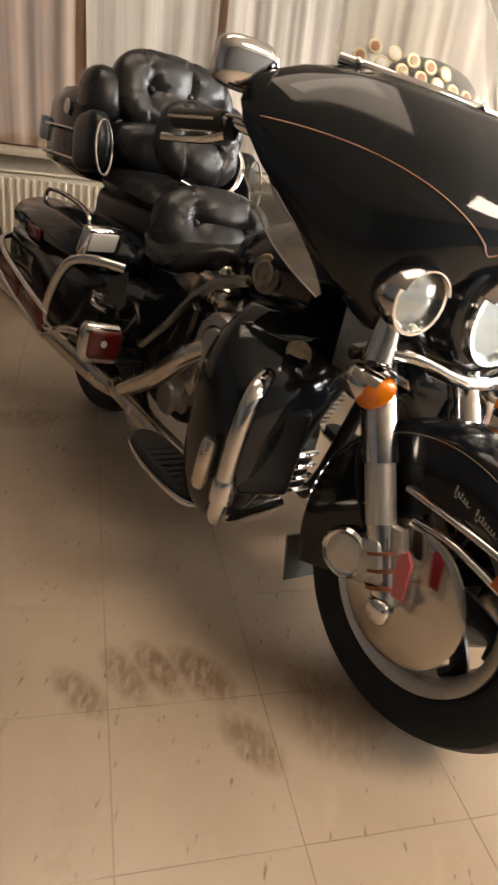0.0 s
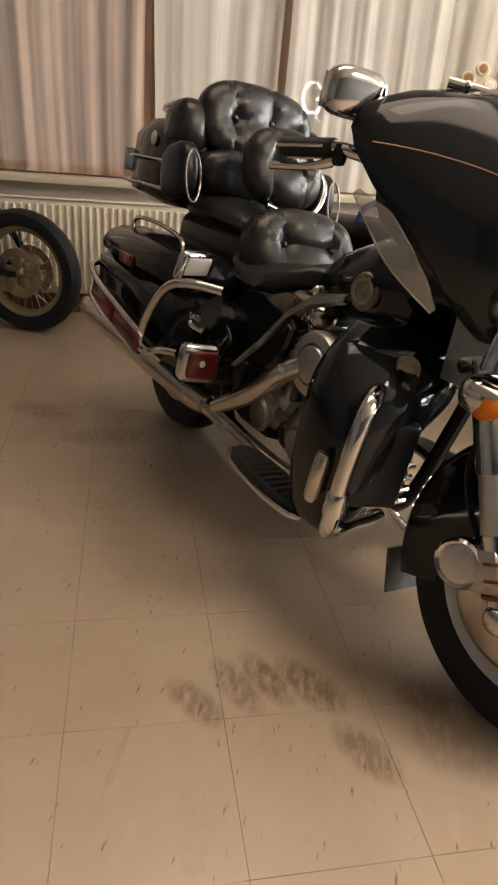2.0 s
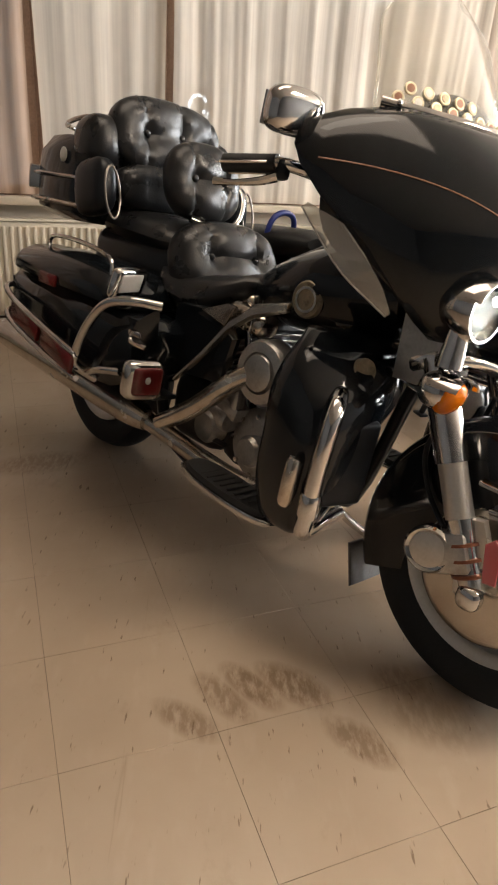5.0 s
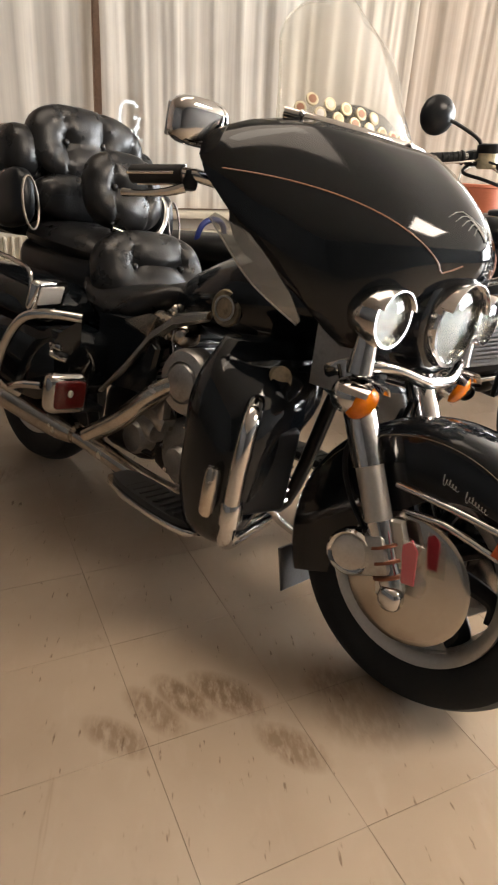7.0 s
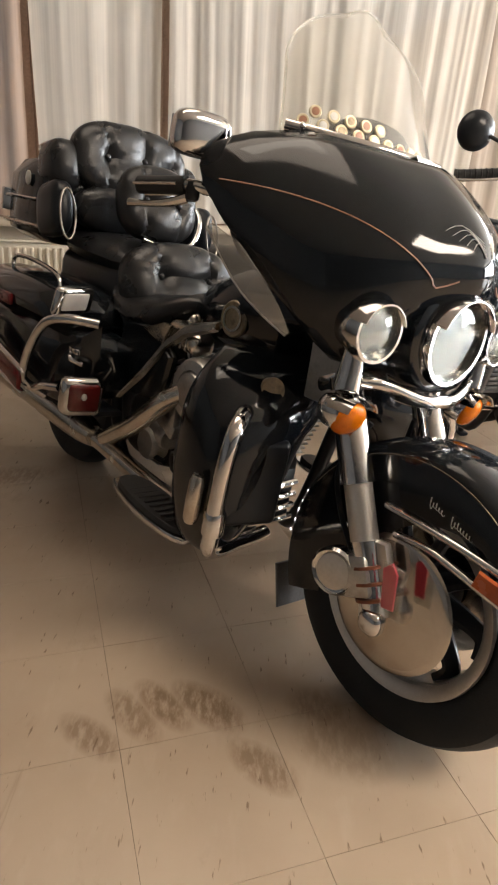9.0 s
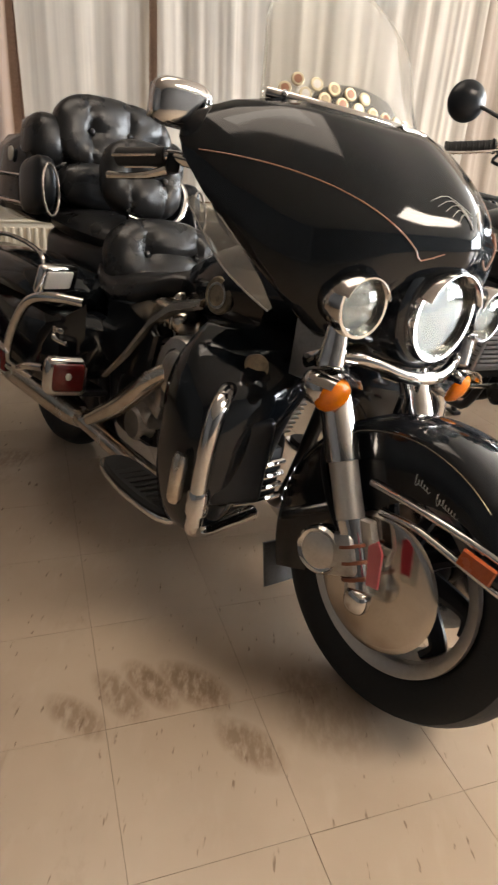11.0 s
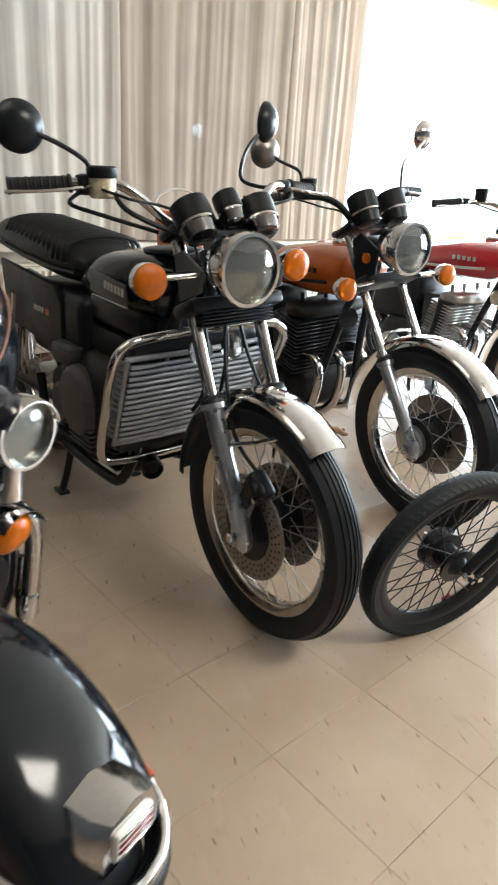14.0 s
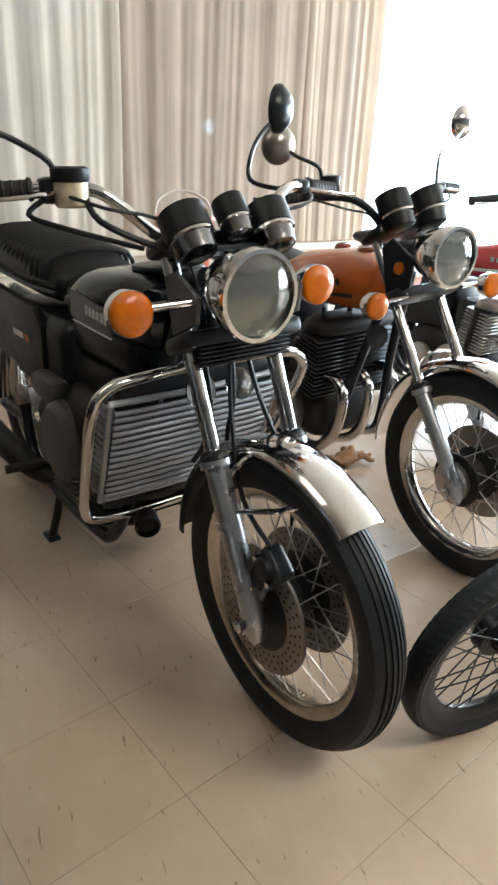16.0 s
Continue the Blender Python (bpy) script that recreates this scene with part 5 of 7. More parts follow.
tank = part("fuel_tank", loft([oval(-0.46, 0, 0.79, 0.05, 0.07), oval(-0.48, 0, 0.785, 0.11, 0.095), oval(-0.56, 0, 0.775, 0.158, 0.115), oval(-0.66, 0, 0.765, 0.172, 0.118), oval(-0.76, 0, 0.75, 0.165, 0.105), oval(-0.86, 0, 0.73, 0.135, 0.085), oval(-0.95, 0, 0.705, 0.09, 0.06), oval(-0.98, 0, 0.70, 0.05, 0.04)]), BLACK_PAINT, tourer, "glossy black teardrop fuel tank")
for s in (-1, 1):
    b = part("tank_badge", lathe([(0.041, -0.012), (0.043, 0.000), (0.039, 0.004), (0.034, 0.003), (0.002, 0.006)], (-0.680, s * 0.168, 0.742), (0.10, s, 0.0), 28), BRONZE, tank, "round antique bronze tank badge")
    part("badge_ring", lathe([(0.030, 0.002), (0.030, 0.007), (0.024, 0.007), (0.024, 0.002)], (-0.680, s * 0.168, 0.742), (0.10, s, 0.0), 24, True), CHROME_WARM, b)
part("tank_console", loft([oval(-0.50, 0, 0.865, 0.03, 0.02), oval(-0.56, 0, 0.885, 0.055, 0.022), oval(-0.74, 0, 0.862, 0.05, 0.02), oval(-0.90, 0, 0.80, 0.025, 0.015)]), BLACK_PAINT, tank)


def tufted(c, s, rot, buttons, p=3.0, deep=0.3, nu=64, nv=44):
    """A padded cushion: a squarish ball pulled in at its buttons, with soft creases between them."""
    m = pose(*c, *rot)

    def w(v):
        return math.copysign(abs(v) ** (2 / p), v)
    rings = []
    for i in range(nv + 1):
        a = -math.pi / 2 + math.pi * (i if 0 < i < nv else (0.03 if i == 0 else nv - 0.03)) / nv
        row = []
        for k in range(nu):
            b = k * math.tau / nu
            v = Vector((w(math.cos(a)) * w(math.cos(b)), w(math.cos(a)) * w(math.sin(b)), w(math.sin(a))))
            q = Vector((v.x * s[0], v.y * s[1], v.z * s[2]))
            if v.x > 0.1:
                pull = 0.0
                for by, bz in buttons:
                    d = math.hypot(q.y - by, q.z - bz)
                    an = math.atan2(q.z - bz, q.y - by)
                    pull += 0.28 * math.exp(-(d / 0.016) ** 2) + 0.30 * math.exp(-(d / 0.055) ** 2) + 0.05 * math.exp(-(d / 0.11) ** 2) * math.cos(7 * an + by * 40)
                    pull += 0.20 * math.exp(-((q.y - by * (1 + 1.2 * max(0, q.z - bz))) / 0.007) ** 2) * min(1.0, abs(q.z - bz) / 0.02)
                for (y0, z0), (y1, z1) in zip(buttons, buttons[1:]):
                    if min(y0, y1) < q.y < max(y0, y1):
                        zz = z0 + (z1 - z0) * (q.y - y0) / (y1 - y0)
                        pull += 0.17 * math.exp(-((q.z - zz) / 0.008) ** 2)
                q.x -= pull * s[0] * deep * 2
            q += Vector((0, 0, 0.003 * noise.noise(q * 16)))
            row.append(m @ q)
        rings.append(row)
    return loft(rings)


def buttons(parent, c, s, rot, pts, deep):
    m = pose(*c, *rot)
    for y, z in pts:
        part("button", ball(m @ Vector((s[0] * (1 - deep * 1.1), y, z)), (0.008, 0.010, 0.010), 2), LEATHER, parent)


# rider seat with its raised back, pillion seat and cushions
seat = part("rider_seat", loft([oval(-0.90, 0, 0.735, 0.07, 0.02), oval(-0.94, 0, 0.722, 0.13, 0.045), oval(-1.02, 0, 0.675, 0.19, 0.070), oval(-1.10, 0, 0.660, 0.205, 0.075), oval(-1.18, 0, 0.67, 0.20, 0.08), oval(-1.24, 0, 0.70, 0.18, 0.07)]), LEATHER, tourer, "black tufted leather rider seat")
B1 = [(-0.085, 0.015), (0.085, 0.015)]
part("seat_back", tufted((-1.175, 0, 0.745), (0.080, 0.190, 0.128), (0, -20, 0), B1, 2.7, 0.40), LEATHER, seat, "raised tufted rear of the seat")
buttons(seat, (-1.175, 0, 0.745), (0.080, 0.190, 0.128), (0, -20, 0), B1, 0.40)
part("pillion_seat", loft([oval(-1.20, 0, 0.79, 0.15, 0.03), oval(-1.25, 0, 0.795, 0.19, 0.055), oval(-1.40, 0, 0.805, 0.205, 0.06), oval(-1.55, 0, 0.815, 0.20, 0.055), oval(-1.60, 0, 0.815, 0.17, 0.03)]), LEATHER, tourer, "black leather pillion seat")
part("seat_base", box((-1.42, 0, 0.70), (0.46, 0.35, 0.20), 0.05, seg=3), SATIN_BLACK, tourer)
B2 = [(-0.055, 0.0), (0.055, 0.0)]
cush = part("rider_backrest", tufted((-1.275, -0.045, 0.965), (0.062, 0.128, 0.108), (0, -14, 0), B2, 2.6, 0.38), LEATHER, tourer, "tufted black leather rider backrest")
buttons(cush, (-1.275, -0.045, 0.965), (0.062, 0.128, 0.108), (0, -14, 0), B2, 0.38)
part("backrest_hoop", tube([(-1.24, -0.10, 0.865), (-1.22, -0.02, 0.850), (-1.225, 0.06, 0.87), (-1.25, 0.095, 0.94), (-1.30, 0.09, 0.99)], 0.010, 10), CHROME, cush)
B3 = [(-0.10, 0.0), (0.03, 0.01), (0.14, 0.0)]
rest = part("pillion_backrest", tufted((-1.545, 0, 1.075), (0.070, 0.205, 0.118), (0, -12, 0), B3, 2.8, 0.36, 84, 44), LEATHER, tourer, "wide tufted black leather pillion backrest")
buttons(rest, (-1.545, 0, 1.075), (0.070, 0.205, 0.118), (0, -12, 0), B3, 0.36)
part("lower_pad", tufted((-1.50, 0, 0.925), (0.06, 0.20, 0.075), (0, -8, 0), [(-0.1, 0), (0.1, 0)], 2.8, 0.12), LEATHER, rest)
for s in (-1, 1):
    arm = part("arm_pad", ball((-1.590, s * 0.215, 1.030), (0.085, 0.056, 0.080), 2.8, rot=(0, -10, 0)), LEATHER, rest)
    pod = part("speaker_pod", ball((-1.51, s * 0.258, 0.905), (0.088, 0.034, 0.080), 3.4, rot=(0, -12, 0)), SATIN_BLACK, tourer)
    part("pod_ring", tube([Vector((-1.402 - 0.020 * math.sin(a), s * 0.262 + 0.024 * math.cos(a), 0.900 + 0.070 * math.sin(a))) for a in [i * math.tau / 20 for i in range(20)]], 0.0035, 8, closed=True), DISC_DULL, pod, "chrome oval speaker ring")

# top case with rack
case = part("top_case", loft([[Vector((x, y * k, z)) for y, z in ((-0.27, z0), (-0.275, z0 + 0.05), (-0.27, z1 - 0.05), (-0.23, z1), (0.23, z1), (0.27, z1 - 0.05), (0.275, z0 + 0.05), (0.27, z0), (0.22, z0 - 0.025), (-0.22, z0 - 0.025))] for x, k, z0, z1 in ((-1.53, 0.94, 0.84, 1.03), (-1.56, 0.99, 0.825, 1.045), (-1.75, 1.0, 0.82, 1.05), (-1.86, 0.97, 0.825, 1.045), (-1.93, 0.86, 0.84, 1.03), (-1.95, 0.75, 0.86, 1.01))]), BLACK_PAINT, tourer, "black glossy top case")
for z, r in ((0.925, 0.006), (0.845, 0.008)):
    part("case_trim", tube([(-1.56, -0.278, z), (-1.75, -0.280, z), (-1.87, -0.272, z), (-1.945, -0.22, z), (-1.96, 0, z), (-1.945, 0.22, z), (-1.87, 0.272, z), (-1.75, 0.280, z), (-1.56, 0.278, z)], r, 8), CHROME if z > 0.9 else CHROME_WARM, case)
part("case_latch", box((-1.90, -0.262, 0.91), (0.05, 0.014, 0.075), 0.005, (0, 0, 20)), CHROME, case)
part("case_emblem", ball((-1.68, -0.278, 0.985), (0.022, 0.005, 0.022)), SILVER_PRINT, case)
rack = part("luggage_rack", join(tube([(-1.60, -0.16, 1.05), (-1.62, -0.16, 1.10), (-1.75, -0.165, 1.115), (-1.92, -0.15, 1.09), (-1.955, 0.0, 1.085), (-1.92, 0.15, 1.09), (-1.75, 0.165, 1.115), (-1.62, 0.16, 1.10), (-1.60, 0.16, 1.05)], 0.008, 8),
                                 *[tube([(-1.62, y, 1.10), (-1.76, y, 1.105), (-1.93, y, 1.088)], 0.006, 8) for y in (-0.08, 0.0, 0.08)]), CHROME, case, "chrome luggage rack")

# saddlebags, guards and lamps
for s in (-1, 1):
    def bag_ring(x, k, z0, z1):
        return [Vector((x, s * (0.20 + (y - 0.20) * k), z)) for y, z in ((0.20, z0), (0.34, z0), (0.385, z0 + 0.04), (0.392, z0 + 0.16), (0.385, z1 - 0.02), (0.36, z1), (0.20, z1))]
    def lid_ring(x, k, z0, z1):
        h = z1 - z0
        return [Vector((x, s * (0.17 + (y - 0.17) * k), z0 + h * f)) for y, f in ((0.18, 0.0), (0.36, 0.0), (0.39, 0.12), (0.393, 0.4), (0.375, 0.72), (0.33, 0.92), (0.27, 1.0), (0.20, 0.97), (0.17, 0.8))]
    bag = part("saddlebag", loft([bag_ring(-1.06, 0.5, 0.48, 0.57), bag_ring(-1.09, 0.8, 0.43, 0.595), bag_ring(-1.20, 0.96, 0.39, 0.605), bag_ring(-1.48, 1.0, 0.37, 0.61), bag_ring(-1.74, 0.97, 0.39, 0.615), bag_ring(-1.83, 0.8, 0.43, 0.61)]), BLACK_PAINT, tourer, "black glossy hard saddlebag")
    lid = part("bag_lid", loft([lid_ring(-1.17, 0.80, 0.610, 0.650), lid_ring(-1.19, 0.92, 0.608, 0.680), lid_ring(-1.24, 0.97, 0.610, 0.706), lid_ring(-1.50, 1.0, 0.612, 0.722), lid_ring(-1.74, 0.96, 0.617, 0.712), lid_ring(-1.82, 0.84, 0.620, 0.685), lid_ring(-1.84, 0.7, 0.63, 0.66)]), BLACK_PAINT, bag)
    part("lid_rail", tube([(-1.23, s * 0.345, 0.69), (-1.26, s * 0.34, 0.735), (-1.45, s * 0.33, 0.752), (-1.62, s * 0.325, 0.745), (-1.64, s * 0.325, 0.70)], 0.0065, 8), CHROME, lid, "chrome lid rail")
    lamp = part("bag_lamp", box((-1.165, s * 0.335, 0.682), (0.035, 0.135, 0.085), 0.016, (0, 14, s * -24), 3), CHROME, bag, "chrome framed marker lamp on the bag")
    part("lens", box((-1.148, s * 0.337, 0.684), (0.014, 0.098, 0.050), 0.008, (0, 14, s * -24)), WHITE_PLASTIC, lamp)
    part("bag_reflector", box((-1.50, s * 0.394, 0.632), (0.10, 0.012, 0.035), 0.005, (0, 0, 0)), RED_LENS, bag, "dark red side reflector")
    part("bag_latch", join(tube([(-1.06, s * 0.37, 0.575), (-1.045, s * 0.385, 0.555), (-1.0, s * 0.37, 0.548)], 0.006, 8), box((-1.045, s * 0.375, 0.575), (0.05, 0.01, 0.014), 0.003)), CHROME, bag)
    guard = part("bag_guard", tube([(-0.99, s * 0.34, 0.655), (-1.05, s * 0.40, 0.655), (-1.12, s * 0.425, 0.630), (-1.19, s * 0.43, 0.56), (-1.235, s * 0.43, 0.48), (-1.25, s * 0.42, 0.44), (-1.24, s * 0.36, 0.40)], 0.0125, 12), CHROME, tourer, "chrome saddlebag guard tube")
    part("guard_bar", tube([(-1.20, s * 0.41, 0.435), (-1.12, s * 0.42, 0.462), (-1.04, s * 0.41, 0.478)], 0.0105, 10), CHROME, guard)
    bump = part("bumper_bar", tube([(-1.225, s * 0.435, 0.475), (-1.40, s * 0.44, 0.505), (-1.62, s * 0.44, 0.548), (-1.76, s * 0.40, 0.566), (-1.82, s * 0.30, 0.568)], 0.0095, 10), CHROME, tourer, "double chrome bumper with red reflectors")
    part("lower_bar", tube([(-1.225, s * 0.43, 0.408), (-1.40, s * 0.435, 0.430), (-1.62, s * 0.435, 0.470), (-1.76, s * 0.395, 0.486), (-1.82, s * 0.295, 0.488)], 0.0095, 10), CHROME, bump)
    for i in range(2):
        part("red_reflector", box((-1.33 + -0.21 * i, s * 0.438, 0.459 + 0.039 * i), (0.190, 0.014, 0.056), 0.006, (0, 10.5, 0)), RED_LENS, bump, "long dark red reflector")
    rl = part("marker_lamp", box((-0.995, s * 0.372, 0.470), (0.055, 0.108, 0.104), 0.022, (0, 6, s * 10), 3), CHROME, tourer, "red marker lamp in a chrome frame")
    part("lens", box((-0.980, s * 0.372, 0.471), (0.04, 0.084, 0.078), 0.014, (0, 6, s * 10), 3), RED_LENS, rl)
    part("lamp_emblem", ball((-0.961, s * 0.378, 0.476), (0.004, 0.008, 0.010)), WHITE_PLASTIC, rl)
    part("side_cover", slab([(-0.14, -0.10), (0.10, -0.08), (0.13, 0.05), (0.05, 0.11), (-0.13, 0.10)], 0.03, Matrix.Translation((-0.99, s * 0.19, 0.555)), 0.012), BLACK_PAINT, tourer, "black glossy side cover")
rwheel = disc_wheel(RW, "rear_wheel")
part("rear_fender", fender_shell(RW, 0.325, 0.19, 20, 175, 0.10, 30, 0.0, crown=0.16), BLACK_PAINT, tourer)
part("tail_lamp", box((-2.0, 0, 0.62), (0.05, 0.16, 0.08), 0.02, seg=3), RED_LENS, tourer)
part("side_stand", tube([(-0.75, 0.14, 0.20), (-0.72, 0.22, 0.10), (-0.66, 0.285, 0.045)], 0.013, 10), CHROME, tourer)
part("passenger_board", box((-1.12, -0.26, 0.40), (0.16, 0.08, 0.016), 0.006), SATIN_BLACK, tourer)

# ---------------------------------------------------------------- three roadsters in a row
def fork_pair(bike, x0, z0, rake, y, z_slider, z_top, slider_mat, r=0.027, tube_mat=None):
    """Two telescopic legs from the axle up to the top yoke."""
    t = math.tan(radians(rake))
    for s in (-1, 1):
        leg = part("fork_slider", tube([(x0 + 0.012, s * y, z0 - 0.03), (x0 + 0.004, s * y, z0 + 0.02), (x0 - t * (z_slider - z0) * 0.9, s * y, z0 + (z_slider - z0) * 0.9), (x0 - t * (z_slider - z0), s * y, z_slider)], [r * 0.8, r, r * 1.02, r * 1.2], 16, 3), slider_mat, bike)
        part("dust_seal", lathe([(r * 1.22, -0.012), (r * 1.25, 0.0), (r * 1.05, 0.012), (r * 0.8, 0.016)], (x0 - t * (z_slider - z0), s * y, z_slider), (-t, 0, 1), 18), PLASTIC_BLACK, leg)
        part("fork_tube", rod((x0 - t * (z_slider - z0), s * y, z_slider), (x0 - t * (z_top - z0), s * y, z_top), r * 0.68, 16), tube_mat or CHROME, leg)
        for f, k in ((0.97, 1.32), (0.60, 1.12)):
            part("collar", lathe([(r * 0.9, -0.010), (r * k, -0.007), (r * k, 0.007), (r * 0.9, 0.010)], (x0 - t * (z_slider - z0) * f, s * y, z0 + (z_slider - z0) * f), (-t, 0, 1), 18), slider_mat, leg)
        part("axle_clamp", box((x0 + 0.004, s * y, z0), (0.05, 0.040, 0.046), 0.010), slider_mat, leg)
        for dx in (-0.016, 0.022):
            part("clamp_stud", rod((x0 + dx, s * (y + 0.006), z0 - 0.02), (x0 + dx, s * (y + 0.006), z0 - 0.042), 0.005, 6), CHROME, leg)
        part("axle_nut", lathe([(0.012, 0), (0.014, 0.004), (0.014, 0.018), (0.009, 0.022), (0.001, 0.022)], (x0, s * (y + r * 0.7), z0), (0, s, 0), 6), CHROME, leg)
    part("axle", rod((x0, -y, z0), (x0, y, z0), 0.010, 10), CHROME, bike)
    xt = x0 - t * (z_top - z0)
    part("yoke", join(box((xt + 0.02, 0, z_top), (0.10, 2 * y + 0.07, 0.03), 0.012, (0, -rake, 0)), box((xt + 0.02 + t * 0.17, 0, z_top - 0.17), (0.10, 2 * y + 0.08, 0.035), 0.012, (0, -rake, 0))), SATIN_BLACK, bike)
    return xt


def script_bars(parent, name, at, length, height, mat, m_rot, n, label):
    """A maker's mark as plain bars of its size and colour."""
    gap = length / n
    part(name, join(*[xf(box((-length / 2 + gap * (i + 0.5), 0, 0), (gap * 0.62, 0.002, height), 0.0006, seg=1), Matrix.Translation(at) @ m_rot) for i in range(n)]), mat, parent, label)


def handlebar(bike, pts, grip0, grip1, mat=CHROME, lever_mat=CHROME):
    for s in (-1, 1):
        part("handlebar", tube([(x, s * y, z) for x, y, z in pts], 0.0115, 12), mat, bike)
        a, b = Vector((grip0[0], s * grip0[1], grip0[2])), Vector((grip1[0], s * grip1[1], grip1[2]))
        d = (b - a).normalized()
        g = part("grip", lathe([(0.013, 0), (0.019, 0.002), (0.021, 0.008), (0.0165, 0.012), (0.0165, (b - a).length - 0.006), (0.019, (b - a).length - 0.004), (0.019, (b - a).length), (0.002, (b - a).length + 0.002)], a, d, 18), GRIP, bike)
        for i in range(8):
            q = a + d * (0.02 + ((b - a).length - 0.03) * i / 7)
            part("grip_rib", lathe([(0.0165, -0.003), (0.018, 0.0), (0.0165, 0.003)], q, d, 16), GRIP, g)
        c = a - d * 0.025
        part("lever_clamp", box(c, (0.035, 0.035, 0.032), 0.009), SATIN_BLACK, bike)
        part("lever", tube([c + Vector((0.03, 0, -0.005)), c + Vector((0.045, s * 0.05, -0.012)), c + Vector((0.02, s * 0.12, -0.018)), c + Vector((-0.01, s * 0.175, -0.02))], [0.007, 0.006, 0.005, 0.007], 8, 4, 0.7), lever_mat, bike)
        part("control_cable", tube([c + Vector((0.03, 0, -0.005)), c + Vector((0.10, -s * 0.06, -0.03)), Vector((grip0[0] + 0.12, s * 0.10, grip0[2] - 0.07)), Vector((grip0[0] + 0.11, s * 0.03, grip0[2] - 0.25))], 0.0035, 6), PLASTIC_BLACK, bike)


# ---- the black rotary roadster with a louvred radiator
ROTARY = bike_pose(1.182, 1.704, -75.6, 2)
rotary = thing("black_roadster", ROTARY, "black vintage roadster motorcycle with a louvred radiator and crash bar", "motorcycle", "roadsters parked in a row")
RC = Vector((0, 0, 0.32))
rw = spoked_wheel(rotary, RC, 0.320, 0.088, 0.243, CHROME_WARM, 0.052, 0.10, SATIN_BLACK, 5, 36, None, "front_wheel", "spoked front wheel with a ribbed tyre")
for y in (-0.058, 0.058):
    brake_disc(rw, RC, y, 0.085, 0.142)
    cal = part("brake_caliper", join(box((0.058, y * 1.25, 0.462), (0.075, 0.050, 0.056), 0.014, (0, 42, 0), 3), box((0.030, y * 1.5, 0.425), (0.040, 0.020, 0.050), 0.006, (0, 30, 0)), box((0.075, y * 1.55, 0.445), (0.030, 0.016, 0.034), 0.005, (0, 42, 0))), SATIN_BLACK, rotary, "black brake caliper")
    part("caliper_bracket", slab([(-0.02, -0.05), (0.012, -0.055), (0.05, 0.03), (0.03, 0.05), (-0.015, 0.03)], 0.010, Matrix.Translation((0.012, y * 1.42, 0.400)), 0.003), FORK_ALLOY, cal)
    for bx, bz in ((0.040, 0.480), (0.078, 0.442), (0.028, 0.405)):
        part("caliper_bolt", lathe([(0.007, 0), (0.007, 0.010), (0.001, 0.011)], (bx, y * 1.25 + math.copysign(0.024, y), bz), (0, math.copysign(1, y), 0), 6), CHROME, cal)
    part("caliper_piston", lathe([(0.022, 0), (0.022, 0.014), (0.017, 0.018), (0.002, 0.018)], (0.062, y * 1.2 + math.copysign(0.024, y), 0.468), (0, y, 0), 18), PLASTIC_BLACK, cal)
    part("hose", tube([(0.05, y * 1.3, 0.50), (-0.05, y * 1.2, 0.56), (-0.13, y * 0.7, 0.70), (-0.16, y * 0.4, 0.80)], 0.005, 7), PLASTIC_BLACK, cal)
xt = fork_pair(rotary, 0.022, 0.322, 22.5, 0.098, 0.632, 1.02, FORK_ALLOY, 0.0245)
part("front_fender", fender_shell(RC, 0.338, 0.108, 52, 172, 0.004, 34, 0.0, 0.003, 0.16), CHROME, rotary, "chrome front fender with light pitting")
part("fender_stay", join(tube([(-0.09, -0.09, 0.56), (-0.07, -0.055, 0.63), (-0.07, 0.055, 0.63), (-0.09, 0.09, 0.56)], 0.007, 8, 3), tube([(-0.06, -0.10, 0.535), (0.02, -0.068, 0.56), (0.075, -0.050, 0.585), (0.075, 0.050, 0.585), (0.02, 0.068, 0.56), (-0.06, 0.10, 0.535)], 0.006, 8, 3)), CHROME, rotary)
part("fender_apron", fender_shell(RC, 0.338, 0.112, 140, 176, 0.022, 12, 0.0, 0.003, 0.14), SATIN_BLACK, rotary)
round_lamp(rotary, (-0.055, -0.036, 0.950), (1, 0, -0.03), 0.080, 0.115, CHROME, "headlamp", "round chrome headlamp with fluted glass")
for s in (-1, 1):
    part("lamp_ear", slab([(-0.055, -0.075), (0.05, -0.03), (0.06, 0.03), (-0.04, 0.075), (-0.085, 0.06)], 0.012, Matrix.Translation((-0.165, s * 0.118, 0.920)) @ Matrix.Scale(0.82, 4)), SCUFFED, rotary)
    turn_signal(rotary, (-0.130, s * 0.208 - 0.041, 0.930 + 0.012 * (s > 0)), (1, 0, 0), 0.040, (-0.135, s * 0.12, 0.935))
    part("signal_stalk", rod((-0.15, s * 0.12, 0.935), (-0.15, s * 0.185 - 0.041, 0.932 + 0.010 * (s > 0)), 0.0075, 10), CHROME, rotary)
rib = [box((-0.148, 0.0, 0.812 + 0.0085 * i), (0.03, 0.215, 0.0042), 0.001, (0, 0, 0), 1) for i in range(6)]
reg = part("regulator", box((-0.165, 0.0, 0.833), (0.035, 0.205, 0.050), 0.004), PLASTIC_BLACK, rotary, "black finned block below the headlamp")
part("cooling_rib", join(*rib), SATIN_BLACK, reg)
gauge(rotary, (-0.205, -0.098, 1.076), (-0.62, -0.05, 0.78), 0.046, 0.085, GAUGE_CUP)
gauge(rotary, (-0.205, 0.092, 1.080), (-0.62, 0.05, 0.78), 0.045, 0.085, GAUGE_CUP)
gauge(rotary, (-0.200, 0.000, 1.096), (-0.62, 0, 0.78), 0.032, 0.072, GAUGE_CUP)
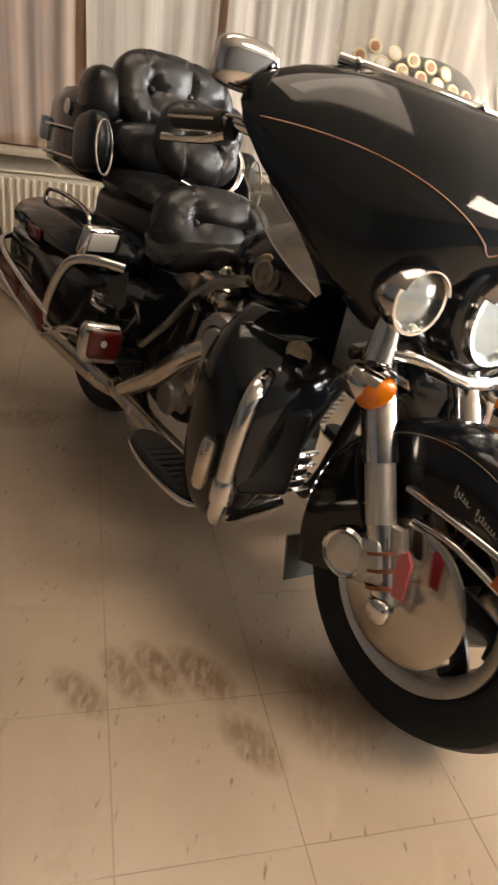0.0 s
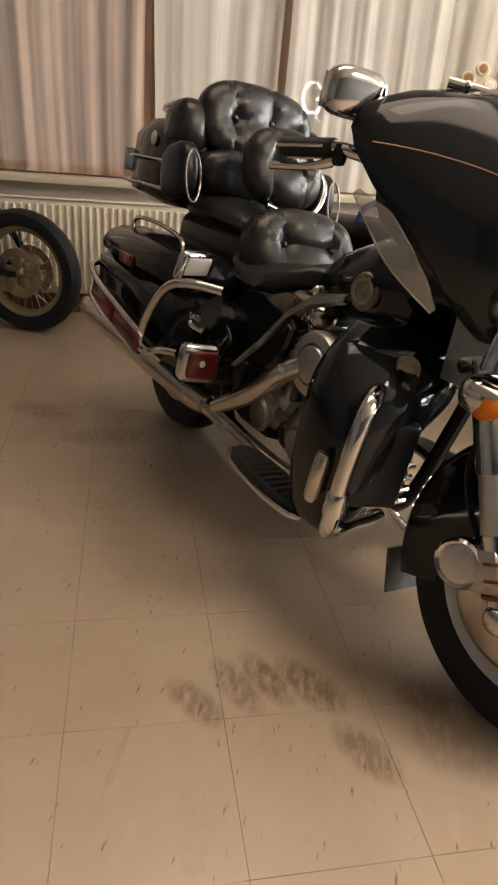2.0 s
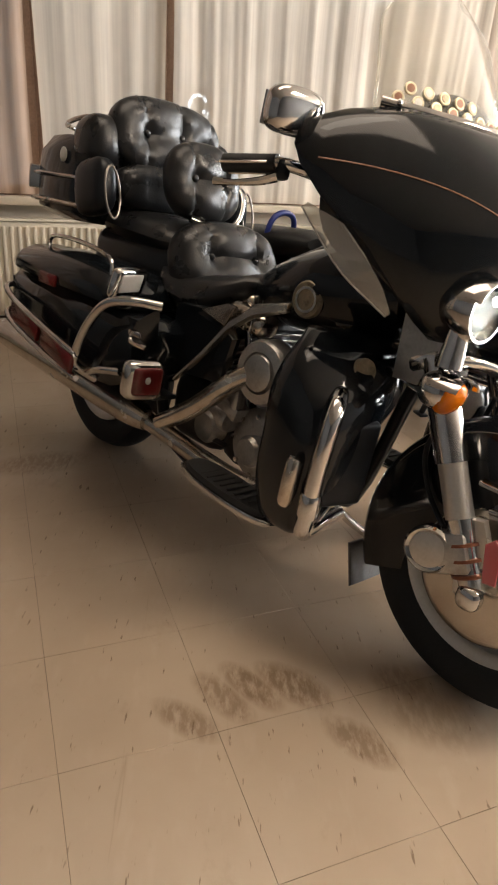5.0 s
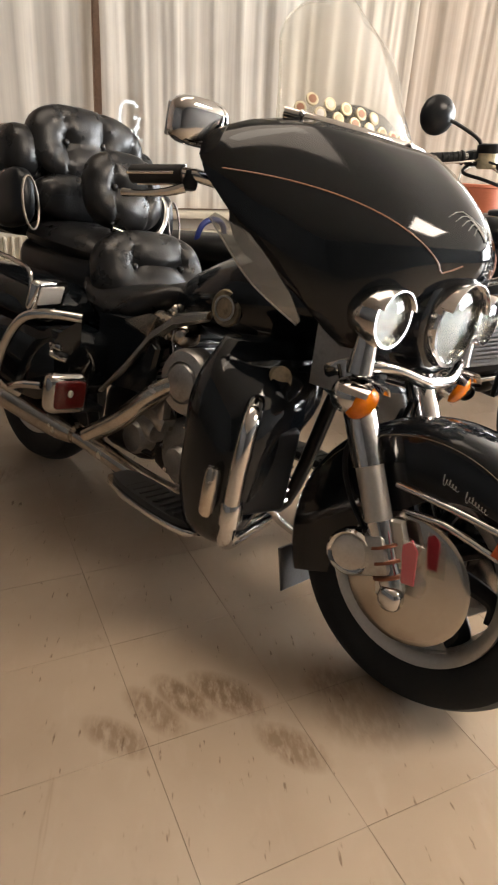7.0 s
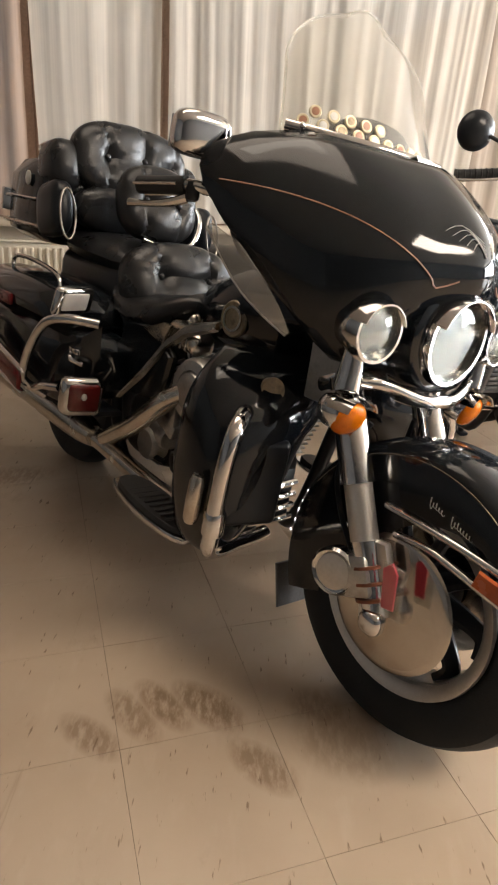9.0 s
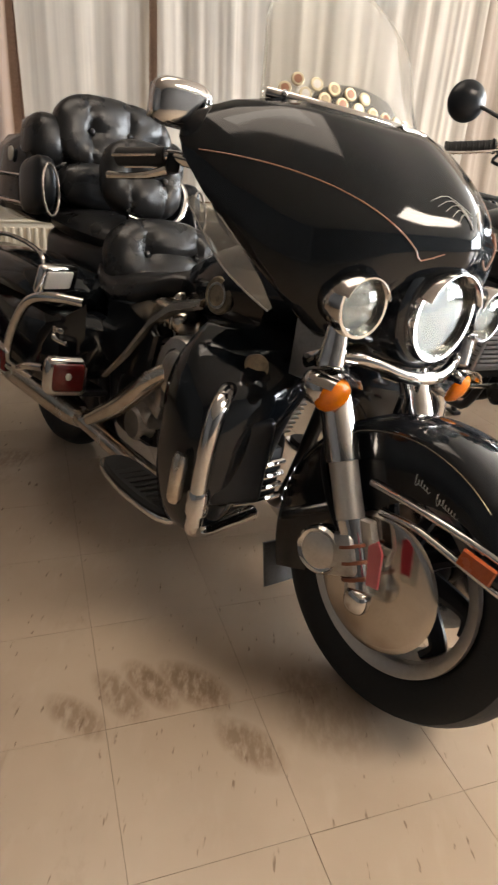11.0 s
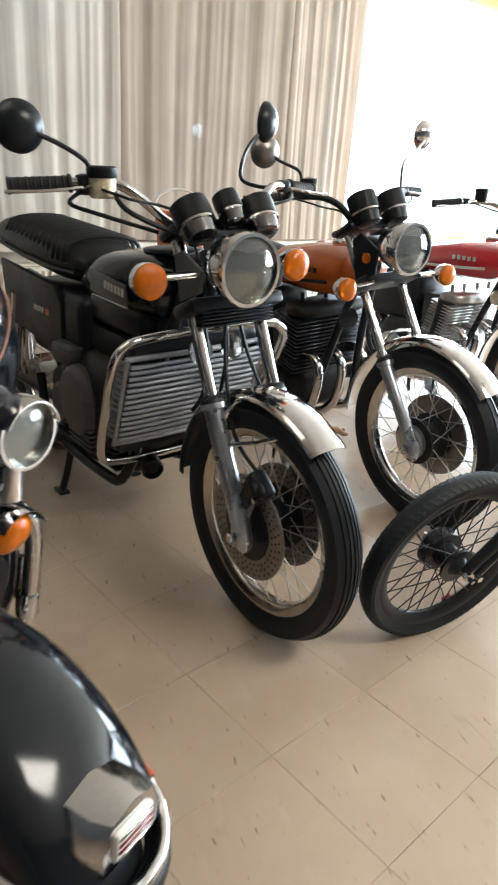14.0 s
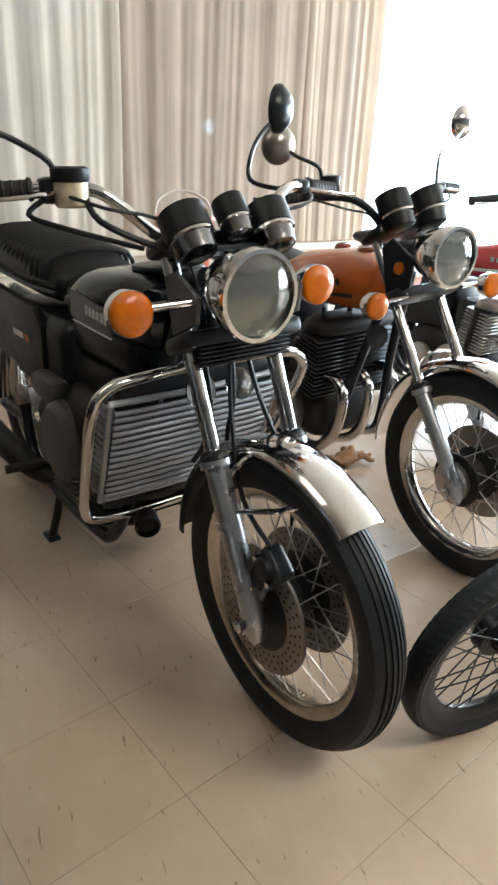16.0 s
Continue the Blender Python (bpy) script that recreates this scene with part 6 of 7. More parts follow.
part("gauge_bracket", join(box((-0.19, 0, 1.02), (0.04, 0.20, 0.012), 0.004), *[rod((-0.19, y, 1.0), (-0.20, y, 1.045), 0.012, 10) for y in (-0.09, 0.0, 0.09)]), SATIN_BLACK, rotary)
part("ignition_key", box((-0.20, 0.045, 1.06), (0.03, 0.004, 0.012), 0.001), CHROME, rotary)
handlebar(rotary, [(-0.29, 0.03, 1.03), (-0.285, 0.10, 1.035), (-0.285, 0.17, 1.085), (-0.30, 0.22, 1.118), (-0.335, 0.29, 1.122), (-0.345, 0.32, 1.12)], (-0.345, 0.315, 1.12), (-0.392, 0.445, 1.112))
res = part("fluid_reservoir", lathe([(0.026, -0.03), (0.03, -0.026), (0.03, 0.012)], (-0.305, -0.262, 1.120), (0, 0, 1), 24), COIN, rotary, "cream brake fluid reservoir with a black cap")
part("cap", lathe([(0.032, 0.012), (0.034, 0.015), (0.034, 0.034), (0.028, 0.038), (0.001, 0.038)], (-0.305, -0.262, 1.120), (0, 0, 1), 24), PLASTIC_BLACK, res)
part("switch_box", box((-0.335, -0.285, 1.118), (0.045, 0.05, 0.045), 0.012), SATIN_BLACK, rotary)
part("brake_line", tube([(-0.30, -0.24, 1.11), (-0.24, -0.24, 1.07), (-0.21, -0.16, 1.03), (-0.19, -0.06, 1.0)], 0.006, 8), PLASTIC_BLACK, rotary)
part("brake_line", tube([(-0.33, -0.30, 1.105), (-0.31, -0.34, 1.08), (-0.25, -0.30, 1.06), (-0.24, -0.16, 1.02)], 0.005, 8), PLASTIC_BLACK, rotary)
round_mirror(rotary, (-0.355, -0.420, 1.228), (-1, 0.1, 0.1), 0.053, [(-0.33, -0.35, 1.20), (-0.312, -0.295, 1.165), (-0.31, -0.285, 1.13)], SATIN_BLACK)
round_mirror(rotary, (-0.455, 0.320, 1.285), (-0.85, -0.5, 0.05), 0.053, [(-0.445, 0.265, 1.235), (-0.435, 0.225, 1.185), (-0.425, 0.215, 1.135), (-0.37, 0.235, 1.118), (-0.318, 0.245, 1.118)], SATIN_BLACK)
# radiator and guard
R0, R1 = Vector((-0.300, 0, 0.695)), Vector((-0.405, 0, 0.445))
rad = part("radiator_core", join(loft([[R0 + Vector((-0.03, y, 0)) for y in (-0.215, 0.215)] + [R0 + Vector((-0.075, y, -0.015)) for y in (0.215, -0.215)], [R1 + Vector((-0.03, y, 0)) for y in (-0.215, 0.215)] + [R1 + Vector((-0.075, y, -0.015)) for y in (0.215, -0.215)]]),
                                 box(R0 + Vector((-0.04, 0, 0.028)), (0.06, 0.40, 0.05), 0.015), box(R1 + Vector((-0.045, 0, -0.025)), (0.06, 0.40, 0.045), 0.015)), SATIN_BLACK, rotary, "black radiator behind silver louvres")
for i in range(14):
    q = R0.lerp(R1, (i + 0.5) / 14)
    part("louvre", tube([q + Vector((-0.05, -0.222, 0.012)), q + Vector((-0.01, -0.212, 0.002)), q + Vector((0.004, -0.17, 0)), q + Vector((0.004, 0.17, 0)), q + Vector((-0.01, 0.212, 0.002)), q + Vector((-0.05, 0.222, 0.012))], 0.0050, 6, 2, 1.35), LOUVRE, rad)
for y in (-0.215, -0.10, 0.0, 0.10, 0.215):
    part("louvre_post", rod(R0 + Vector((-0.012, y, 0.004)), R1 + Vector((-0.012, y, 0)), 0.005, 6), LOUVRE, rad)
for y in (-1, 1):
    part("louvre_frame", tube([R0 + Vector((-0.004, y * 0.222, 0.012)), R0.lerp(R1, 0.5) + Vector((-0.004, y * 0.222, 0)), R1 + Vector((-0.004, y * 0.222, -0.004))], 0.007, 8), LOUVRE, rad)
part("louvre_top", tube([R0 + Vector((-0.012, -0.222, 0.012)), R0 + Vector((0.002, 0, 0.012)), R0 + Vector((-0.012, 0.222, 0.012))], 0.008, 8), LOUVRE, rad)
part("louvre_bottom", tube([R1 + Vector((-0.012, -0.222, -0.006)), R1 + Vector((0.002, 0, -0.006)), R1 + Vector((-0.012, 0.222, -0.006))], 0.008, 8), LOUVRE, rad)
part("crash_bar", tube([(-0.27, 0, 0.775), (-0.265, -0.18, 0.768), (-0.268, -0.245, 0.752), (-0.285, -0.272, 0.70), (-0.37, -0.262, 0.54), (-0.435, -0.250, 0.415), (-0.452, -0.225, 0.375), (-0.455, -0.15, 0.362), (-0.455, 0.0, 0.360), (-0.455, 0.15, 0.362), (-0.452, 0.225, 0.375), (-0.435, 0.250, 0.415), (-0.37, 0.262, 0.54), (-0.285, 0.272, 0.70), (-0.268, 0.245, 0.752), (-0.265, 0.18, 0.768), (-0.27, 0, 0.775)], 0.0125, 12, 4), CHROME, rotary, "chrome tubular crash bar round the radiator")
for s in (-1, 1):
    part("horn", lathe([(0.004, -0.02), (0.02, -0.018), (0.034, 0.0), (0.036, 0.008), (0.03, 0.006), (0.004, 0.010)], (-0.235, s * 0.05, 0.725), (0.9, 0, 0.2), 22), CHROME, rotary, "small chrome horn")
    part("radiator_hose", tube([(-0.24, s * 0.035, 0.80), (-0.225, s * 0.03, 0.70), (-0.25, s * 0.03, 0.60), (-0.27, s * 0.05, 0.55)], 0.006, 8), PLASTIC_BLACK, rotary)
# frame, engine, tank, seat
part("frame", join(*[tube([(-0.30, s * 0.03, 0.92), (-0.40, s * 0.09, 0.60), (-0.50, s * 0.14, 0.30), (-0.62, s * 0.16, 0.25), (-1.05, s * 0.16, 0.27), (-1.15, s * 0.15, 0.45)], 0.017, 10) for s in (-1, 1)],
                   tube([(-0.28, 0, 0.95), (-0.70, 0, 0.84), (-1.10, 0, 0.72), (-1.60, 0, 0.74)], 0.022, 10)), SATIN_BLACK, rotary)
eng = part("engine", join(ball((-0.72, 0, 0.46), (0.24, 0.19, 0.18), 3.5), box((-0.98, 0, 0.38), (0.30, 0.26, 0.22), 0.05, seg=3), box((-0.66, 0, 0.66), (0.30, 0.24, 0.10), 0.03)), DARK_STEEL, rotary)
part("case_cover", join(lathe([(0.12, 0), (0.12, 0.03), (0.10, 0.05), (0.05, 0.055), (0.002, 0.055)], (-0.72, -0.16, 0.47), (0, -1, 0), 32), lathe([(0.075, 0), (0.075, 0.03), (0.06, 0.045), (0.002, 0.045)], (-0.93, -0.13, 0.40), (0, -1, 0), 28), box((-0.82, -0.17, 0.60), (0.16, 0.06, 0.07), 0.02), *[lathe([(0.009, 0), (0.009, 0.012), (0.001, 0.013)], (-0.72 + 0.105 * math.cos(a), -0.185, 0.47 + 0.105 * math.sin(a)), (0, -1, 0), 6) for a in [k * math.tau / 8 for k in range(8)]], *[box((-0.70, -0.19, 0.335 + 0.016 * k), (0.17, 0.03, 0.005), 0.0015, seg=1) for k in range(5)]), SCUFFED, eng, "dull grey oily engine covers")
part("air_box", box((-0.98, 0, 0.66), (0.50, 0.30, 0.26), 0.05, seg=3), SATIN_BLACK, rotary)
part("coolant_tank", box((-0.58, 0, 0.76), (0.36, 0.24, 0.10), 0.03, seg=3), SATIN_BLACK, rotary)
for i in range(8):
    part("cooling_fin", box((-0.60, 0, 0.30 + 0.018 * i), (0.16, 0.34, 0.005), 0.002, seg=1), DARK_STEEL, eng)
for s in (-1, 1):
    part("exhaust", tube([(-0.46, s * 0.07, 0.35), (-0.55, s * 0.09, 0.29), (-0.75, s * 0.10, 0.25), (-0.95, s * 0.15, 0.26), (-1.15, s * 0.21, 0.30), (-1.80, s * 0.25, 0.36)], [0.024, 0.024, 0.024, 0.030, 0.042, 0.046], 14), DARK_STEEL, rotary, "dark twin exhaust")
part("exhaust_scoop", lathe([(0.018, -0.03), (0.030, -0.025), (0.033, 0.02), (0.029, 0.024), (0.025, 0.005), (0.002, 0.0)], (-0.420, -0.100, 0.338), (0.9, -0.3, -0.1), 24), DARK_STEEL, rotary, "dark oval cooling scoop")
MOVE[0] = Matrix.Translation((0, 0, -0.022))
tank = part("fuel_tank", loft([oval(-0.345, 0, 0.875, 0.07, 0.05, 3.4), oval(-0.36, 0, 0.88, 0.125, 0.075, 3.6), oval(-0.42, 0, 0.885, 0.148, 0.085, 3.6), oval(-0.60, 0, 0.880, 0.155, 0.085, 3.4), oval(-0.74, 0, 0.865, 0.135, 0.07, 3.2), oval(-0.84, 0, 0.845, 0.10, 0.04, 3)]), BLACK_PAINT, rotary, "square-shouldered black fuel tank")
for s in (-1, 1):
    pan = part("tank_panel", slab([(-0.115, -0.03), (0.10, -0.036), (0.115, -0.02), (0.10, 0.028), (-0.11, 0.034)], 0.006, Matrix.Translation((-0.53, s * 0.1545, 0.872)) @ Matrix.Rotation(radians(4), 4, "Y"), 0.003), SCUFFED, tank)
    script_bars(pan, "tank_mark", (-0.49, s * 0.1595, 0.876), 0.12, 0.022, SILVER_PRINT, Matrix.Rotation(radians(4), 4, "Y"), 6, "silver maker's mark")
    part("tank_line", tube([(-0.63, s * 0.158, 0.842), (-0.50, s * 0.159, 0.838), (-0.42, s * 0.156, 0.835)], 0.002, 5), SILVER_PRINT, tank)
part("instrument_lid", ball((-0.44, 0, 0.975), (0.085, 0.07, 0.012), 3.0, rot=(0, -3, 0)), SATIN_BLACK, tank)
st = part("seat", loft([oval(-0.78, 0, 0.88, 0.08, 0.03), oval(-0.82, 0, 0.885, 0.125, 0.06), oval(-1.0, 0, 0.895, 0.145, 0.075), oval(-1.3, 0, 0.915, 0.15, 0.075), oval(-1.5, 0, 0.93, 0.14, 0.07), oval(-1.58, 0, 0.935, 0.10, 0.04)]), VINYL, rotary, "black ribbed vinyl dual seat")
for i in range(14):
    x = -0.88 - 0.04 * i
    part("seat_rib", tube([(x, -0.135, 0.90), (x, -0.115, 0.955 + (-x - 0.88) * 0.055), (x, 0, 0.974 + (-x - 0.88) * 0.055), (x, 0.115, 0.955 + (-x - 0.88) * 0.055), (x, 0.135, 0.90)], 0.012, 8, 3, 0.6), VINYL, st)
part("seat_piping", join(*[tube([(-0.82, s * 0.127, 0.872), (-1.0, s * 0.147, 0.875), (-1.3, s * 0.152, 0.895), (-1.5, s * 0.143, 0.912)], 0.006, 6) for s in (-1, 1)]), SATIN_BLACK, st)
MOVE[0] = None
for s in (-1, 1):
    sp = part("side_panel", slab([(-0.40, -0.10), (0.13, -0.12), (0.15, 0.05), (0.10, 0.10), (-0.42, 0.13)], 0.02, Matrix.Translation((-1.02, s * 0.150, 0.70)), 0.01), PLASTIC_BLACK, rotary)
    script_bars(sp, "panel_mark", (-1.03, s * 0.177, 0.71), 0.09, 0.018, SILVER_PRINT, Matrix.Identity(4), 5, "silver and red model mark")
    script_bars(sp, "panel_mark", (-0.955, s * 0.177, 0.71), 0.03, 0.02, PINK_PLASTIC, Matrix.Identity(4), 2, "red model mark")
part("rear_fender", fender_shell((-1.50, 0, 0.33), 0.345, 0.13, 10, 150, 0.01, 24), SATIN_BLACK, rotary)
spoked_wheel(rotary, (-1.50, 0, 0.335), 0.335, 0.105, 0.235, CHROME, 0.07, 0.11, ALLOY, 0, 28, None, "rear_wheel")
part("swing_arm", join(*[tube([(-1.05, s * 0.11, 0.36), (-1.52, s * 0.115, 0.34)], 0.02, 10) for s in (-1, 1)]), SATIN_BLACK, rotary)
for s in (-1, 1):
    part("shock_absorber", tube([(-1.45, s * 0.14, 0.40), (-1.32, s * 0.14, 0.72)], 0.028, 12, 1), CHROME, rotary)
part("centre_stand", join(*[tube([(-1.00, s * 0.10, 0.25), (-1.02, s * 0.13, 0.10), (-1.035, s * 0.15, 0.018)], 0.014, 10) for s in (-1, 1)], *[box((-1.04, s * 0.152, 0.008), (0.07, 0.04, 0.016), 0.005) for s in (-1, 1)], rod((-1.0, -0.11, 0.22), (-1.0, 0.11, 0.22), 0.014)), SATIN_BLACK, rotary, "black centre stand")
for s in (-1, 1):
    part("foot_peg", rod((-0.98, s * 0.17, 0.31), (-0.99, s * 0.28, 0.31), 0.014, 10), GRIP, rotary)


def roadster(m, label, paint, tank_label, fins, pipes, drum, lamp_y, ahead=0.0):
    """A seventies roadster with a teardrop tank, air-cooled engine and chrome fenders."""
    b = thing("roadster", m, label, "motorcycle", "roadsters parked in a row")
    c = Vector((ahead, 0, 0.33))
    w = spoked_wheel(b, c, 0.330, 0.085, 0.250, CHROME, 0.085 if drum else 0.055, 0.09, DARK_STEEL, 2, 36, None, "front_wheel", "chrome spoked front wheel")
    if drum:
        brake_disc(w, c, 0.058, 0.08, 0.148, False)
        part("speedometer_drive", lathe([(0.06, 0), (0.062, 0.02), (0.045, 0.032), (0.002, 0.034)], c + Vector((0, -0.048, 0)), (0, -1, 0), 28), ALLOY, w)
    else:
        brake_disc(w, c, -0.058, 0.08, 0.148, False)
    fork_pair(b, 0.03 + ahead, 0.325, math.degrees(math.atan((0.324 + ahead) / 0.695)), 0.092, 0.60, 1.02, FORK_ALLOY, 0.023)
    part("front_fender", fender_shell(c, 0.350, 0.11, 42, 178, 0.004, 34, 0.0, 0.003, 0.18), CHROME, b, "chrome front fender")
    part("fender_stay", join(tube([(-0.10, -0.085, 0.60), (-0.09, -0.05, 0.68), (-0.09, 0.05, 0.68), (-0.10, 0.085, 0.60)], 0.006, 8, 3)), CHROME, b)
    round_lamp(b, (-0.015, lamp_y, 0.978), (1, 0, -0.03), 0.080, 0.115, CHROME, "headlamp", "round chrome headlamp")
    for s in (-1, 1):
        part("lamp_ear", slab([(-0.05, -0.09), (0.04, -0.04), (0.05, 0.04), (-0.04, 0.09), (-0.08, 0.06)], 0.010, Matrix.Translation((-0.15, s * 0.112, 0.93))), SATIN_BLACK, b)
        turn_signal(b, (-0.11, s * 0.238, 0.855), (1, 0, 0), 0.038, (-0.12, s * 0.11, 0.865))
        part("signal_stalk", rod((-0.14, s * 0.11, 0.862), (-0.14, s * 0.21, 0.857), 0.008, 10), CHROME, b)
        part("ear_reflector", lathe([(0.018, 0.0), (0.018, 0.006), (0.002, 0.008)], (-0.15, s * 0.118, 0.94), (0, s, 0), 16), ORANGE_LENS, b)
        gauge(b, (-0.255, s * 0.066, 1.125), (-0.5, 0, 0.86), 0.050, 0.10, PLASTIC_BLACK)
    handlebar(b, [(-0.24, 0.03, 1.03), (-0.25, 0.09, 1.04), (-0.29, 0.13, 1.10), (-0.33, 0.19, 1.128), (-0.39, 0.28, 1.128), (-0.40, 0.30, 1.128)], (-0.40, 0.295, 1.128), (-0.45, 0.415, 1.118), PLASTIC_BLACK if drum else CHROME)
    rs = part("fluid_reservoir", lathe([(0.026, -0.02), (0.028, 0.02), (0.030, 0.024), (0.030, 0.036), (0.002, 0.04)], (-0.355, -0.215, 1.150), (0, 0, 1), 20), PLASTIC_BLACK, b)
    if drum:
        # a chrome mirror in dull steel: its dark reflection is put into the colour
        round_mirror(b, (-0.425, -0.345, 1.270), (-1, 0.1, 0.1), 0.052, [(-0.40, -0.30, 1.24), (-0.375, -0.25, 1.215), (-0.37, -0.235, 1.19), (-0.37, -0.235, 1.14)], DISC_DULL)
    round_mirror(b, (-0.425, 0.392, 1.325), (-1, -0.1, 0.1), 0.052, [(-0.40, 0.33, 1.27), (-0.375, 0.25, 1.235), (-0.37, 0.235, 1.20), (-0.37, 0.235, 1.14)], CHROME)
    t = part("fuel_tank", loft([oval(-0.27, 0, 0.865, 0.07, 0.05), oval(-0.285, 0, 0.865, 0.115, 0.075), oval(-0.36, 0, 0.862, 0.142, 0.092), oval(-0.52, 0, 0.855, 0.150, 0.095), oval(-0.70, 0, 0.845, 0.128, 0.080), oval(-0.80, 0, 0.83, 0.095, 0.055), oval(-0.83, 0, 0.825, 0.06, 0.03)]), paint, b, tank_label)
    part("filler_cap", lathe([(0.03, 0), (0.034, 0.006), (0.034, 0.018), (0.028, 0.024), (0.002, 0.026)], (-0.42, 0.0, 0.947), (0, 0, 1), 24), CHROME, t)
    for s in (-1, 1):
        part("tank_band", tube([(-0.33, s * 0.140, 0.835), (-0.50, s * 0.152, 0.825), (-0.70, s * 0.132, 0.815)], 0.0035, 6, 4, 2.0), PLASTIC_BLACK if drum else SILVER_PRINT, t)
        script_bars(t, "tank_mark", (-0.45, s * 0.1515, 0.872), 0.15, 0.019, PLASTIC_BLACK if drum else SILVER_PRINT, Matrix.Rotation(radians(2), 4, "Z"), 5, "maker's mark on the tank")
    s2 = part("seat", loft([oval(-0.80, 0, 0.84, 0.08, 0.03), oval(-0.86, 0, 0.85, 0.12, 0.05), oval(-1.1, 0, 0.86, 0.135, 0.06), oval(-1.4, 0, 0.88, 0.13, 0.055), oval(-1.52, 0, 0.885, 0.09, 0.03)]), VINYL, b, "black vinyl dual seat")
    part("frame", join(*[tube([(-0.25, s * 0.03, 0.90), (-0.36, s * 0.07, 0.60), (-0.46, s * 0.12, 0.30), (-0.60, s * 0.14, 0.25), (-1.0, s * 0.14, 0.27), (-1.1, s * 0.13, 0.5)], 0.016, 10) for s in (-1, 1)], tube([(-0.25, 0, 0.92), (-0.7, 0, 0.80), (-1.1, 0, 0.72), (-1.55, 0, 0.74)], 0.02, 10)), SATIN_BLACK, b)
    part("air_box", box((-0.95, 0, 0.62), (0.42, 0.24, 0.26), 0.05, seg=3), SATIN_BLACK, b)
    e = part("engine", join(box((-0.60, 0, 0.55), (0.20, 0.26, 0.26), 0.03), box((-0.70, 0, 0.37), (0.42, 0.30, 0.20), 0.06, seg=3), ball((-0.86, 0, 0.40), (0.14, 0.17, 0.12), 3)), DARK_STEEL, b)
    part("case_cover", join(lathe([(0.095, 0), (0.095, 0.04), (0.08, 0.055), (0.002, 0.058)], (-0.66, -0.14, 0.37), (0, -1, 0), 28), lathe([(0.075, 0), (0.075, 0.04), (0.06, 0.05), (0.002, 0.05)], (-0.85, -0.14, 0.36), (0, -1, 0), 24)), ALLOY, e, "polished alloy engine covers")
    n = len(pipes)
    part("cylinder_head", join(ball((-0.50, 0, 0.47 + 0.016 * fins + 0.012), (0.085, 0.175, 0.034), 3.2), *[rod((-0.50, y, 0.47 + 0.016 * fins + 0.03), (-0.50, y, 0.47 + 0.016 * fins + 0.075), 0.009, 8) for y in pipes]), DARK_STEEL if drum else ALLOY, e)
    for k, y in enumerate(pipes):
        for i in range(fins):
            m2 = Matrix.Translation((-0.56, y, 0.47)) @ Matrix.Rotation(radians(12), 4, "Y") @ Matrix.Translation((0, 0, 0.016 * i))
            part("cooling_fin", xf(box((0, 0, 0), (0.16 - 0.002 * i, 0.116 if n < 4 else 0.085, 0.006), 0.002, seg=1), m2), DARK_STEEL if drum else ALLOY, e)
        part("cylinder", lathe([(0.045, 0), (0.045, 0.016 * fins)], (-0.56, y, 0.47), (0.2, 0, 1), 16), DARK_STEEL, e)
        part("exhaust_pipe", tube([(-0.50, y, 0.52), (-0.43, y, 0.53), (-0.385, y * 1.02, 0.49), (-0.39, y * 1.05, 0.40), (-0.44, y * 1.08, 0.30), (-0.56, y * 1.1, 0.235), (-0.85, y * 1.15, 0.22)], 0.0185, 12), CHROME, b, "chrome exhaust pipe")
    part("muffler", join(*[tube([(-0.85, y, 0.22), (-1.0, y * 1.1, 0.225), (-1.2, y * 1.15, 0.25), (-1.7, y * 1.25, 0.30)], [0.02, 0.028, 0.042, 0.04], 14) for y in (-0.17, 0.17)]), CHROME, b)
    part("horn", lathe([(0.004, -0.02), (0.02, -0.018), (0.036, 0.0), (0.038, 0.008), (0.03, 0.006), (0.004, 0.010)], (-0.30, -0.055, 0.70), (0.9, -0.3, 0.1), 22), BRONZE if not drum else SATIN_BLACK, b)
    part("rear_fender", fender_shell((-1.42, 0, 0.325), 0.345, 0.12, 15, 150, 0.008, 24), CHROME, b)
    spoked_wheel(b, (-1.42, 0, 0.325), 0.325, 0.10, 0.23, CHROME, 0.075, 0.11, ALLOY, 0, 28, None, "rear_wheel")
    part("swing_arm", join(*[tube([(-1.0, s * 0.10, 0.36), (-1.44, s * 0.11, 0.33)], 0.018, 10) for s in (-1, 1)]), SATIN_BLACK, b)
    for s in (-1, 1):
        part("shock_absorber", tube([(-1.38, s * 0.13, 0.38), (-1.26, s * 0.13, 0.70)], 0.026, 12, 1), CHROME, b)
    for s in (-1, 1):
        part("stand_leg", tube([(-0.92, s * 0.10, 0.25), (-0.95, s * 0.13, 0.10), (-0.96, s * 0.15, 0.012)], 0.013, 8), SATIN_BLACK, b)
    part("tail_lamp", join(ball((-1.70, 0, 0.80), (0.05, 0.055, 0.035), 2.5)), RED_LENS, b)
    return b


roadster(bike_pose(2.02, 2.165, -80, 4.5) @ Matrix.Translation((0, -0.045, 0)), "vintage roadster with an orange tank and chrome fenders", ORANGE_PAINT, "orange fuel tank with a dark stripe", 14, (-0.115, 0.0, 0.115), True, -0.055, 0.07)
roadster(bike_pose(2.99, 2.50, -80, 2), "vintage roadster with a red tank and four chrome pipes", RED_PAINT, "metallic red fuel tank", 12, (-0.14, -0.05, 0.05, 0.14), False, 0.0)

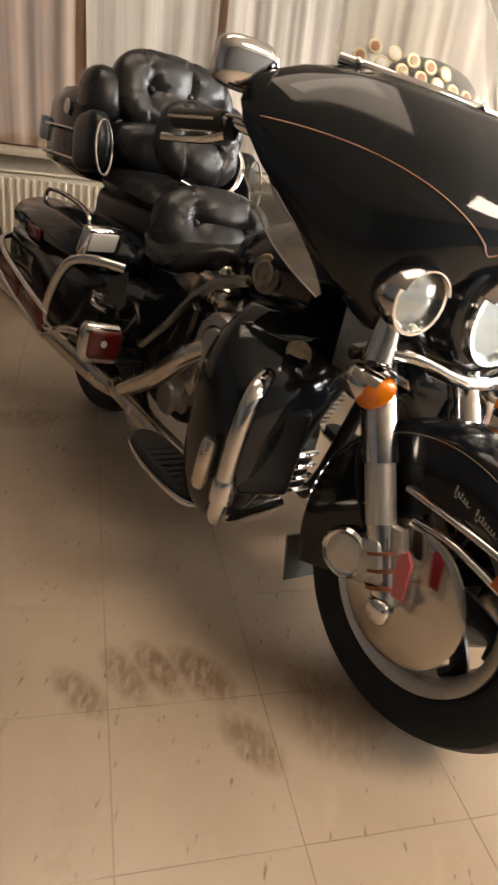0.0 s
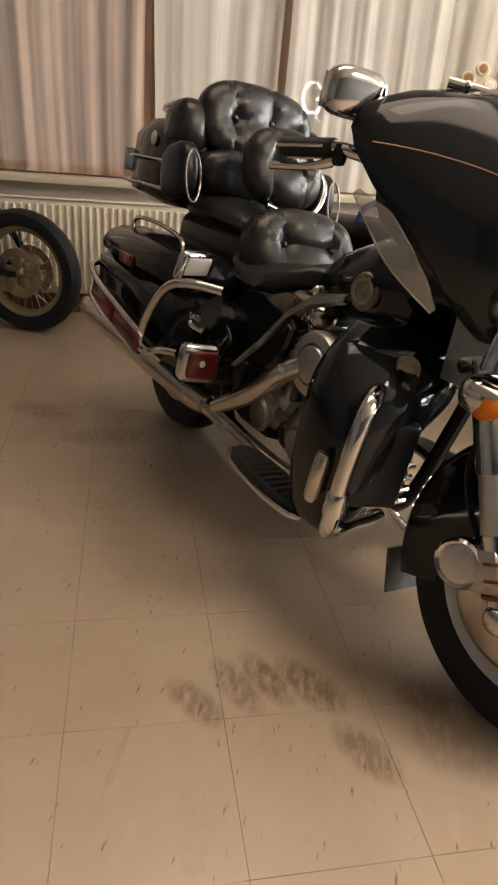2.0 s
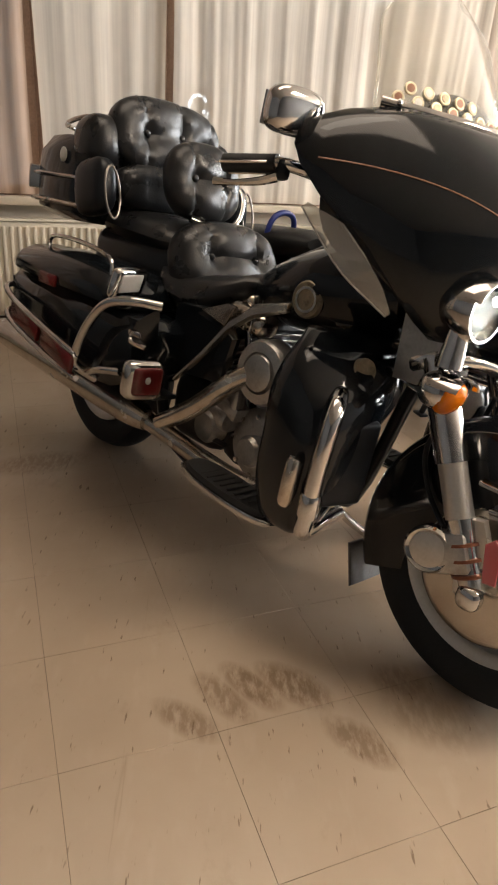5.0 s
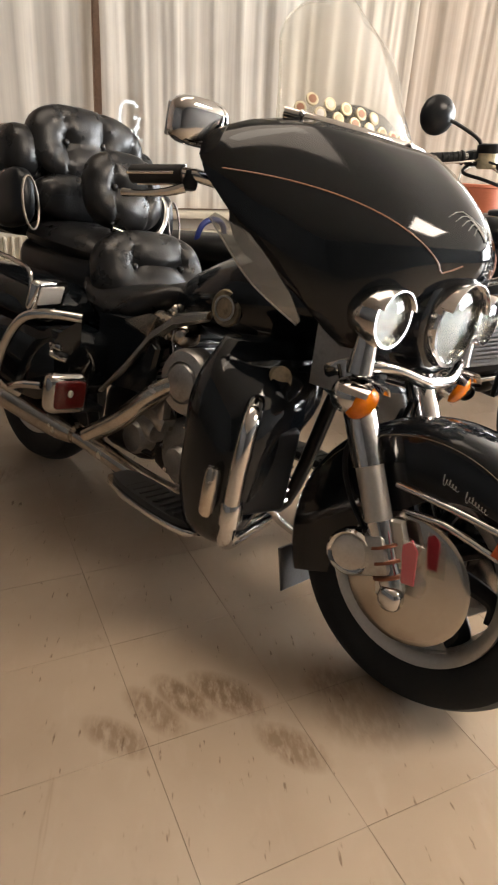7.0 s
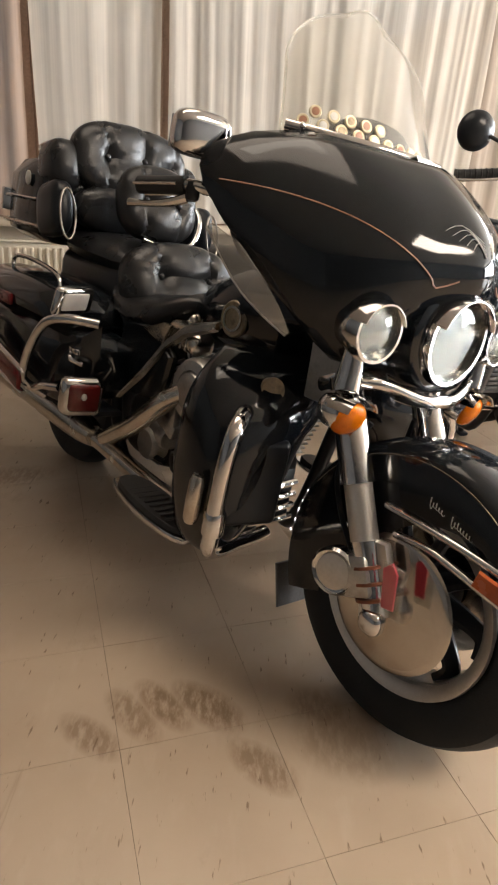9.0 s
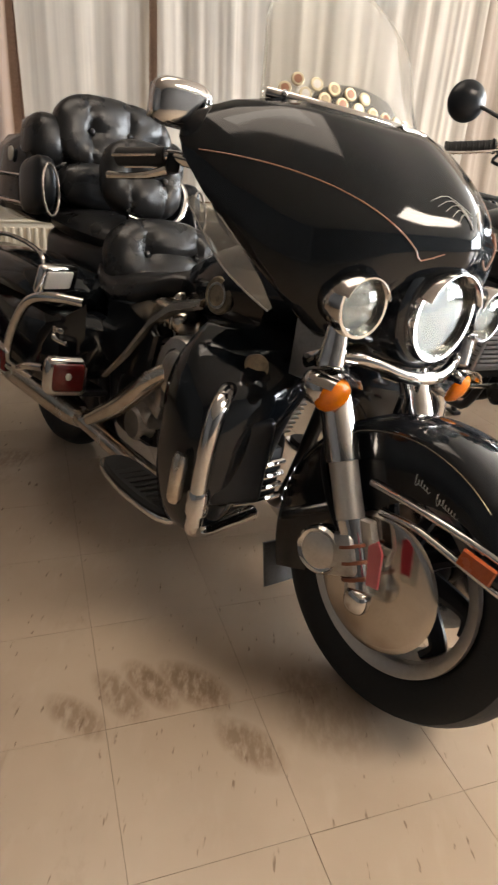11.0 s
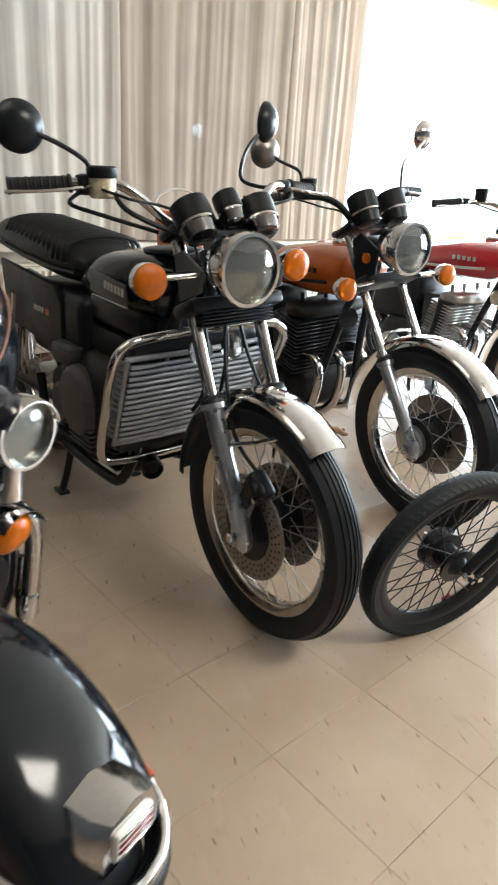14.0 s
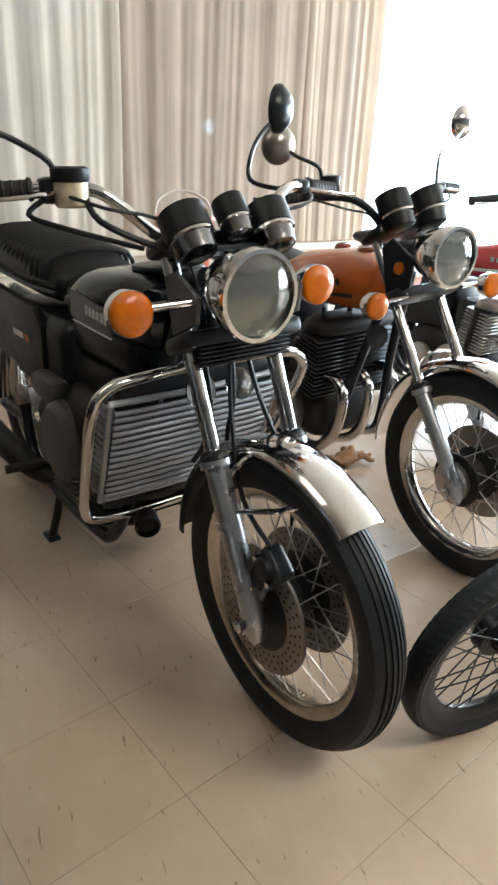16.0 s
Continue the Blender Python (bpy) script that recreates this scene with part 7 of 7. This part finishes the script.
# ---- an old lightweight machine in front of the row, its front wheel and fork towards the walkway
OLD = bike_pose(1.597, 1.530, -177.7, -10.8)
old = thing("old_lightweight_motorcycle", OLD, "old black lightweight motorcycle with a thin spoked front wheel", "motorcycle")
OC = Vector((0, 0, 0.262))
ow = spoked_wheel(old, OC, 0.262, 0.058, 0.212, SATIN_BLACK, 0.050, 0.075, SATIN_BLACK, 0, 36, BLACK_SPOKE, "front_wheel", "black thin spoked front wheel")
part("tread", tread_blocks(0.262, 0.058, 84, OC), RUBBER, ow)
part("brake_drum", lathe([(0.058, 0), (0.060, 0.03), (0.048, 0.044), (0.02, 0.05), (0.002, 0.05)], OC + Vector((0, -0.02, 0)), (0, -1, 0), 28), SATIN_BLACK, ow)
part("red_tag", box((-0.07, -0.012, 0.085), (0.028, 0.004, 0.016), 0.001, (0, 25, 0)), PINK_TAG, ow, "small red tag on a spoke")
for s in (-1, 1):
    part("fork_blade", tube([(0.0, s * 0.062, 0.262), (-0.05, s * 0.066, 0.33), (-0.16, s * 0.068, 0.47), (-0.27, s * 0.066, 0.62)], [0.013, 0.016, 0.017, 0.017], 10), SATIN_BLACK, old)
    part("fork_blade", tube([(-0.035, s * 0.070, 0.255), (-0.085, s * 0.072, 0.325), (-0.20, s * 0.072, 0.465), (-0.31, s * 0.068, 0.60)], 0.012, 10), SATIN_BLACK, old)
    part("axle_nut", lathe([(0.012, 0), (0.013, 0.014), (0.007, 0.016), (0.006, 0.03), (0.001, 0.03)], (0, s * 0.068, 0.262), (0, s, 0), 6), CHROME, old)
    part("stay_bolt", lathe([(0.009, 0), (0.009, 0.012), (0.001, 0.014)], (-0.035, s * 0.078, 0.255), (0, s, 0), 6), CHROME, old)
    part("fork_link", tube([(-0.27, s * 0.066, 0.62), (-0.33, s * 0.05, 0.70), (-0.36, s * 0.02, 0.80)], 0.015, 10), SATIN_BLACK, old)
coil = [(-0.235 - 0.10 * t + 0.024 * math.cos(t * math.tau * 8), 0.024 * math.sin(t * math.tau * 8), 0.50 + 0.20 * t) for t in [i / 96 for i in range(97)]]
part("fork_spring", tube(coil, 0.0045, 6, 1), DARK_STEEL, old, "dark coil spring in the fork")
part("brake_arm", tube([(0.01, -0.075, 0.30), (-0.05, -0.078, 0.34), (-0.12, -0.078, 0.42)], 0.006, 8), SATIN_BLACK, old)
part("frame", join(tube([(-0.36, 0, 0.80), (-0.40, 0, 0.60), (-0.52, 0, 0.26), (-0.95, 0, 0.24), (-1.2, 0.06, 0.27)], 0.016, 10), tube([(-0.36, 0, 0.80), (-0.75, 0, 0.70), (-1.22, 0.06, 0.27)], 0.016, 10)), SATIN_BLACK, old)
part("handlebar", tube([(-0.55, -0.33, 0.92), (-0.42, -0.20, 0.93), (-0.37, 0, 0.86), (-0.42, 0.20, 0.93), (-0.55, 0.33, 0.92)], 0.011, 10), SATIN_BLACK, old)
part("fuel_tank", loft([oval(-0.42, 0, 0.72, 0.04, 0.04), oval(-0.48, 0, 0.72, 0.09, 0.07), oval(-0.68, 0, 0.69, 0.10, 0.07), oval(-0.80, 0, 0.67, 0.04, 0.03)]), BLACK_PAINT, old)
part("saddle", ball((-0.92, 0, 0.70), (0.14, 0.11, 0.035), 2.6), LEATHER, old)
part("engine", join(ball((-0.72, 0, 0.34), (0.13, 0.10, 0.10), 3), *[box((-0.68, 0, 0.45 + 0.016 * i), (0.13, 0.13, 0.006), 0.002, seg=1) for i in range(8)]), DARK_STEEL, old)
spoked_wheel(old, (-1.22, 0, 0.262), 0.262, 0.068, 0.208, SATIN_BLACK, 0.05, 0.09, SATIN_BLACK, 0, 28, BLACK_SPOKE, "rear_wheel")

# ---- a machine against the radiator of which the rear wheel shows
FARB = bike_pose(-1.651, 3.187, 172.8, 0)
farb = thing("standing_motorcycle", FARB, "dark motorcycle beside the radiator with a dull gold rear wheel", "motorcycle")
FC = Vector((0, 0, 0.311))
fwl = spoked_wheel(farb, FC, 0.311, 0.105, 0.222, GOLD_WHEEL, 0.055, 0.10, GOLD_WHEEL, 0, 36, None, "rear_wheel", "dull gold rear wheel with a thick black tyre")
for y in (-0.06, 0.06):
    part("sprocket_plate", lathe(ring_prof(0.085, 0.125, -0.003, 0.003), FC + Vector((0, y, 0)), n=40, close=True), GOLD_WHEEL, fwl)
    for i in range(5):
        a = i * math.tau / 5
        part("carrier_arm", xf(box((0, 0, 0.075), (0.03, 0.008, 0.09), 0.003), Matrix.Translation(FC + Vector((0, y, 0))) @ Matrix.Rotation(a, 4, "Y")), GOLD_WHEEL, fwl)
part("swing_arm", join(*[tube([(0, s * 0.10, 0.311), (0.25, s * 0.11, 0.33), (0.48, s * 0.11, 0.36)], 0.018, 10) for s in (-1, 1)]), SATIN_BLACK, farb)
part("tail", loft([oval(0.22, 0, 0.72, 0.05, 0.03), oval(0.30, 0, 0.73, 0.11, 0.05), oval(0.5, 0, 0.74, 0.13, 0.06), oval(0.75, 0, 0.74, 0.06, 0.03)]), VINYL, farb)
part("frame", join(tube([(0.48, 0, 0.36), (0.5, 0, 0.70), (1.1, 0, 0.85)], 0.02, 10), tube([(0.48, 0, 0.30), (0.95, 0, 0.25), (1.15, 0, 0.8)], 0.02, 10), *[tube([(0.05, s * 0.12, 0.35), (0.30, s * 0.12, 0.68)], 0.02, 10, 1) for s in (-1, 1)]), SATIN_BLACK, farb)
part("engine", box((0.75, 0, 0.42), (0.36, 0.28, 0.3), 0.06, seg=3), DARK_STEEL, farb)
spoked_wheel(farb, (1.42, 0, 0.311), 0.311, 0.09, 0.23, GOLD_WHEEL, 0.055, 0.10, GOLD_WHEEL, 0, 28, None, "front_wheel")
part("fork", join(*[tube([(1.42, s * 0.1, 0.311), (1.2, s * 0.1, 0.9)], 0.024, 10, 1) for s in (-1, 1)]), ALLOY, farb)
part("handlebar", tube([(1.05, -0.36, 0.98), (1.15, -0.2, 1.0), (1.18, 0, 0.92), (1.15, 0.2, 1.0), (1.05, 0.36, 0.98)], 0.011, 10), CHROME, farb)

# ---------------------------------------------------------------- small things round the machines
def cable_reel():
    r = thing("cable_reel", Matrix.Translation((1.035, 0.735, 0)) @ Matrix.Rotation(radians(-51), 4, "Z") @ Matrix.Scale(0.72, 4), "blue plastic cable reel wound with red cable", "cable reel")
    for y, n in ((-0.075, -1), (0.075, 1)):
        d = part("flange", lathe([(0.02, -0.004), (0.128, -0.004), (0.135, 0.0), (0.135, 0.004), (0.128, 0.008), (0.02, 0.006)], (0, y, 0.135), (0, n, 0), 48), BLUE_PLASTIC, r)
        part("rim_edge", lathe([(0.133, -0.006), (0.139, -0.003), (0.139, 0.005), (0.133, 0.009)], (0, y, 0.135), (0, n, 0), 48, True), BLUE_PLASTIC, d)
    part("core", lathe([(0.06, -0.07), (0.06, 0.07)], (0, 0, 0.135), (0, 1, 0), 24), BLUE_PLASTIC, r)
    coils = []
    for k in range(3):
        for i in range(9 - k):
            a0 = random.Random(i * 7 + k).uniform(0, 6)
            rad = 0.066 + 0.013 * k
            y = -0.06 + 0.0145 * i + 0.007 * k
            coils.append(tube([(rad * math.cos(a), y + 0.004 * math.sin(a + a0), 0.135 + rad * math.sin(a)) for a in [j * math.tau / 22 for j in range(22)]], 0.0072, 7, closed=True))
    for g in coils:
        part("cable_turn", g, RED_CABLE, r, "red rubber cable")
    part("cord", tube([(-0.10, -0.07, 0.16), (-0.135, -0.03, 0.17), (-0.13, 0.03, 0.15), (-0.09, 0.06, 0.10)], 0.006, 8), WHITE_PLASTIC, r, "white cord loop")
    part("handle_slot", ball((-0.07, -0.0845, 0.09), (0.035, 0.003, 0.012), 2.4), WHITE_PLASTIC, r)
    return r


cable_reel()
card = thing("label_card", Matrix.Translation((0.855, 0.690, 0.003)) @ Matrix.Rotation(radians(-14), 4, "Z"), "white printed card with a dark panel on the floor", "card")
part("sheet", box((0.03, -0.05, 0), (0.13, 0.16, 0.004), 0.001), WHITE_PLASTIC, card)
part("print_panel", box((0.04, -0.045, 0.0025), (0.06, 0.11, 0.001), 0.0002, seg=1), PLASTIC_BLACK, card)
part("print_bar", box((-0.012, 0.012, 0.0025), (0.02, 0.006, 0.001), 0.0002, seg=1), PLASTIC_BLACK, card)


def glove():
    """A crumpled leather work glove: palm and five limp fingers."""
    g = thing("work_glove", Matrix.Translation((2.05, 2.915, 0.0)) @ Matrix.Rotation(radians(20), 4, "Z"), "crumpled brown leather glove lying on the floor", "glove")
    rnd = random.Random(9)
    palm = ball((0, 0, 0.03), (0.065, 0.045, 0.03), 2.2, 24, 14)
    palm = ([Vector(v) + noise.noise_vector(Vector(v) * 30) * 0.012 for v in palm[0]], palm[1])
    part("palm", palm, BROWN_LEATHER, g)
    for i in range(5):
        a = radians(-40 + 22 * i)
        d = Vector((math.cos(a), math.sin(a), 0))
        part("finger", tube([d * 0.04 + Vector((0, 0, 0.03)), d * 0.075 + Vector((0, 0, 0.04 + rnd.uniform(-0.01, 0.015))), d * 0.105 + Vector((0, 0, 0.025)), d * 0.125 + Vector((0, 0, 0.016 + rnd.uniform(0, 0.02)))], [0.013, 0.014, 0.012, 0.008], 8), BROWN_LEATHER, g)
    part("cuff", tube([(-0.05, 0, 0.03), (-0.08, 0.01, 0.035), (-0.10, 0.0, 0.03)], [0.032, 0.038, 0.042], 12, 3, 0.6), BROWN_LEATHER, g)


glove()

# ---- a machine standing behind the tourer: its long seat and blue hook-shaped handle show
BACK = bike_pose(-0.279, 3.004, 129, 0)
back = thing("parked_moped", BACK, "dark moped with a long black seat and blue grab handle", "moped")
part("seat", loft([oval(-0.02, 0, 0.70, 0.05, 0.025), oval(-0.06, 0, 0.71, 0.10, 0.05), oval(-0.25, 0, 0.72, 0.125, 0.06), oval(-0.50, 0, 0.735, 0.125, 0.06), oval(-0.68, 0, 0.75, 0.10, 0.05), oval(-0.73, 0, 0.755, 0.05, 0.02)]), VINYL, back, "long black vinyl seat")
part("grab_handle", tube([(-0.53, -0.055, 0.72), (-0.545, -0.058, 0.79), (-0.555, -0.035, 0.835), (-0.56, 0.02, 0.850), (-0.56, 0.07, 0.832), (-0.55, 0.088, 0.785), (-0.54, 0.088, 0.73)], 0.011, 12), BLUE_PLASTIC, back, "blue tubular grab handle")
part("body", loft([oval(-0.05, 0, 0.55, 0.06, 0.10), oval(-0.2, 0, 0.53, 0.11, 0.14), oval(-0.55, 0, 0.55, 0.11, 0.14), oval(-0.75, 0, 0.62, 0.06, 0.08)]), SATIN_BLACK, back)
part("frame", join(tube([(0.42, 0, 0.85), (0.30, 0, 0.45), (0.1, 0, 0.32), (-0.3, 0, 0.34), (-0.62, 0.07, 0.26)], 0.02, 10)), SATIN_BLACK, back)
spoked_wheel(back, (0.58, 0, 0.26), 0.26, 0.075, 0.195, CHROME, 0.05, 0.09, ALLOY, 0, 28, None, "front_wheel")
spoked_wheel(back, (-0.62, 0, 0.26), 0.26, 0.08, 0.195, CHROME, 0.05, 0.09, ALLOY, 0, 28, None, "rear_wheel")
for s in (-1, 1):
    part("fork_leg", tube([(0.58, s * 0.07, 0.26), (0.44, s * 0.07, 0.72)], 0.018, 10, 1), SATIN_BLACK, back)
part("handlebar", tube([(0.26, -0.30, 0.86), (0.36, -0.16, 0.86), (0.41, 0, 0.80), (0.36, 0.16, 0.86), (0.26, 0.30, 0.86)], 0.010, 10), SATIN_BLACK, back)


def bucket(m):
    b = thing("bucket", m, "faded orange plastic bucket with a white handle on a stool", "bucket")
    part("pail", lathe([(0.002, 0.0), (0.085, 0.0), (0.09, 0.01), (0.108, 0.20), (0.114, 0.205), (0.112, 0.215), (0.104, 0.212), (0.086, 0.012), (0.002, 0.010)], (0, 0, 0), (0, 0, 1), 32), PINK_PLASTIC, b)
    part("handle", tube([(0.11, 0, 0.20), (0.09, 0.02, 0.27), (0.0, 0.03, 0.30), (-0.09, 0.02, 0.27), (-0.11, 0, 0.20)], 0.005, 8), WHITE_PLASTIC, b)


bucket(Matrix.Translation((1.36, 3.08, 0.80)))
stool = thing("stool", Matrix.Translation((1.36, 3.08, 0)), "plain wooden stool behind the roadsters holding a bucket", "stool")
part("seat", lathe([(0.002, 0.772), (0.13, 0.772), (0.138, 0.78), (0.138, 0.79), (0.13, 0.798), (0.002, 0.799)], (0, 0, 0), (0, 0, 1), 28), FRAME_WOOD, stool)
for i in range(4):
    a = radians(45 + 90 * i)
    part("leg", rod((0.15 * math.cos(a), 0.15 * math.sin(a), 0), (0.08 * math.cos(a), 0.08 * math.sin(a), 0.775), 0.014, 10), FRAME_WOOD, stool)

# ---- glowing shapes outside: an open ring behind the sheer curtains, and a globe lamp
# glowing tubes draw the bright ring; plate and hanger are added to hold them
sign = thing("glow_ring", ROOM @ Matrix.Translation((1.28, 0.28, 1.26)) @ Matrix.Scale(0.8, 4), "glowing white open ring set outside the curtained window", "neon sign")
part("glow_tube", tube([(0.075 * math.cos(a), 0, 0.10 * math.sin(a)) for a in [radians(v) for v in range(35, 325, 14)]] + [(0.07, 0, -0.01), (0.03, 0, -0.01)], 0.010, 8, 2), WHITE_GLOW, sign)
part("glow_tube", tube([(0.09, 0, -0.16), (0.04, 0, -0.12), (0.07, 0, -0.06)], 0.007, 8, 2), WHITE_GLOW, sign)
part("back_plate", box((0, 0.03, 0), (0.24, 0.01, 0.30), 0.005), PLASTIC_BLACK, sign)
part("hanger", rod((0, 0.03, 0.15), (0, 0.03, 1.9), 0.004, 6), PLASTIC_BLACK, sign)
globe = thing("globe_lamp", Matrix.Translation((2.72, 6.92, 0)), "small white globe lamp outside the window", "lamp")
part("globe", ball((0, 0, 1.61), (0.055, 0.055, 0.06)), WHITE_GLOW, globe)
part("post", rod((0, 0, -0.2), (0, 0, 1.555), 0.012, 10), SATIN_BLACK, globe)

# ---------------------------------------------------------------- floor of vinyl tiles, last because they are many
TILE = 0.309
TILE_ORIGIN = Vector((-0.160, 0.893, 0))
GRID = Matrix.Translation(TILE_ORIGIN) @ Matrix.Rotation(radians(18.0), 4, "Z")
floor = structure("floor", plank(ULEFT - 0.2, URIGHT + 0.2, -0.2, NFAR + 0.2, -0.2, -0.0035, 0), TILE_BED, "old beige vinyl tile floor with dark scuffs and oil stains")
tile_mesh = to_mesh("tile", box((TILE / 2, TILE / 2, -0.0028), (TILE - 0.0007, TILE - 0.0007, 0.0056), 0.0005, seg=1), VINYL_TILE)
rest_v, rest_f = [], []
inv = ROOM.inverted() @ GRID
for i in range(-26, 34):
    for j in range(-26, 22):
        c = inv @ Vector(((i + 0.5) * TILE, (j + 0.5) * TILE, 0))
        if not (ULEFT - 0.1 < c.x < URIGHT + 0.1 and -NFAR - 0.1 < c.y < 0.1):
            continue
        w = GRID @ Vector(((i + 0.5) * TILE, (j + 0.5) * TILE, 0))
        if -1.7 < w.x < 2.3 and 0.25 < w.y < 4.2 and w.y < 3.6 + 0.35 * w.x + 0.6:
            ob = new("tile", tile_mesh)
            ob.matrix_world = GRID @ Matrix.Translation((i * TILE, j * TILE, 0))
            ob.parent = floor
        else:
            k = len(rest_v)
            a, b = 0.0004, TILE - 0.0004
            rest_v += [GRID @ Vector((i * TILE + x, j * TILE + y, z)) for z in (-0.0034, 0.0) for x, y in ((a, a), (b, a), (b, b), (a, b))]
            rest_f += [(k + 4, k + 5, k + 6, k + 7), (k, k + 1, k + 5, k + 4), (k + 1, k + 2, k + 6, k + 5), (k + 2, k + 3, k + 7, k + 6), (k + 3, k, k + 4, k + 7)]
far = part("far_tile", (rest_v, rest_f), VINYL_TILE, floor)
far["kind"] = "stuff"
